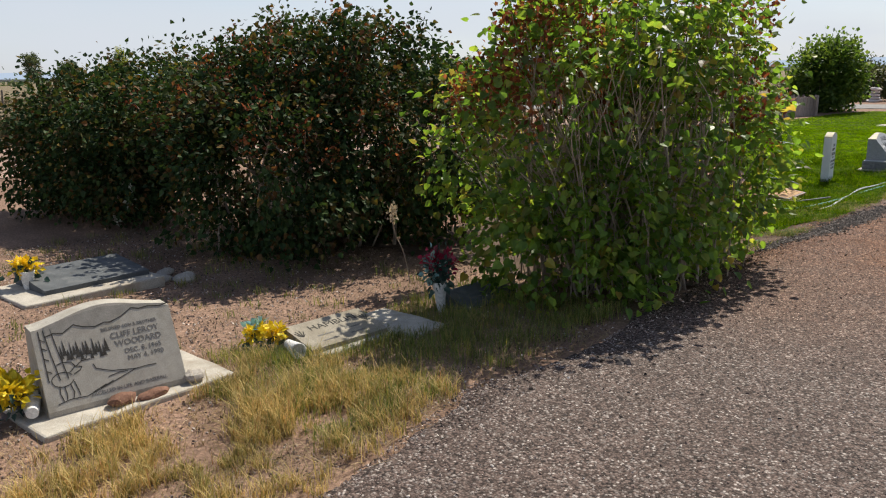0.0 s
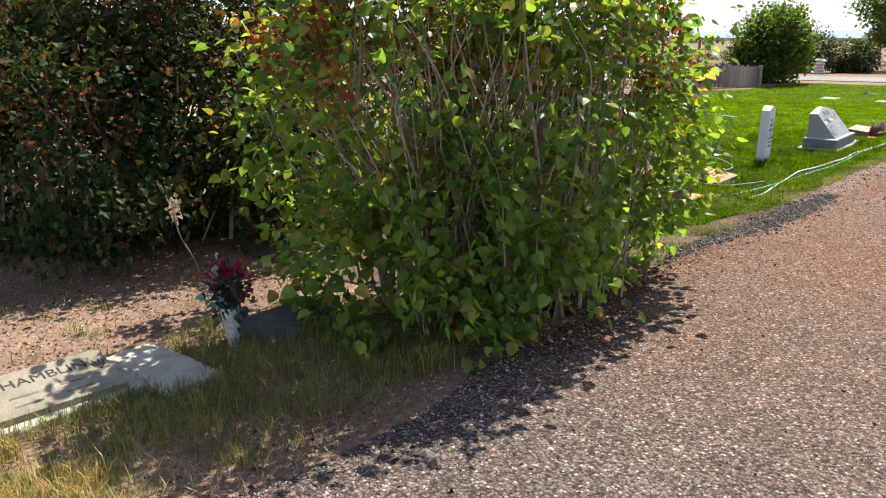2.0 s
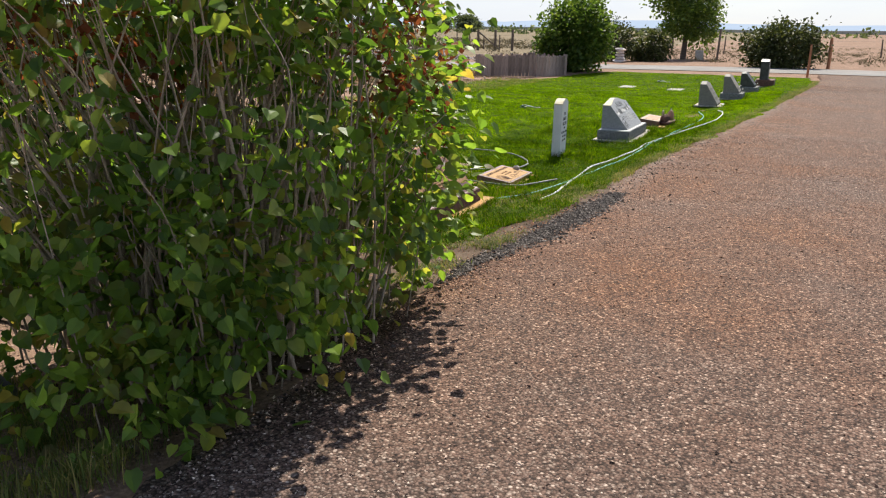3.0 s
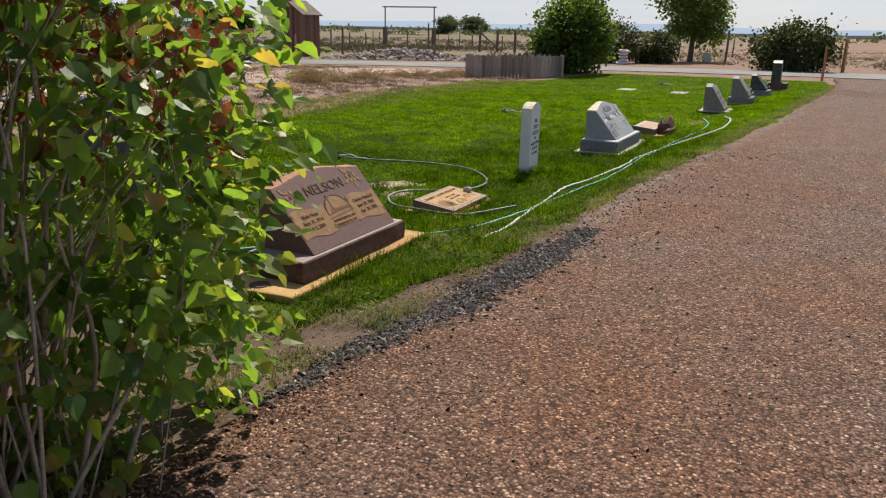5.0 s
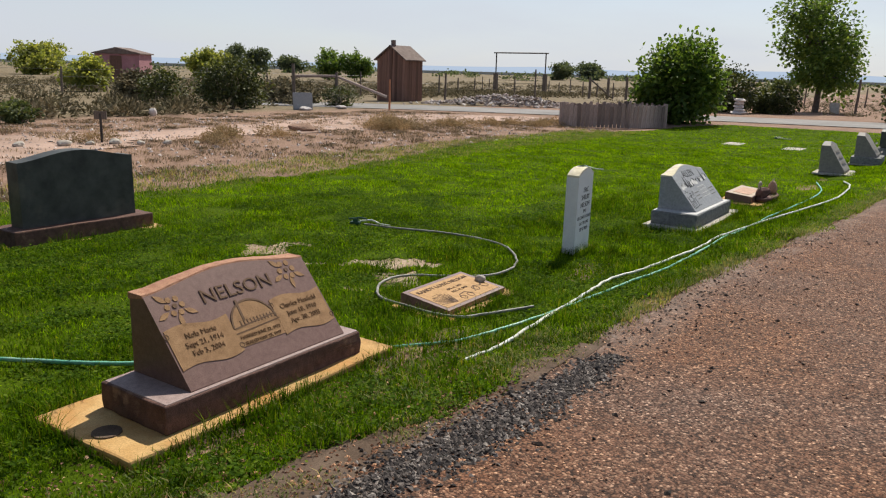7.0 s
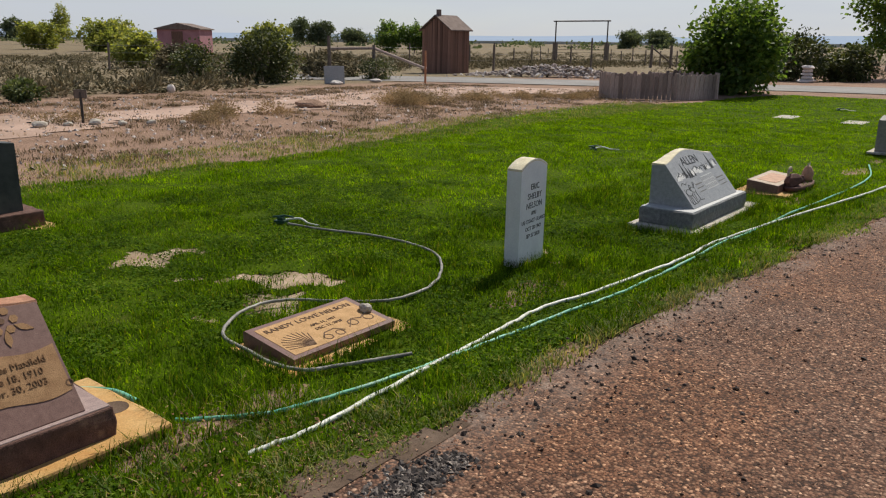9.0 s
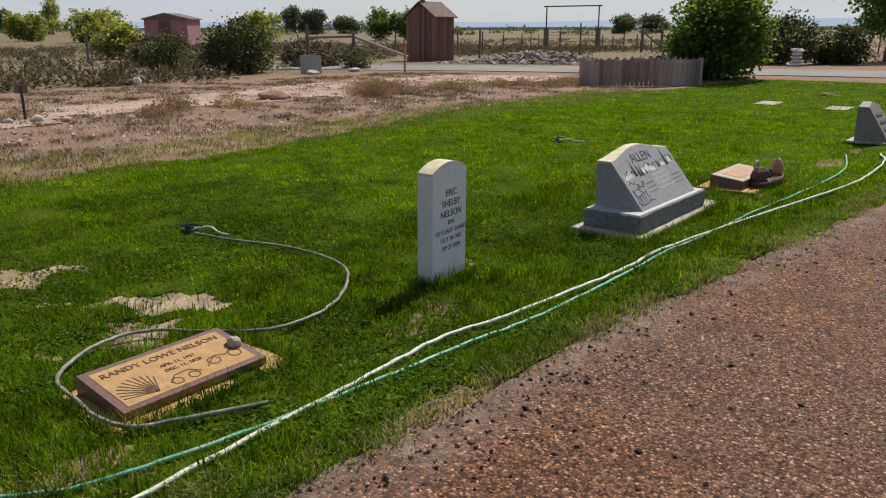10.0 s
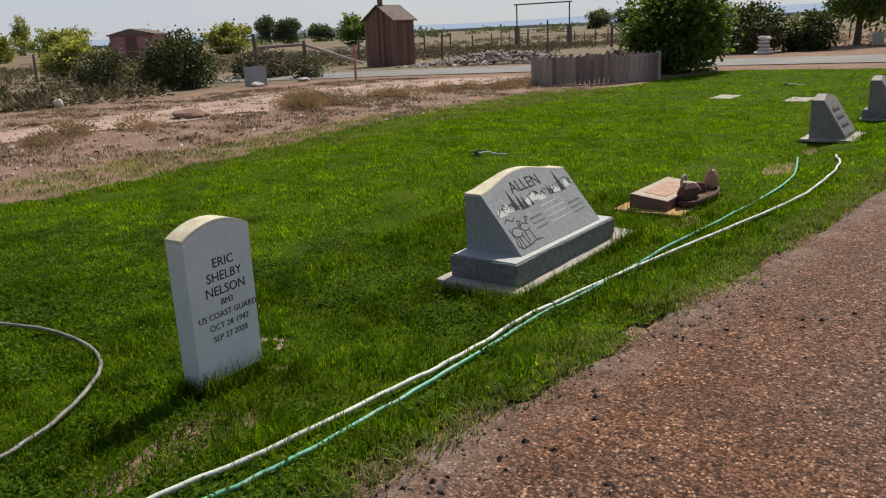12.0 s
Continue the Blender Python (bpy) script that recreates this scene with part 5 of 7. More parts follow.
petals_cloud("blue_blossoms", (-0.08, -0.02, 0.11), (0.03, 0.03, 0.025), 50, 0.05, BLUE, bouquet)
petals_cloud("greenery", (0, 0, 0.05), (0.05, 0.05, 0.02), 40, 0.05, DUSKY, bouquet)
vase("vase", pose(-4.08, 2.31, -0.07, 0, 86, -20), 0.028, 0.05, 0.2, PLASTIC_WHITE, "white plastic grave vase lying in dry grass")
bouquet = thing("flower_bouquet", pose(-6.93, 1.86, -0.10), "yellow artificial flowers beside a ledger stone", "flowers")
petals_cloud("blossoms", (0, 0, 0.18), (0.04, 0.04, 0.03), 240, 0.042, YELLOW, bouquet)
petals_cloud("greenery", (0.02, 0.02, 0.1), (0.05, 0.05, 0.03), 40, 0.06, DUSKY, bouquet)
vase("vase", pose(-6.87, 1.85, -0.102), 0.035, 0.06, 0.15, PLASTIC_WHITE, "white plastic vase on a concrete slab")
v2 = vase("vase", pose(-4.02, 3.68, -0.19, 4, 0, 0), 0.03, 0.055, 0.24, PLASTIC_WHITE, "tall white cone vase beside a dark marker")
bouquet = thing("flower_bouquet", pose(-4.02, 3.66, 0.04), "faded crimson flowers with dusky greenery in a cone vase", "flowers")
petals_cloud("greenery", (0, 0, 0.08), (0.04, 0.04, 0.06), 220, 0.05, DUSKY, bouquet)
petals_cloud("blossoms", (-0.02, -0.04, 0.19), (0.03, 0.03, 0.025), 90, 0.04, CRIMSON, bouquet)
petals_cloud("pink_blossoms", (0.03, 0.05, 0.15), (0.03, 0.03, 0.045), 70, 0.04, CRIMSON, bouquet)
petals_cloud("pale_blossoms", (-0.02, -0.08, 0.13), (0.03, 0.03, 0.05), 30, 0.05, BLUE, bouquet)

# slanted markers in the dry grass
def bevel_marker(m, w, d, h0, h1, material, label, title, ink):
    st = thing("grave_marker", m, label, "grave marker")
    part("slab", loft([[(x, y, z) for x, z in [(0, 0), (d, 0), (d, h0), (0, h1)]] for y in (-w / 2, -w / 2 + 0.004, w / 2)]), material, st)
    fmx, sl = face_frame(d, 0.0, h0, h1)
    if title:
        lettering(title, 0.085, fmx @ pose(0.02, sl * 0.72, 0.0), ink, st, 1.05)
    for k in range(2):
        for s in (-1, 1):
            drawn("carved_line", ribbon([(s * w * 0.18 - w * 0.1, sl * (0.4 - 0.2 * k)), (s * w * 0.18 + w * 0.1, sl * (0.4 - 0.2 * k))], 0.012), fmx, GREY_INK, st, "unreadable line of writing")
    for s in (-1, 1):
        sprig = [ribbon([(s * w * 0.42, sl * 0.5), (s * w * 0.42 + 0.035 * math.cos(a), sl * 0.5 + 0.035 * math.sin(a) + 0.05)], 0.006) for a in np.linspace(0.3, 5.5, 7)]
        drawn("carved_sprig", merged(sprig), fmx, ink, st)
    return st


pad("concrete_pad", -4.28, 2.36, -3.84, 3.05, -0.125, CONCRETE, "rough concrete footing under a sandstone marker")
bevel_marker(pose(-4.22, 2.70, -0.127, 0, 0, -5), 0.60, 0.32, 0.03, 0.10, SAND_DULL, "pale sandstone slanted marker with carved name", "HAMBLIN", CARVED)
pad("concrete_slab", -4.30, 3.05, -3.68, 3.36, -0.13, CONCRETE, "bare concrete slab half hidden in weeds")
bevel_marker(pose(-4.05, 4.06, -0.19, 0, 0, -4), 0.6, 0.26, 0.04, 0.13, SLATE, "dark mottled slanted marker under a lilac bush, shade in its colour", "", GREY_INK)
pad("concrete_slab", -7.16, 1.62, -6.36, 2.76, -0.10, CONCRETE, "pale concrete slab under a ledger stone", 0.12)
led = thing("ledger_stone", pose(-6.77, 2.24, -0.102), "blue-grey ledger stone lying on a concrete slab, bush shadow in its colour", "grave marker")
part("slab", loft([[(x, y, z) for x, z in [(-0.35, 0), (0.24, 0), (0.24, 0.04), (-0.35, 0.1)]] for y in (-0.4, 0.47)]), SLATE, led)
for k, (x, y, r) in enumerate(((-6.55, 2.85, 0.07), (-6.4, 2.97, 0.085), (-6.75, 2.97, 0.065))):
    stone_at("rock", x, y, float(ground_z(x, y)) - 0.02, (r, r * 1.2, r), 8 + k, ROCK, "rounded grey rock beside a ledger stone")

# ---- hoses and sprinklers on the lawn ----
def hose(points, radius, material, label, z=0.02, sunk=0):
    pts = [(x, y, float(ground_z(x, y)) + z) for x, y in points]
    path = smooth_path(pts, 10)
    if sunk:
        path[:sunk, 2] -= np.linspace(0.022, 0, sunk)
    path[:, 0] += np.array([0.012 * noise.noise(Vector((t * 0.35, 3, 1))) for t in range(len(path))])
    v, f = tube_arrays(path, radius, 8)
    return tagged(arrays("garden_hose", v, f, material, None, True), label, "garden hose", "hoses on the lawn")


hose([(-2.88, 8.98), (-2.86, 9.05), (-2.82, 9.25), (-2.85, 9.7), (-2.88, 10.3), (-2.9, 10.65), (-2.92, 11.0), (-2.82, 11.4), (-2.74, 12.0), (-2.69, 12.5), (-2.69, 13.1), (-2.46, 14.35), (-2.18, 15.75), (-2.13, 16.65), (-2.18, 17.6), (-2.34, 18.3)], 0.0105, HOSE_WHITE, "bleached white garden hose lying on the lawn", 0.026, 46)
hose([(-3.6, 8.98), (-3.42, 9.0), (-3.3, 9.1), (-3.12, 9.28), (-3.04, 9.45), (-2.93, 9.8), (-2.84, 10.3), (-2.79, 10.65), (-2.74, 11.05), (-2.67, 11.4), (-2.65, 11.85), (-2.64, 12.45), (-2.65, 13.05), (-2.6, 13.45), (-2.55, 14.6), (-2.44, 15.85), (-2.45, 17.05), (-2.7, 18.35)], 0.0095, HOSE_GREEN, "aqua green garden hose lying on the lawn", 0.02, 60)
hose([(-6.9, 6.9), (-5.6, 7.0), (-4.95, 7.48), (-4.65, 7.68), (-4.4, 7.83), (-4.15, 8.03), (-4.02, 8.35), (-4.0, 8.75), (-3.8, 8.95), (-3.6, 8.98)], 0.012, HOSE_GREEN, "aqua green hose running behind a brown headstone", 0.03)
hose([(-5.6, 11.45), (-5.25, 11.5), (-4.82, 11.62), (-4.4, 11.62), (-4.08, 11.5), (-3.79, 11.18), (-3.66, 10.86), (-3.69, 10.58), (-3.88, 10.39), (-4.12, 10.22), (-4.19, 10.04), (-4.12, 9.83), (-3.94, 9.64), (-3.68, 9.6), (-3.5, 9.58), (-3.32, 9.62), (-3.22, 9.77), (-3.04, 10.05)], 0.0095, HOSE_DARK, "dark hose looping round a flat marker, lit highlights painted grey", 0.034)


def sprinkler(x, y, turn):
    sp = thing("lawn_sprinkler", pose(x, y, float(ground_z(x, y)), 0, 0, turn), "small dark green lawn sprinkler on a spiked sled base", "sprinkler", "sprinklers")
    sp.scale = (0.72, 0.72, 0.72)
    boxed("base", (-0.07, -0.05, 0.01, 0.07, 0.05, 0.045), PLASTIC_GREEN, sp)
    boxed("body", (-0.035, -0.03, 0.04, 0.035, 0.03, 0.085), PLASTIC_GREEN, sp)
    tube("arm", [(-0.16, 0.0, 0.09), (-0.06, 0, 0.1), (0, 0, 0.09), (0.09, 0.03, 0.08)], 0.012, PLASTIC_GREEN, sp)
    tube("inlet_hose", [(-0.05, -0.02, 0.05), (-0.2, -0.08, 0.06), (-0.34, -0.02, 0.03), (-0.5, 0.04, 0.03)], 0.012, HOSE_WHITE, sp)
    return sp


sprinkler(-5.75, 11.5, 200)
sprinkler(-6.0, 17.3, 215)
sprinkler(-5.2, 28.0, 200)

# ---- shrubs and trees ----
def clumps(lobes, count, shell=0.55):
    """Places of leaf clumps in a lumpy crown of several lobes (centre, radii), with the way out of it."""
    out, way = [], []
    w = np.array([r[0] * r[1] * r[2] for c, r in lobes])
    for k in rng.choice(len(lobes), count, p=w / w.sum()):
        c, r = lobes[k]
        d = rng.normal(0, 1, 3)
        d /= np.linalg.norm(d)
        s = rng.uniform(shell, 1.0) ** 0.7 * (1 + 0.22 * noise.noise(Vector(d * 2.3) + Vector(c)))
        p = np.array(c) + d * np.array(r) * s
        g = float(ground_z(p[0], p[1]))
        if p[2] < g + 0.03:
            p[2] = g + rng.uniform(0.05, 0.35)
        out.append(p)
        way.append(d)
    return np.array(out), np.array(way)


def leaves_round(places, way, per, spread, size, shape=LEAF, faces=LEAF_F, droop=0.5):
    n = len(places) * per
    at = np.repeat(places, per, 0) + rng.normal(0, 1, (n, 3)) * spread
    g = ground_z(at[:, 0], at[:, 1])
    at[:, 2] = np.abs(at[:, 2] - g) + g + 0.01
    out = np.repeat(way, per, 0) + rng.normal(0, 0.7, (n, 3))
    out[:, 2] -= droop
    return scatter(shape, faces, at, out, rng.normal(0, 0.6, (n, 3)) + np.array([0, 0, 1.0]), size * rng.uniform(0.55, 1.25, n))


def stems_to(places, foot, foot_r, r0, sides=5):
    lists = []
    for p in places:
        a, s = rng.uniform(0, 2 * np.pi), foot_r * math.sqrt(rng.uniform(0, 1))
        b = np.array([foot[0] + s * math.cos(a) * 1.0, foot[1] + s * math.sin(a), float(ground_z(foot[0], foot[1])) - 0.02])
        b[:2] = b[:2] * 0.6 + np.array(p[:2]) * 0.4 if foot_r > 0.5 else b[:2]
        m1 = b * 0.6 + p * 0.4 + rng.normal(0, 0.06, 3)
        m1[2] = p[2] * 0.45
        m2 = b * 0.25 + p * 0.75 + rng.normal(0, 0.05, 3)
        m2[2] = p[2] * 0.8
        path = smooth_path([b, m1, m2, p], 4)
        lists.append(tube_arrays(path, np.linspace(r0, r0 * 0.25, len(path)) * rng.uniform(0.6, 1.3), sides))
    return joined(lists)


def shrub(name, lobes, foot, foot_r, label, count, per, spread, size, leaf_mat, stems=50, stem_r=0.012, droop=0.5, category="bush", shape=LEAF, faces=LEAF_F, shell=0.5, twig=BARK):
    th = thing(name, pose(foot[0], foot[1], 0), label, category)
    c, w = clumps(lobes, count, shell)
    v, f = leaves_round(c, w, per, spread, size, shape, faces, droop)
    off = np.array([foot[0], foot[1], 0])
    arrays("foliage", v - off, f, leaf_mat, th)
    tall = c[c[:, 2] > 0.35 * c[:, 2].max()]
    pick = tall[rng.choice(len(tall), min(stems, len(tall)), replace=False)]
    v, f = stems_to(pick, foot, foot_r, stem_r)
    arrays("branchwork", v - off, f, twig, th, True)
    return th, c, w


# near lilac beside the drive
LOBES = [((-3.35, 4.75, 1.12), (1.05, 1.0, 1.05)), ((-3.08, 5.62, 1.07), (0.82, 0.9, 1.2)), ((-3.25, 4.3, 0.47), (0.85, 0.6, 0.6)), ((-2.9, 5.0, 0.37), (0.6, 1.0, 0.5)),
         ((-4.0, 4.6, 0.92), (0.7, 0.6, 0.8)), ((-3.6, 4.9, 1.67), (0.6, 0.7, 0.6)), ((-3.2, 5.65, 1.67), (0.5, 0.5, 0.6)), ((-3.7, 4.45, 1.37), (0.65, 0.55, 0.6)), ((-3.35, 5.2, 1.87), (0.8, 0.95, 0.5)), ((-2.8, 4.55, 0.22), (0.35, 0.5, 0.3)), ((-3.15, 4.05, 0.27), (0.6, 0.32, 0.38)), ((-2.7, 5.3, 0.20), (0.28, 0.6, 0.28)), ((-2.78, 6.0, 0.32), (0.32, 0.4, 0.4)), ((-2.85, 4.6, 0.62), (0.45, 0.5, 0.4)), ((-2.92, 6.08, 0.87), (0.42, 0.46, 0.8)), ((-4.3, 4.5, 0.95), (0.5, 0.45, 0.6)), ((-3.6, 4.12, 0.2), (0.5, 0.35, 0.4)), ((-3.0, 4.25, 0.1), (0.5, 0.3, 0.3)), ((-2.78, 6.0, 1.35), (0.42, 0.45, 0.75)), ((-2.68, 5.65, 0.75), (0.36, 0.5, 0.6)), ((-2.95, 5.3, 1.75), (0.5, 0.6, 0.5))]
near, c, w = shrub("lilac_bush", LOBES, (-3.3, 5.1), 0.9, "tall leggy lilac bush with yellowing green leaves and bare stems", 540, 25, 0.1, 0.066, LILAC, 210, 0.0095, shell=0.7, shape=HEART, faces=HEART_F)
v, f = stems_to(c[c[:, 2] > 0.8][:260] + rng.normal(0, 0.08, (len(c[c[:, 2] > 0.8][:260]), 3)), (-3.3, 5.1), 0.9, 0.0055, 4)
arrays("twigwork", v - np.array([-3.3, 5.1, 0]), f, BARK, near, True)
top = c[((c[:, 2] > 1.15) & (c[:, 0] < -3.2) & (c[:, 1] < 5.2)) | ((c[:, 2] > 1.0) & (c[:, 1] > 5.6) & (c[:, 1] < 6.05))]
v, f = leaves_round(top[:190], np.tile([0, 0, 1.0], (len(top[:190]), 1)), 44, (0.05, 0.05, 0.085), 0.045, CARD, CARD_F, 0.0)
arrays("rusty_bloom", v - np.array([-3.3, 5.1, 0]), f, SEED, near)
v, f = scatter(HEART, HEART_F, np.zeros((1, 3)), np.array([[0, 1.0, 0]]), np.array([[0, 0, 1.0]]), 1.0)
one = bpy.data.meshes.new("leaf")
one.from_pydata(v.tolist(), [], f.tolist())
one.materials.append(LILAC_ONE)
front = c[(c[:, 0] > -3.4)]
for k in range(260):
    p = front[int(rng.integers(len(front)))] + rng.normal(0, 0.06, 3)
    lf = new("leaf", one)
    lf.parent = near
    lf.matrix_local = Matrix.LocRotScale(Vector((p[0] + 3.3, p[1] - 5.1, max(p[2], -0.05))), Euler((rng.uniform(-1.6, 0.2), rng.uniform(-0.6, 0.6), rng.uniform(-2.6, -0.4))), Vector((1, 1, 1)) * float(rng.uniform(0.045, 0.075)))
# dark lilacs behind the graves
LOBES = [((-7.3, 4.9, 0.88), (1.7, 1.3, 1.15)), ((-6.4, 5.5, 0.92), (1.15, 1.2, 1.25)), ((-6.7, 4.0, 0.6), (1.25, 0.8, 0.85)), ((-7.0, 5.2, 1.53), (1.1, 1.1, 0.6)), ((-8.2, 4.6, 1.2), (1.0, 0.9, 0.65)), ((-5.7, 5.6, 0.63), (0.7, 0.8, 0.8))]
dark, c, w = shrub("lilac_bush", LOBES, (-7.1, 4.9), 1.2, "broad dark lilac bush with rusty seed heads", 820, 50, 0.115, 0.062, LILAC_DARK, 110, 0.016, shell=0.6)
top = c[(c[:, 2] > 0.75) & (w[:, 1] < 0.3)]
v, f = leaves_round(top[:110], np.tile([0, 0, 1.0], (len(top[:110]), 1)), 34, (0.06, 0.06, 0.08), 0.045, CARD, CARD_F, 0.0)
arrays("rusty_bloom", v - np.array([-7.1, 4.9, 0]), f, SEED, dark)
LOBES = [((-10.3, 4.2, 0.7), (1.5, 1.1, 1.0)), ((-9.6, 4.6, 1.0), (1.1, 1.0, 0.85)), ((-11.0, 3.9, 0.45), (0.7, 0.7, 0.7)), ((-9.3, 4.0, 0.5), (0.9, 0.8, 0.6))]
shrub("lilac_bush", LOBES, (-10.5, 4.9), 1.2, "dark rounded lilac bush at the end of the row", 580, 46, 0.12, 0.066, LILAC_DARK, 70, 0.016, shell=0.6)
bloom = thing("white_flower", pose(-8.80, 3.75, 0.22), "small white flower spray caught in a dark bush", "flowers", "white sprays")
petals_cloud("petal_head", (0, 0, 0), (0.03, 0.02, 0.05), 26, 0.05, WHITE_PETAL, bloom)
bloom = thing("white_flower", pose(-9.20, 3.75, -0.10), "small white flower spray caught in a dark bush", "flowers", "white sprays")
petals_cloud("petal_head", (0, 0, 0), (0.025, 0.02, 0.025), 22, 0.05, WHITE_PETAL, bloom)
# dried flower stalk
st = thing("dry_stalk", pose(-4.54, 3.71, -0.10), "single dry stalk with a pale feathery head", "plant")
tube("stem", [(-0.02, 0.2, -0.01), (0.0, 0.12, 0.25), (-0.01, 0.03, 0.45), (0, 0, 0.6)], 0.004, BARK, st)
petals_cloud("plume", (0, 0, 0.61), (0.012, 0.015, 0.03), 40, 0.03, PALE_SEED, st)

# shrubs and trees beyond the lawn
def simple_bush(x, y, r, h, label, material=TREE_DARK, count=150, size=0.16):
    return shrub("bush", [((x, y, drop(x, y) + h * 0.45), (r, r, h * 0.5)), ((x + r * 0.3, y - r * 0.2, drop(x, y) + h * 0.6), (r * 0.6, r * 0.6, h * 0.4)), ((x - r * 0.4, y, drop(x, y) + h * 0.35), (r * 0.6, r * 0.6, h * 0.4))], (x, y), r * 0.4, label, count, 26, r * 0.13, size, material, 14, 0.02, 0.2, shape=CARD, faces=CARD_F)[0]


simple_bush(-9.31, 32.27, 1.36, 2.73, "tall rounded dark green bush beside a plank enclosure", TREE_LEAF, 420, 0.16)
simple_bush(-11.63, 47.59, 1.6, 2.09, "dark brown-green bush beside a stone monument", SHRUB_DARK, 200)
simple_bush(-9.5, 49.0, 1.1, 1.6, "brownish bush behind a stone monument", SHRUB_DARK, 150)
simple_bush(-2.34, 43.88, 1.78, 2.07, "low dark rounded bush across the lane", SHRUB_DARK, 320)
simple_bush(-24.09, 25.84, 1.3, 1.7, "dense dark olive shrub in dry scrub", SHRUB_DARK, 300, 0.11)
simple_bush(-26.99, 24.95, 0.92, 1.26, "dark twiggy shrub in dry scrub", SHRUB_DARK, 110, 0.1)
simple_bush(-23.48, 31.19, 0.81, 0.81, "brown-green weedy shrub behind a leaning slab", SHRUB_DARK, 70, 0.08)
simple_bush(-33.19, 28.22, 1.09, 1.21, "twiggy brown-green shrub in dry scrub", SAGE, 120)
simple_bush(-19.24, 15.35, 0.42, 0.52, "small dark shrub on bare dirt", TREE_DARK, 50, 0.09)
simple_bush(-30.45, 34.53, 1.1, 0.98, "brown straggly shrub beside fallen rails", SAGE, 90)
simple_bush(-27.17, 32.12, 1.31, 0.95, "brown straggly shrub by the fence", SAGE, 90)


def tree(x, y, h, r, label, material, trunk_r=0.14, lift=0.3, count=240, size=0.2, squash=1.0, twig=DARK_BARK):
    th = thing("tree", pose(x, y, drop(x, y)), label, "tree")
    zc = h * (lift + (1 - lift) / 2)
    lobes = [((0, 0, zc), (r * 0.6, r * 0.6, h * (1 - lift) / 2 * squash))]
    for k in range(9):
        a, q, s = rng.uniform(0, 6.28), rng.uniform(0.35, 0.8), rng.uniform(0.25, 0.5)
        lobes.append(((r * q * math.cos(a), r * q * math.sin(a), h * rng.uniform(lift + 0.12, 0.86)), (r * s, r * s, h * s * 0.42)))
    c, w = clumps(lobes, count, 0.35)
    v, f = leaves_round(c, w, 26, r * 0.09, size, CARD, CARD_F, 0.3)
    arrays("crown", v, f, material, th)
    lists = [tube_arrays(smooth_path([(0, 0, -0.05), (0.04, 0.02, h * 0.2), (-0.03, 0.05, h * 0.45), (0.02, 0, h * 0.75)], 5), np.linspace(trunk_r, trunk_r * 0.25, 16), 8)]
    arrays("trunk", lists[0][0], lists[0][1], twig, th, True)
    limbs = []
    for p in c[rng.choice(len(c), 16, replace=False)]:
        z0 = rng.uniform(0.25, 0.55) * h
        limbs.append(tube_arrays(smooth_path([(0, 0, z0), (p[0] * 0.5, p[1] * 0.5, z0 * 0.4 + p[2] * 0.6), tuple(p)], 4), np.linspace(trunk_r * 0.4, 0.012, 9), 5))
    v, f = joined(limbs)
    arrays("limbwork", v, f, twig, th, True)
    return th


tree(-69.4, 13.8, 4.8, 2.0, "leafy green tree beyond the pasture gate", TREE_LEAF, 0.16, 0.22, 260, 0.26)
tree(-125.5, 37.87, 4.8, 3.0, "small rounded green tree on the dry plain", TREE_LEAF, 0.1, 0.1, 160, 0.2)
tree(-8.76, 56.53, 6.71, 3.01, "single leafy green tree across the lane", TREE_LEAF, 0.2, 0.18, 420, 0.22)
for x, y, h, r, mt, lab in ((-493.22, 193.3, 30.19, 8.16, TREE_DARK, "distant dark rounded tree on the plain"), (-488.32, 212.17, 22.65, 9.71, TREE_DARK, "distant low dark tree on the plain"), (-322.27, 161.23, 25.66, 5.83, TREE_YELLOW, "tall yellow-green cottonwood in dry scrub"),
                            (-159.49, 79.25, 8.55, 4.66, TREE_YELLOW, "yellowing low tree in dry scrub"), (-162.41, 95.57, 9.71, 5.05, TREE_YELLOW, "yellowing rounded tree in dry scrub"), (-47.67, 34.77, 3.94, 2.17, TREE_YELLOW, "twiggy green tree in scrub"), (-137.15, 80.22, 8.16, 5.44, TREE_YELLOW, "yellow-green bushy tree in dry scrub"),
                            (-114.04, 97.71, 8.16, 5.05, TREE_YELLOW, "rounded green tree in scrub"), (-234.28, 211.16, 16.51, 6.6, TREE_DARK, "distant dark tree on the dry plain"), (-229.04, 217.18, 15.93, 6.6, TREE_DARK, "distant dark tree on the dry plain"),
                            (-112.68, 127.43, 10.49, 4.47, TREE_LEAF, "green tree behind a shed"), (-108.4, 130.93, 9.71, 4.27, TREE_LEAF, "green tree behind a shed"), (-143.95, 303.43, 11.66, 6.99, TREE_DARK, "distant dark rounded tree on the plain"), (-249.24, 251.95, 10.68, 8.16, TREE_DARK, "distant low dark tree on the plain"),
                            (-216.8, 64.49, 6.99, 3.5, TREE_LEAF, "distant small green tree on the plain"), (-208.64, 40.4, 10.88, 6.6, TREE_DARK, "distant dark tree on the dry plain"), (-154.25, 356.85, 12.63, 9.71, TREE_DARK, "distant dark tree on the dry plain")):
    # dark far trees take the paler copy with haze painted in
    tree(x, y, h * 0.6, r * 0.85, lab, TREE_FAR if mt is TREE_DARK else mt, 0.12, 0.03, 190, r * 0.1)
rngp = np.random.default_rng(21)
far_trees = []
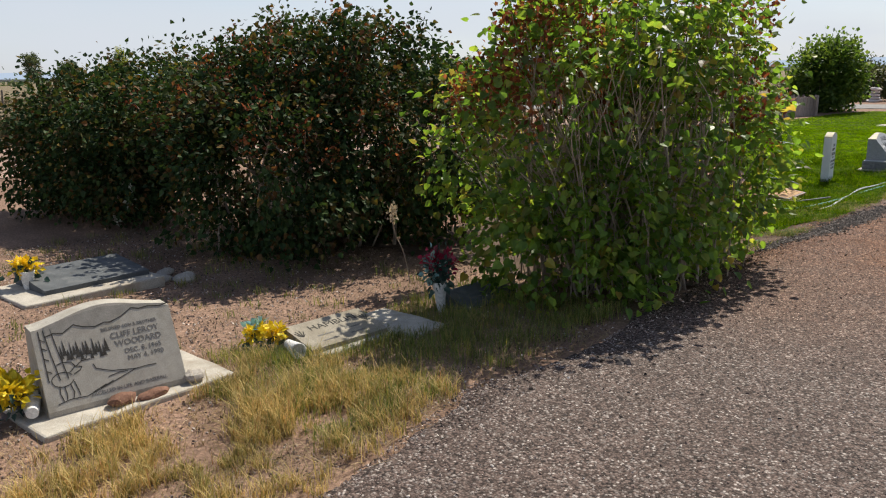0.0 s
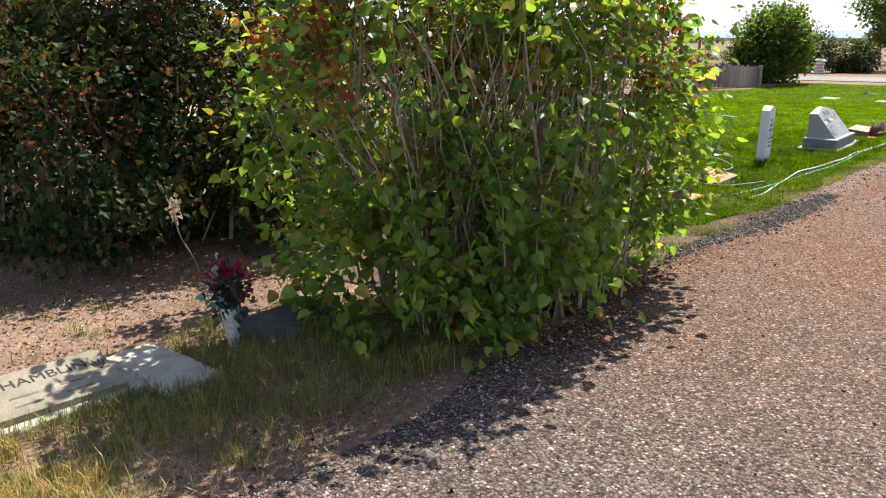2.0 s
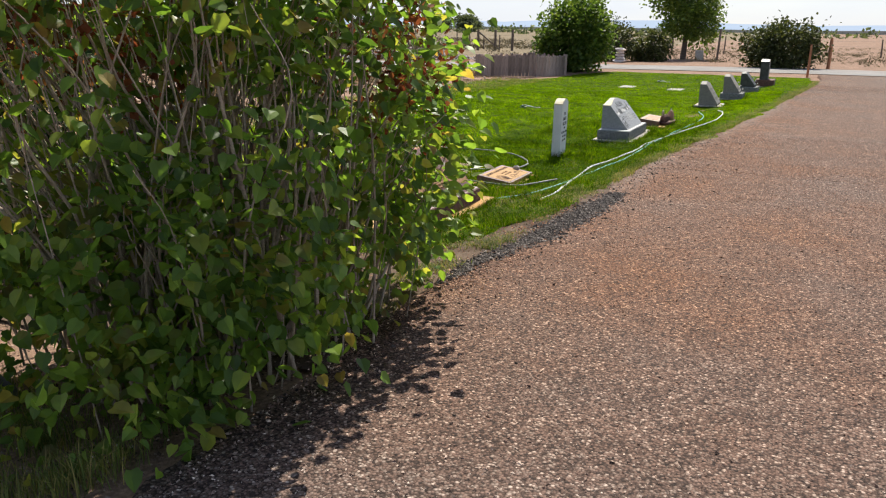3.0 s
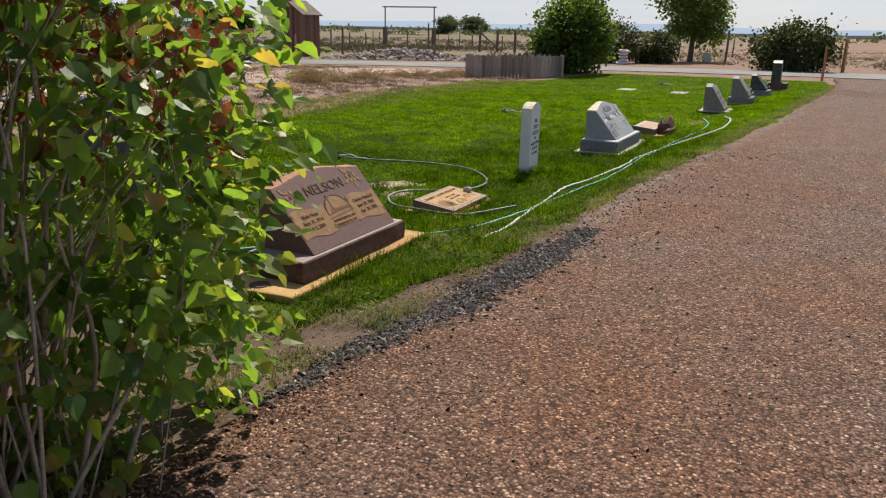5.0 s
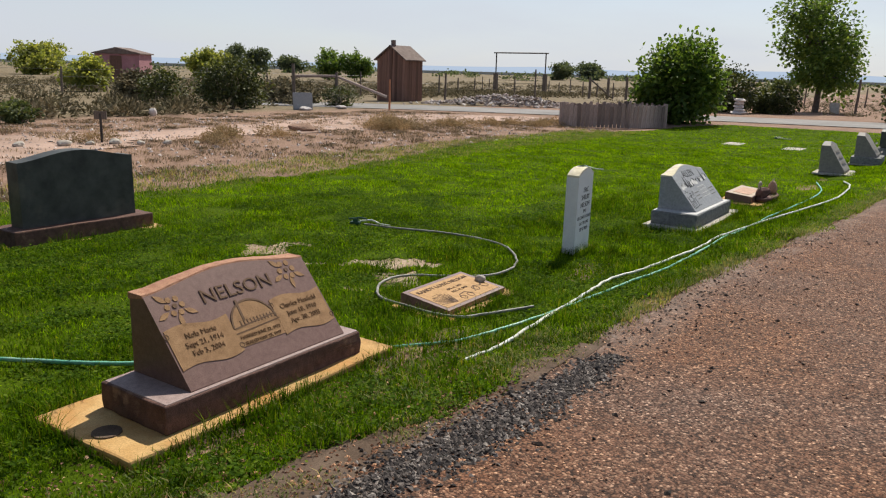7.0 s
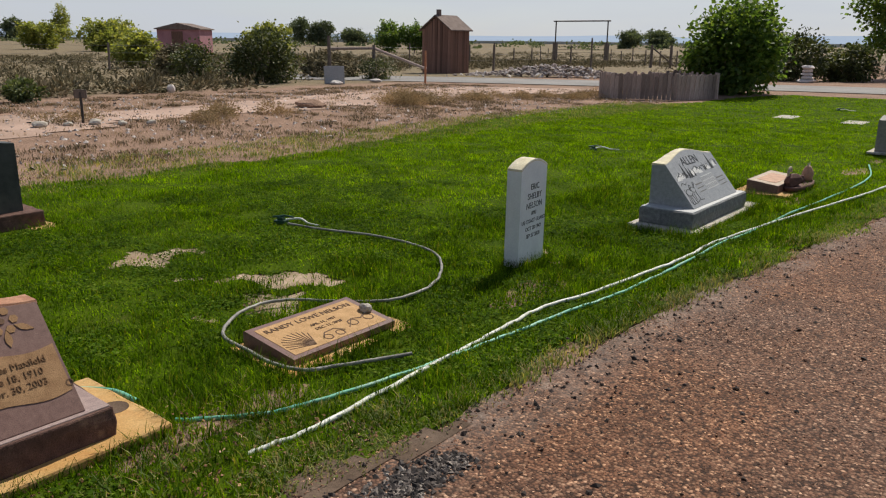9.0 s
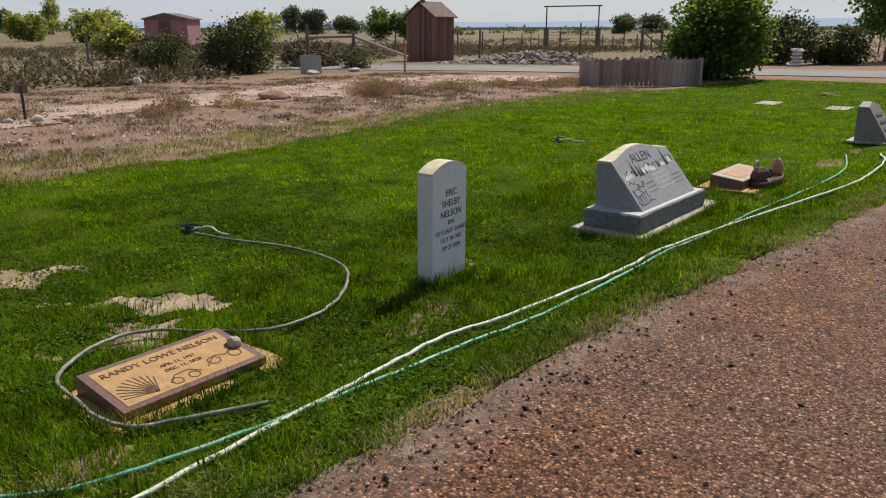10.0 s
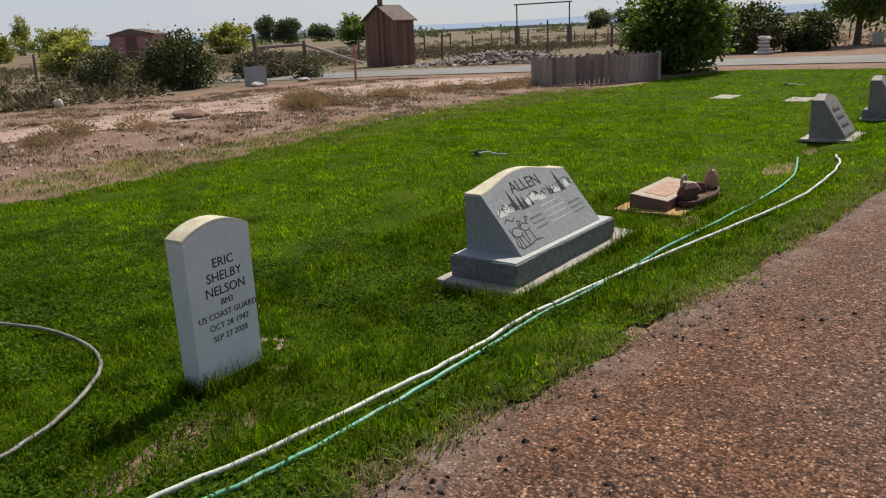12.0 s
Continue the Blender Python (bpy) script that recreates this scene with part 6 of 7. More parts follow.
for k in range(150):
    a, d = rngp.uniform(1.2, 3.15), rngp.uniform(260, 640)
    cx, cy, r = d * math.cos(a), d * math.sin(a), rngp.uniform(1.2, 3.6)
    c = rngp.normal(0, 1, (50, 3)) * np.array([r, r, r * 0.3]) + np.array([cx, cy, r * 0.35 - 1.1])
    far_trees.append(scatter(CARD, CARD_F, c, rngp.normal(0, 1, (50, 3)), rngp.normal(0, 1, (50, 3)), r * 0.5))
v, f = joined(far_trees)
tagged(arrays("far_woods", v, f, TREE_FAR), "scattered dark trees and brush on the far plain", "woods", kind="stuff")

# ---- buildings ----
def planks_along(parent, p0, p1, count, z0, z1, thick, material, top=None, name="board", gap=0.01):
    """Upright boards side by side from p0 to p1, each a piece of its own; top(u) gives a board's height."""
    p0, p1 = Vector((*p0, 0)), Vector((*p1, 0))
    d = (p1 - p0) / count
    ang = math.atan2(d.y, d.x)
    w = d.length / 2 - gap / 2
    ear = 0.05 if name == "plank" else 0.0
    outline = [(-w, 0), (w, 0), (w, 1 - ear), (w * 0.45, 1), (-w * 0.45, 1), (-w, 1 - ear)] if ear else [(-w, 0), (w, 0), (w, 1), (-w, 1)]
    bm = loft([[(px, py, pz) for px, pz in outline] for py in (-thick / 2, thick / 2)])
    me = bpy.data.meshes.new(name)
    bm.to_mesh(me)
    bm.free()
    me.materials.append(material)
    for k in range(count):
        q = p0 + d * (k + 0.5)
        h = (top((k + 0.5) / count) if top else z1) - z0
        ob = new(name, me)
        ob.parent = parent
        ob.matrix_local = Matrix.LocRotScale((q.x, q.y, z0), Euler((random.uniform(-0.01, 0.01), random.uniform(-0.008, 0.008), ang)), (1, 1, h))


out = thing("outhouse", pose(-28.35, 41.73, drop(-28.35, 41.73)), "small weathered reddish plank outhouse with a gabled roof", "outhouse")
W2, D2, HE, HP = 0.98, 0.82, 2.28, 2.98
planks_along(out, (-W2, -D2), (W2, -D2), 11, 0, HE, 0.03, RED_WOOD, lambda u: HE + (HP - HE) * (1 - abs(2 * u - 1)))
planks_along(out, (W2, -D2), (W2, D2), 8, 0, HE, 0.03, RED_WOOD)
planks_along(out, (-W2, D2), (-W2, -D2), 8, 0, HE, 0.03, RED_WOOD)
planks_along(out, (W2, D2), (-W2, D2), 11, 0, HE, 0.03, RED_WOOD, lambda u: HE + (HP - HE) * (1 - abs(2 * u - 1)))
for s in (-1, 1):
    bm = loft([[(s * (W2 + 0.16), y, HE - 0.06), (s * (W2 + 0.16), y, HE + 0.0), (0, y, HP + 0.09), (0, y, HP + 0.02)] for y in (-D2 - 0.14, D2 + 0.14)])
    part("roof", bm, ROOFING, out, "brown sheet roof slope")
boxed("vent", (-0.09, -D2 + 0.1, HP - 0.1, 0.1, -D2 + 0.3, HP + 0.36), ROOFING, out)
shed = thing("shed", pose(-101.02, 72.84, drop(-101.02, 72.84), 0, 0, 35), "small faded pink shed with a low roof", "shed")
shed.scale = (1.9, 1.9, 1.9)
boxed("wall", (-1.6, -1.3, 0, 1.6, 1.3, 1.9), PINK_PAINT, shed)
part("roof", loft([[(-1.75, y, 1.88), (1.75, y, 1.88), (1.75, y, 1.95), (0, y, 2.35), (-1.75, y, 1.95)] for y in (-1.45, 1.45)]), ROOFING, shed)
boxed("door", (-0.5, -1.33, 0.05, 0.35, -1.29, 1.75), RED_WOOD, shed)

enc = thing("plank_enclosure", pose(-10.05, 28.61, drop(-10.05, 28.61)), "low weathered plank fence enclosure with uneven tops", "fence")
corner = [(-1.42, -0.72), (0.42, 0.2), (1.1, 1.5), (-0.6, 2.6)]
for (a, b), cnt in zip(zip(corner, corner[1:] + corner[:1]), (17, 9, 16, 20)):
    planks_along(enc, a, b, cnt, 0.0, 0.95, 0.025, OLD_WOOD, lambda u: 0.7 + 0.04 * math.sin(u * 57) + 0.02 * math.sin(u * 23), "plank", 0.014)
for (x, y) in corner:
    boxed("corner_post", (x - 0.05, y - 0.05, 0, x + 0.05, y + 0.05, 0.74), OLD_WOOD, enc)

# ---- fences and posts ----
def post(x, y, h, r=0.07, lean=0.0, material=POST_WOOD, label="weathered grey wooden fence post", name="fence_post"):
    p = thing(name, pose(x, y, drop(x, y), lean, lean * 0.6, 0), label, "post", "fence posts")
    v, f = tube_arrays(smooth_path([(0, 0, -0.1), (r * 0.2, 0, h * 0.5), (0, r * 0.2, h)], 3), np.array([r, r, r * 0.98, r * 0.95, r * 0.93, r * 0.9, r * 0.75]), 7)
    arrays("pole", v, f, material, p, True)
    return p


random.seed(4)
lines = [[(-115.78, -32.64), (-87.07, -10.15), (-70.78, 7.02), (-67.3, 15.54), (-51.74, 21.52), (-43.32, 30.25), (-40.3, 42.82), (-37.29, 48.84), (-44.31, 75.42), (-50.56, 90.3)], [(-45.9, 95.73), (-29.29, 75.94), (-17.82, 78.49), (-4.17, 82.33), (13.14, 86.03)]]
for line in lines:
    stations = []
    for (x0, y0), (x1, y1) in zip(line, line[1:]):
        k = max(1, round(math.hypot(x1 - x0, y1 - y0) / 5))
        stations += [(x0 + (x1 - x0) * i / k, y0 + (y1 - y0) * i / k) for i in range(k)]
    stations.append(line[-1])
    for x, y in stations:
        post(x, y, random.uniform(1.4, 1.85), random.uniform(0.05, 0.08), random.uniform(-5, 5))
    wire = thing("wire_fence", pose(0, 0, 0), "sagging strands of barbed wire between old posts", "fence")
    for z in (0.35, 0.7, 1.05):
        tube("wire", [(x, y, drop(x, y) + z * 1.3 + random.uniform(-0.03, 0.03)) for x, y in stations], 0.006, WIRE, wire, 4, 1)
for x, y, h, ln in ((-27.29, 44.81, 1.66, -9), (-28.31, 58.3, 2.21, -6), (-32.34, 62.39, 1.72, 3), (-19.15, 58.63, 1.62, 2)):
    post(x, y, h, 0.07, ln)
for x, y, h in ((-29.9, 71.87, 1.88), (-28.38, 72.42, 1.87), (-26.87, 73, 1.95)):
    post(x, y, h, 0.13, 0, POST_WOOD, "thick dark corner post of the pasture fence")
rail = thing("brace_rail", pose(0, 0, 0), "slanting timber brace between corner posts", "rail")
tube("pole", [(-29.9, 71.87, drop(-29.9, 71.87) + 1.73), (-28.08, 72.58, drop(-28.08, 72.58) + 0.15)], 0.07, POST_WOOD, rail, 7, 1)
# tall ranch gateway
gate = thing("gateway", pose(-50.56, 90.3, drop(-50.56, 90.3)), "tall thin steel gateway frame over a pipe gate", "gate")
dx, dy = 4.75, 4.0
tube("upright", [(0, 0, 0), (0, 0, 4.75)], 0.08, STEEL, gate, 7, 1)
tube("upright", [(dx, dy, 0), (dx, dy, 4.85)], 0.08, STEEL, gate, 7, 1)
tube("crossbar", [(-0.25, -0.2, 4.75), (dx + 0.25, dy + 0.2, 4.87)], 0.08, STEEL, gate, 7, 1)
boxed("gatepost", (-0.22, -0.22, -0.1, 0.22, 0.22, 2.3), POST_WOOD, gate)
boxed("gatepost", (dx - 0.22, dy - 0.22, -0.1, dx + 0.22, dy + 0.22, 2.3), POST_WOOD, gate)
for z in (0.35, 0.75, 1.15, 1.5, 1.85):
    tube("gate_rail", [(0.15, 0.12, z), (dx - 0.15, dy - 0.12, z)], 0.025, STEEL, gate, 6, 1)
gate = thing("gate", pose(-41.1, 8.8, drop(-41.1, 8.8)), "grey galvanised pipe gate in the pasture fence", "gate")
for z in (0.3, 0.55, 0.8, 1.05, 1.3):
    tube("gate_rail", [(-1.2, -2.2, z), (1.2, 2.2, z)], 0.03, WIRE, gate, 6, 1)
for s in (-1, 1):
    tube("gate_stile", [(s * 1.2, s * 2.2, 0.1), (s * 1.2, s * 2.2, 1.35)], 0.035, WIRE, gate, 6, 1)
# broken rail fence with a pale board
post(-24.95, 29.9, 1.74, 0.08, 3)
post(-24.1, 31.6, 1.4, 0.08, -2)
rail = thing("fallen_rail", pose(0, 0, 0), "pale peeled fence rails, one end fallen", "rail")
tube("rail", [(-24.95, 29.9, drop(-24.95, 29.9) + 1.22), (-24.1, 31.6, drop(-24.1, 31.6) + 1.26)], 0.06, OLD_WOOD, rail, 7, 1)
tube("rail", [(-24.17, 31.61, drop(-24.17, 31.61) + 1.28), (-22.95, 33.7, drop(-22.95, 33.7) + 0.41)], 0.06, OLD_WOOD, rail, 7, 1)
slab = thing("leaning_slab", pose(-21.61, 27.02, drop(-21.61, 27.02), 0, -10, -35), "pale weathered slab headstone leaning in the scrub", "headstone")
boxed("slab", (-0.06, -0.36, -0.02, 0.06, 0.36, 0.62), GREY_STONE, slab, "", 0.015)
stone_at("rock", -21.19, 26.72, drop(-21.19, 26.72), (0.24, 0.2, 0.13), 31, RUBBLE, "pale broken stones at a slab's foot")
stone_at("rock", -21.62, 29.14, drop(-21.62, 29.14), (0.3, 0.2, 0.12), 32, RUBBLE, "flat pale rock on dirt")
stone_at("rock", -20.3, 19.65, drop(-20.3, 19.65), (0.09, 0.12, 0.2), 33, RUBBLE, "pale upright rock in scrub")
for k, (x, y, r) in enumerate(((-13.4, 13.0, 0.28), (-13.3, 13.4, 0.2), (-13.2, 13.8, 0.26), (-12.9, 14.1, 0.18), (-12.7, 14.5, 0.2), (-13.7, 12.4, 0.25), (-14.0, 11.8, 0.22), (-12.4, 14.9, 0.14))):
    stone_at("rock", x, y, -0.02, (r * 0.34, r * 0.42, r * 0.34), 40 + k, ROCK, "pale rounded rock in a row on dirt")
post(-19.81, 29.92, 1.18, 0.042, 0, ORANGE_POST, "faded orange marker post", "marker_post")
post(-0.96, 33.52, 1.14, 0.042, 0, ORANGE_POST, "faded orange-brown marker post by the drive", "marker_post")
post(-0.2, 43.87, 1.42, 0.08, 0, ORANGE_POST, "red-brown post beside the lane", "marker_post")
post(-6.27, 53.33, 1.91, 0.07, 4)
post(-3.68, 58, 2.23, 0.07, 0)
sign = thing("sign_post", pose(-13.5, 13.75, drop(-13.5, 13.75), 0, 0, -55), "small blank sign plate on a dark post", "sign")
tube("pole", [(0, 0, 0), (0, 0, 0.5)], 0.024, STEEL, sign, 6, 1)
boxed("plate", (-0.012, -0.11, 0.4, 0.012, 0.11, 0.54), POST_WOOD, sign)
mon = thing("stone_monument", pose(-10.4, 45.3, drop(-10.4, 45.3)), "small cobble monument with a wider cap", "monument")
for k, (z, r) in enumerate(((0, 0.4), (0.14, 0.28), (0.3, 0.24), (0.46, 0.24), (0.6, 0.3))):
    ob = part("course", rock_bm((r, r, 0.15), 60 + k), RUBBLE, mon)
    ob.location.z = z
board = thing("leaning_stone", pose(-7.5, 54.9, drop(-7.5, 54.9), 0, -14, -70), "pale small headstone beneath a tree", "headstone")
boxed("slab", (-0.05, -0.25, 0, 0.05, 0.25, 0.62), CONCRETE, board, "", 0.02)

# ---- loose ground cover ----
def rubble_heap(name, centre, length, width, height, count, turn, material, label):
    u = rng.normal(0, 0.4, (count, 2))
    h = height * np.exp(-(u ** 2).sum(1) * 2.2) * rng.uniform(0.3, 1, count) + drop(*centre)
    ca, sa = math.cos(turn), math.sin(turn)
    x, y = u[:, 0] * length, u[:, 1] * width
    at = np.column_stack([centre[0] + x * ca - y * sa, centre[1] + x * sa + y * ca, h])
    return pebbles(name, at, 0.16, material, label)


OCTA = np.array([(1, 0, -0.2), (0, 1, -0.2), (-1, 0, -0.2), (0, -1, -0.2), (0.15, 0.1, 0.7)], dtype=float)
OCTA_F = np.array([(0, 1, 4), (1, 2, 4), (2, 3, 4), (3, 0, 4)])


def pebbles(name, at, size, material, label):
    n = len(at)
    s = size * rng.uniform(0.4, 1.25, n)
    jag = OCTA[None] * rng.uniform(0.55, 1.2, (n, 5, 1))
    a = rng.uniform(0, 2 * np.pi, n)
    t = rng.normal(0, 0.35, (n, 2))
    x, y, z = jag[..., 0], jag[..., 1] * 0.75, jag[..., 2] * 0.6
    z = z + x * t[:, :1] + y * t[:, 1:]
    v = np.stack([x * np.cos(a)[:, None] - y * np.sin(a)[:, None], x * np.sin(a)[:, None] + y * np.cos(a)[:, None], z], -1) * s[:, None, None] + at[:, None]
    f = OCTA_F[None] + (np.arange(n) * 5)[:, None, None]
    return tagged(arrays(name, v.reshape(-1, 3), f.reshape(-1, 3), material), label, "stones", kind="stuff")


rubble_heap("rubble_heap", (-20.87, 40.74), 4.6, 1.5, 0.6, 1000, 0.45, RUBBLE, "long heap of broken pale stones and concrete")
n = 165000
y = np.where(rng.uniform(0, 1, n) < 0.78, rng.uniform(-1.0, 14.5, n), 11 + rng.uniform(0, 1, n) ** 1.7 * 16)
x = edge_x(y) + 0.02 + rng.uniform(0, 1, n) ** 1.3 * 3.6
ok = ~on_silt(x, y) | (rng.uniform(0, 1, n) < 0.3)
x, y = x[ok], y[ok]
pebbles("gravel", np.column_stack([x, y, np.full(len(x), 0.003)]), 0.0085, PEBBLE, "loose crushed pinkish gravel")
n = 48000
y = rng.uniform(0.5, 9.5, n)
x = -9.0 + rng.uniform(0, 1, n) * 6.4
ok = ~on_lawn(x, y)
pebbles("grit", np.column_stack([x, y, ground_z(x, y) - 0.006])[ok], 0.011, PEBBLE, "loose chips and grit on bare soil")
n = 7000
y = 6.2 + 3.2 * rng.beta(1.8, 1.3, n)
half = np.interp(y, [6.2, 6.9, 7.8, 8.6, 9.4], [0.03, 0.06, 0.095, 0.095, 0.04])
x = np.interp(y, [6.2, 6.8, 7.1, 7.4, 7.9, 8.4, 9.1, 9.5], [-2.62, -2.58, -2.5, -2.45, -2.39, -2.31, -2.25, -2.2]) + half * rng.normal(0, 0.75, n) + 0.05 * np.array([noise.noise(Vector((0.5, t * 3, 2))) for t in y])
pebbles("dark_gravel", np.column_stack([x, y, np.maximum(ground_z(x, y) * 0.5, np.where(x > edge_x(y), 0.004, -0.05))]), 0.019, CLOD, "dark broken asphalt crumbs along the verge")
n = 5200
y = rng.uniform(4.9, 9.4, n)
x = edge_x(y) - rng.uniform(0, 1, n) ** 1.4 * 1.1
pebbles("verge_grit", np.column_stack([x, y, ground_z(x, y) + 0.006]), 0.012, PEBBLE, "loose chips on damp soil beside the lawn")
n = 5000
y = rng.uniform(-0.5, 12.0, n)
x = edge_x(y) + 0.02 + rng.uniform(0, 1, n) * 3.2
pebbles("coarse_gravel", np.column_stack([x, y, np.full(n, 0.004)]), 0.0135, PEBBLE, "larger pale and dark gravel stones")
n = 380
y = rng.uniform(2.5, 14.0, n)
x = edge_x(y) + np.abs(rng.normal(0, 0.32, n))
pebbles("dark_clods", np.column_stack([x, y, np.full(n, 0.006)]), 0.017, CRUMB, "dark clods scattered on gravel")
pebbles("dark_clods", np.column_stack([rng.normal(-2.2, 0.13, 190), rng.normal(10.2, 0.8, 190), np.full(190, 0.008)]), 0.012, CRUMB, "dark clods scattered on silt and gravel")
pebbles("dark_clods", np.column_stack([rng.normal(-1.95, 0.32, 34), rng.normal(10.2, 1.2, 34), np.full(34, 0.008)]), 0.02, CRUMB, "larger dark clods scattered on the drive")
pebbles("dark_clods", np.column_stack([rng.normal(-2.27, 0.04, 9), rng.normal(3.15, 0.05, 9), np.full(9, 0.012)]), 0.04, CLOD, "dark crumbled clod on the gravel")
ob = part("dirt_mound", rock_bm((0.3, 0.36, 0.13), 80, 0.9, 3), SOIL)
ob.location = (-13.5, 18.7, drop(-13.5, 18.7) - 0.03)
tagged(ob, "low mound of bare reddish dirt", "mound", kind="structure")
n = 2600
a = rng.uniform(0, 1, (n, 2))
x, y = -19 + 9.5 * a[:, 0], 8 + 22 * a[:, 1]
pebbles("field_stones", np.column_stack([x, y, ground_z(x, y)]), 0.05, RUBBLE, "scattered clods and stones on bare dirt")

# lawn blades, denser near the drive
def lawn_points(n, x0, x1, y0, y1, power=1.0):
    x = x1 - (x1 - x0) * rng.uniform(0, 1, n) ** power
    y = y0 + (y1 - y0) * rng.uniform(0, 1, n) ** power
    ok = on_lawn(x, y, 0.25)
    x, y = x[ok], y[ok]
    thin = bare(x, y)
    keep = ~thin | (rng.uniform(0, 1, len(x)) < 0.25)
    for x0p, y0p, x1p, y1p in ((-3.96, 7.38, -3.32, 8.95), (-3.51, 13.25, -2.91, 14.81), (-3.83, 9.6, -3.37, 10.42), (-3.39, 15.43, -2.83, 16.49), (-7.6, 8.87, -7.02, 10.3), (-3.6, 11.6, -3.48, 12.0)):
        keep &= ~((x > x0p) & (x < x1p) & (y > y0p) & (y < y1p))
    return np.column_stack([x[keep], y[keep]])


tagged(blades("lawn_grass", lawn_points(270000, -8.6, -1.4, 6.6, 24, 1.5), 0.034, 0.0045, GRASS, 1.3, 0.8), "short mown green grass", "grass", kind="stuff")
tagged(blades("lawn_grass", lawn_points(60000, -9.6, -3.6, 6.4, 22), 0.034, 0.008, GRASS, 1.6, 0.8), "short mown green grass", "grass", kind="stuff")
tagged(blades("lawn_grass", lawn_points(110000, -10, -0.6, 11, 32.5), 0.03, 0.012, GRASS, 0.9, 0.8), "short mown green grass", "grass", kind="stuff")


# deeper green blades; the near lawn's dimmer light is partly put into their colour
pts = lawn_points(55000, -7.6, -2.3, 6.6, 12.6)
tagged(blades("lawn_grass", pts, 0.042, 0.0042, GRASS_DEEP, 1.1, 0.8), "deeper green grass on the near lawn, dimmer light partly painted in", "grass", kind="stuff")


def tufts(centres, per, spread):
    n = len(centres) * per
    return np.repeat(centres, per, 0) + rng.normal(0, spread, (n, 2))


pts = lawn_points(2600, -4.6, -2.1, 6.8, 16)
tagged(blades("grass_tufts", tufts(pts, 16, 0.03), 0.065, 0.0045, GRASS_DEEP, 0.9, 0.8), "longer green grass tufts round stones and edges", "grass", kind="stuff")
# grass grown up round the slabs and stones
ring_pts = []
for x0, y0, x1, y1, m in ((-3.97, 7.37, -3.31, 8.96, 1500), (-3.53, 13.24, -2.93, 14.86, 2000), (-3.85, 9.58, -3.34, 10.44, 900), (-3.40, 15.46, -2.85, 16.4, 800), (-3.64, 11.61, -3.47, 11.98, 700), (-7.62, 8.85, -7.02, 10.3, 700), (-2.96, 19.5, -2.36, 20.3, 500), (-2.7, 21.6, -2.12, 22.4, 400)):
    u = rng.uniform(0, 2 * (x1 - x0 + y1 - y0), m)
    a, b = x1 - x0, y1 - y0
    px = np.select([u < a, u < a + b, u < 2 * a + b], [x0 + u, x1 + 0 * u, x1 - (u - a - b)], x0)
    py = np.select([u < a, u < a + b, u < 2 * a + b], [y0 + 0 * u, y0 + u - a, y1 + 0 * u], y1 - (u - 2 * a - b))
    grow = 0.02 * np.array([noise.noise(Vector((k * 5, q * 5, 3))) for k, q in zip(px, py)]) + np.abs(rng.normal(0, 0.02, m))
    cx, cy = (x0 + x1) / 2, (y0 + y1) / 2
    px, py = px + np.sign(px - cx) * np.where(np.abs(px - cx) > a / 2 - 1e-6, grow, 0), py + np.sign(py - cy) * np.where(np.abs(py - cy) > b / 2 - 1e-6, grow, 0)
    ring_pts.append(np.column_stack([px, py]))
tagged(blades("edging_grass", np.vstack(ring_pts), 0.085, 0.0045, GRASS_DEEP, 0.9, 0.9), "longer green grass round slabs and stones", "grass", kind="stuff")
# weeds between the lawn and the gravel
y = rng.uniform(5.2, 9.8, 900)
x = edge_x(y) - np.abs(rng.normal(0, 0.42, 900)) - 0.05
keepers = np.array([noise.noise(Vector((p * 2.4, q * 2.4, 5.1))) > -0.08 for p, q in zip(x, y)])
x, y = x[keepers], y[keepers]
tagged(blades("verge_weeds", tufts(np.column_stack([x, y]), 14, 0.035), 0.04, 0.006, GREENISH, 1.2, 0.8), "low weeds along the verge", "weeds", kind="stuff")
y = rng.uniform(9.0, 30, 2200)
x = edge_x(y) - np.abs(rng.normal(0, 0.1, 2200)) + 0.01
tagged(blades("verge_grass", tufts(np.column_stack([x, y]), 10, 0.03), 0.04, 0.006, GREENISH, 1.0, 0.8), "short yellowish grass along the gravel edge", "grass", kind="stuff")


# broad-leaved weeds in the lawn
pts = lawn_points(11000, -7.4, -2.5, 6.8, 14.0)
pts = pts[np.array([noise.noise(Vector((p * 0.7, q * 0.7, 11))) + 0.5 * noise.noise(Vector((p * 3, q * 3, 4))) > -0.1 for p, q in pts])]
pts = tufts(pts, 12, 0.04)
v, f = scatter(CARD, CARD_F, np.column_stack([pts, ground_z(pts[:, 0], pts[:, 1]) + rng.uniform(0.006, 0.03, len(pts))]), rng.normal(0, 1, (len(pts), 3)) * np.array([1, 1, 0.35]), np.tile([0, 0, 1.0], (len(pts), 1)) + rng.normal(0, 0.3, (len(pts), 3)), 0.02 * rng.uniform(0.5, 1.3, len(pts)))
tagged(arrays("lawn_weeds", v, f, WEED_LEAF), "low broad-leaved weeds in the lawn", "weeds", kind="stuff")


def clear_of_pads(p):
    ok = np.ones(len(p), bool)
    for x0, y0, x1, y1 in ((-4.66, 0.78, -3.9, 1.9), (-4.26, 2.38, -3.86, 3.03), (-4.25, 3.07, -3.73, 3.34), (-7.16, 1.62, -6.36, 2.76), (-4.05, 3.77, -3.77, 4.36)):
        ok &= ~((p[:, 0] > x0) & (p[:, 0] < x1) & (p[:, 1] > y0) & (p[:, 1] < y1))
    return p[ok]


y = -1.5 + 4.0 * rng.uniform(0, 1, 1500)
x = edge_x(y) - 0.02 - np.abs(rng.uniform(0, 1, 1500)) ** 0.9 * 1.45
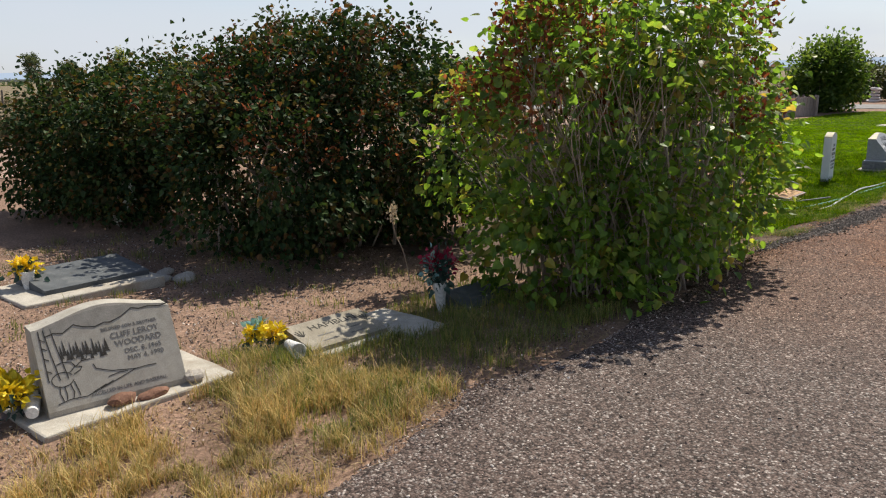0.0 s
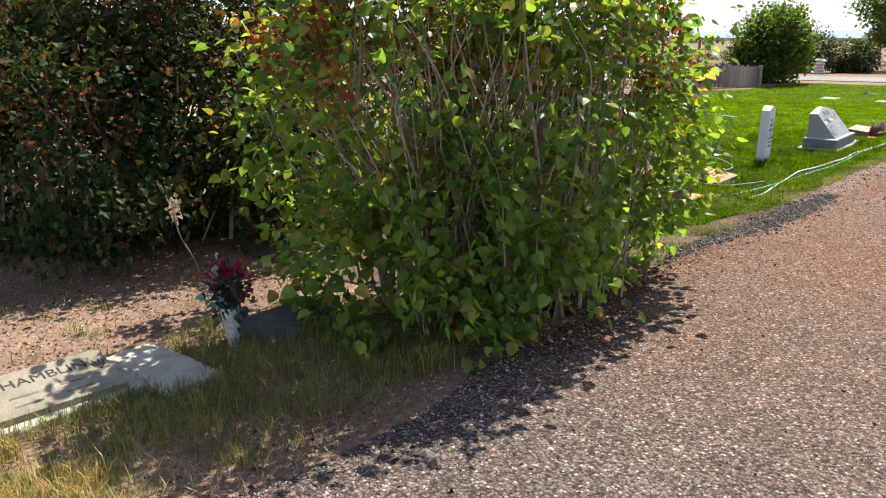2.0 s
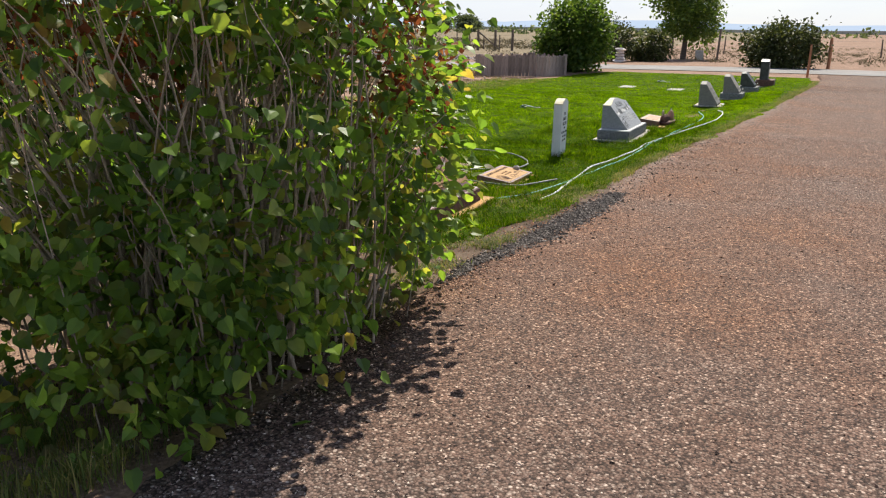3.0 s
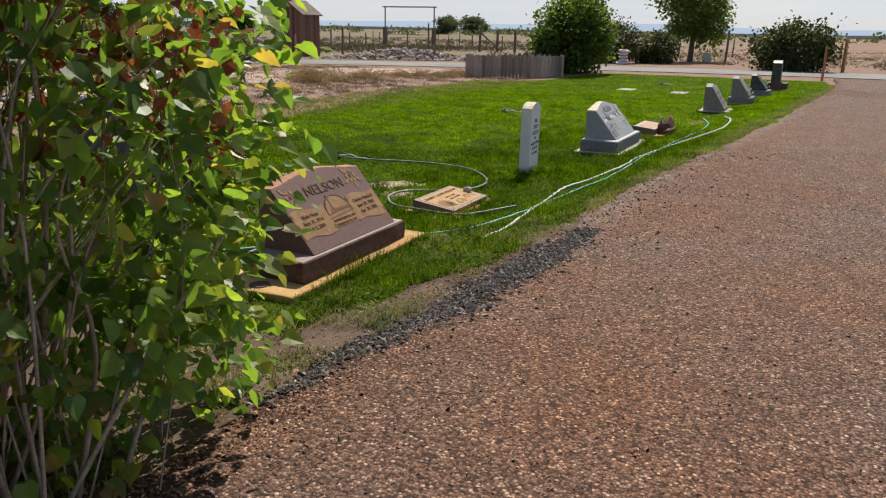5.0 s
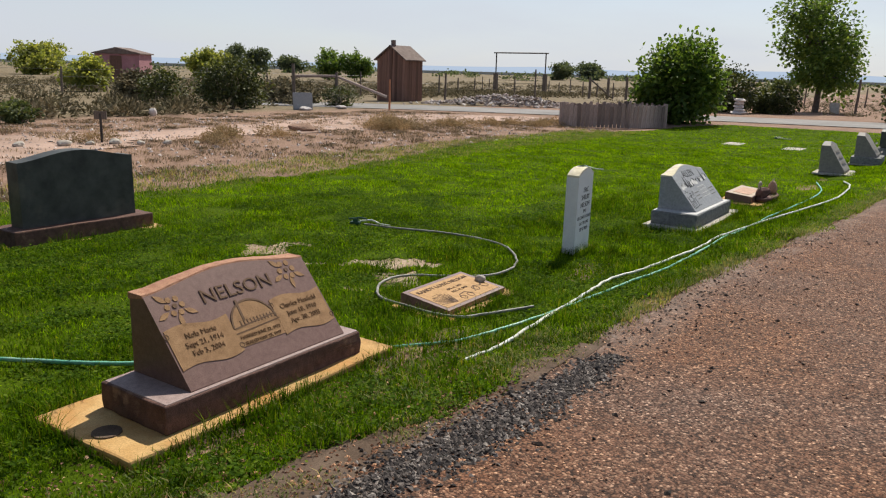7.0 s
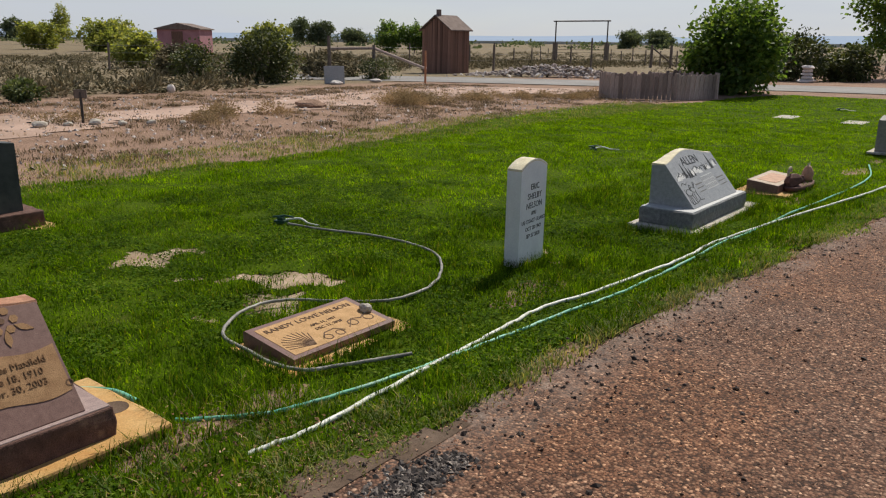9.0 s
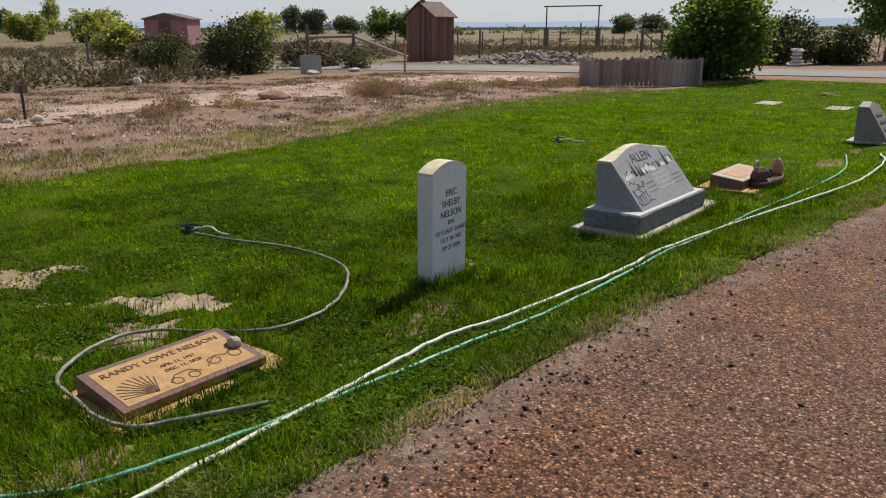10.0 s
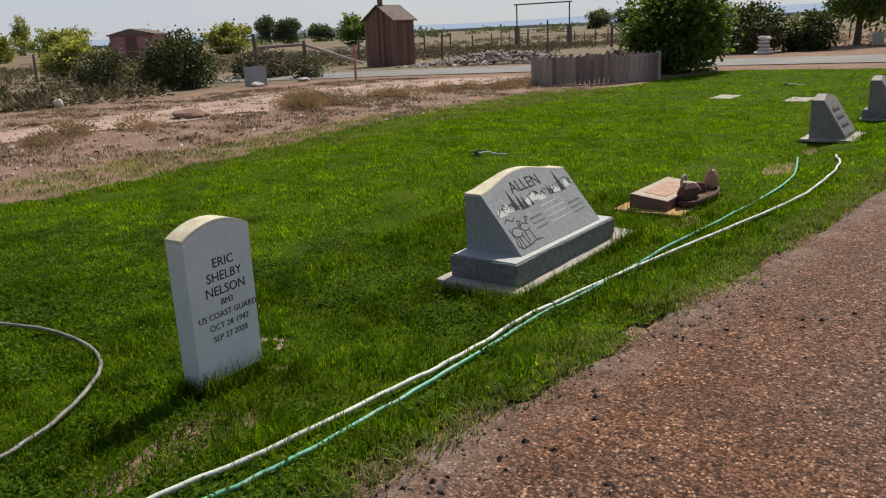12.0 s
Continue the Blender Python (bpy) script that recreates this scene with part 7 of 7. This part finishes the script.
keepers = np.array([noise.noise(Vector((p * 2.6, q * 2.6, 3.1))) + 0.5 * noise.noise(Vector((p * 7, q * 7, 1.1))) > -0.02 + 0.25 * np.clip(q - 1.7, 0, 1) for p, q in zip(x, y)])
c = np.column_stack([x, y])
tagged(blades("dry_grass", clear_of_pads(tufts(c[(c[:, 0] > -4.3) & keepers], 30, 0.022)), 0.085, 0.0042, DRY, 0.9, 0.9), "tall dry straw-coloured grass beside the drive", "grass", kind="stuff")
tall = c[(c[:, 0] > -4.2) & keepers][::3]
tagged(blades("seed_stalks", clear_of_pads(tufts(tall, 5, 0.035)), 0.17, 0.0035, DRY, 0.7, 0.9), "tall thin dry grass stalks gone to seed", "grass", kind="stuff")
y = rng.uniform(-1.5, 3.6, 15000)
x = edge_x(y) + 0.04 - rng.uniform(0, 1, 15000) ** 0.9 * 1.9
tagged(blades("straw_litter", clear_of_pads(np.column_stack([x, y])), 0.03, 0.005, STRAW, 3.5, 0.3), "flattened straw and dry litter on the soil", "litter", kind="stuff")
x, y = rng.uniform(-9, -4.0, 9000), rng.uniform(-0.5, 5, 9000)
tagged(blades("straw_litter", clear_of_pads(np.column_stack([x, y])), 0.02, 0.006, DEAD, 4.0, 0.3), "dry leaf and twig litter on bare soil", "litter", kind="stuff")
y = rng.uniform(1.6, 4.4, 420)
x = -2.75 - rng.uniform(0, 1, 420) * 1.6
tagged(blades("weedy_grass", clear_of_pads(tufts(np.column_stack([x, y]), 30, 0.05)), 0.085, 0.004, GREENISH, 0.8, 0.8), "mixed green and dry weeds between graves", "grass", kind="stuff")
x, y = rng.uniform(-9, -4.3, 260), rng.uniform(0, 4.4, 260)
tagged(blades("sparse_weeds", clear_of_pads(tufts(np.column_stack([x, y]), 16, 0.04)), 0.07, 0.005, GREENISH, 0.8, 0.8), "sparse weeds on bare soil", "weeds", kind="stuff")


def shrublets(name, xy, size, per, material, label, leaf=0.09):
    n = len(xy)
    s = size * rng.uniform(0.5, 1.3, n)
    at = np.column_stack([xy, s * 0.35])
    d = rng.normal(0, 1, (n, per, 3))
    d[..., 2] = np.abs(d[..., 2])
    d /= np.linalg.norm(d, axis=2)[..., None]
    p = (np.column_stack([xy, ground_z(xy[:, 0], xy[:, 1])])[:, None] + d * (s[:, None, None] * rng.uniform(0.45, 1, (n, per, 1))) * np.array([1, 1, 0.75])).reshape(-1, 3)
    v, f = scatter(CARD * np.array([0.45, 1, 1]), CARD_F, p, d.reshape(-1, 3) + rng.normal(0, 0.4, (n * per, 3)), rng.normal(0, 1, (n * per, 3)), np.repeat(s, per) * leaf / 0.4 * rng.uniform(0.6, 1.3, n * per))
    return tagged(arrays(name, v, f, material), label, "scrub", kind="stuff")


n = 3800
x, y = -20.5 - 85 * rng.uniform(0, 1, n) ** 1.9, rng.uniform(-10, 95, n)
ok = ~((x > -32) & (y > 31.0)) & ~((x > -24) & (y > 23))
shrublets("sagebrush", np.column_stack([x, y])[ok], 0.45, 48, SAGE, "grey-brown sagebrush scrub", 0.15)
n = 900
x, y = rng.uniform(-95, -24, n), rng.uniform(47, 150, n)
shrublets("sagebrush", np.column_stack([x, y]), 0.55, 50, SAGE, "grey-brown sagebrush scrub", 0.14)
n = 900
x, y = rng.uniform(-22, 25, n), 50 + 90 * rng.uniform(0, 1, n) ** 1.3
shrublets("sagebrush", np.column_stack([x, y]), 0.32, 40, SAGE, "grey tan scrub beyond the lane", 0.14)
pts = np.array([(-13.38, 21.97), (-13.03, 23.06), (-12.66, 23.94), (-12.55, 25.33), (-12.3, 26.25), (-11.83, 27.29), (-11.58, 28.37), (-13.76, 21.11), (-11.53, 26.42), (-13.2, 16.3), (-12.6, 15.6), (-12.8, 17.2), (-13.6, 13.9)])
pts = np.repeat(pts, 6, 0) + rng.normal(0, 0.22, (len(pts) * 6, 2))
shrublets("straw_clumps", pts, 0.26, 260, STRAW, "tan dry grass clumps on bare dirt", 0.07)
dome = np.array([(-12.86, 21.0)]) + rng.normal(0, 0.28, (26, 2)) * np.array([0.7, 1.3])
shrublets("straw_dome", dome, 0.4, 260, STRAW, "dense domed clump of tan dry grass", 0.05)
x, y = rng.uniform(-19, -9.8, 420), rng.uniform(8, 28, 420)
tagged(blades("field_weeds", tufts(np.column_stack([x, y]), 14, 0.08), 0.06, 0.01, STRAW, 1.0, 0.8), "sparse dry weeds on bare dirt", "weeds", kind="stuff")
n = 7600
x, y = -19.5 + 10.2 * rng.uniform(0, 1, n), rng.uniform(6, 30, n)
ok = (np.array([noise.noise(Vector((p * 0.45, q * 0.9, 21))) + 0.5 * noise.noise(Vector((p * 2, q * 2, 8))) for p, q in zip(x, y)]) > -0.02) & ~inside(x, y, LAWN) & ~(inside(x, y, track) & (rng.uniform(0, 1, n) < 0.85))
tagged(blades("dead_weeds", tufts(np.column_stack([x, y])[ok], 16, 0.07), 0.05, 0.012, DEAD, 1.3, 0.8), "flattened dead brown weeds on dirt", "weeds", kind="stuff")
x, y = rng.uniform(-10.3, -8.4, 2200), rng.uniform(7.5, 27, 2200)
tagged(blades("lawn_fringe", tufts(np.column_stack([x, y]), 12, 0.08), 0.045, 0.01, GREENISH, 1.0, 0.8), "thin yellowing grass at the lawn's edge", "grass", kind="stuff")

x, y = rng.uniform(-18.5, -12.6, 520), rng.uniform(-3, 7, 520)
shrublets("grey_weeds", np.column_stack([x, y]), 0.16, 60, SAGE, "low grey-green weeds on bare dirt", 0.05)
x, y = rng.normal(-25.2, 0.8, 26), rng.normal(5.2, 0.8, 26)
shrublets("yellow_weeds", np.column_stack([x, y]), 0.14, 30, YELLOW, "small yellow flowers in dry scrub", 0.04)
for k, (x, y) in enumerate(((-25.0, 4.7), (-25.4, 5.8), (-24.6, 5.4))):
    stone_at("rock", x, y, -0.14, (0.2, 0.24, 0.16), 70 + k, RUBBLE, "pale rock beside yellow flowers in scrub")
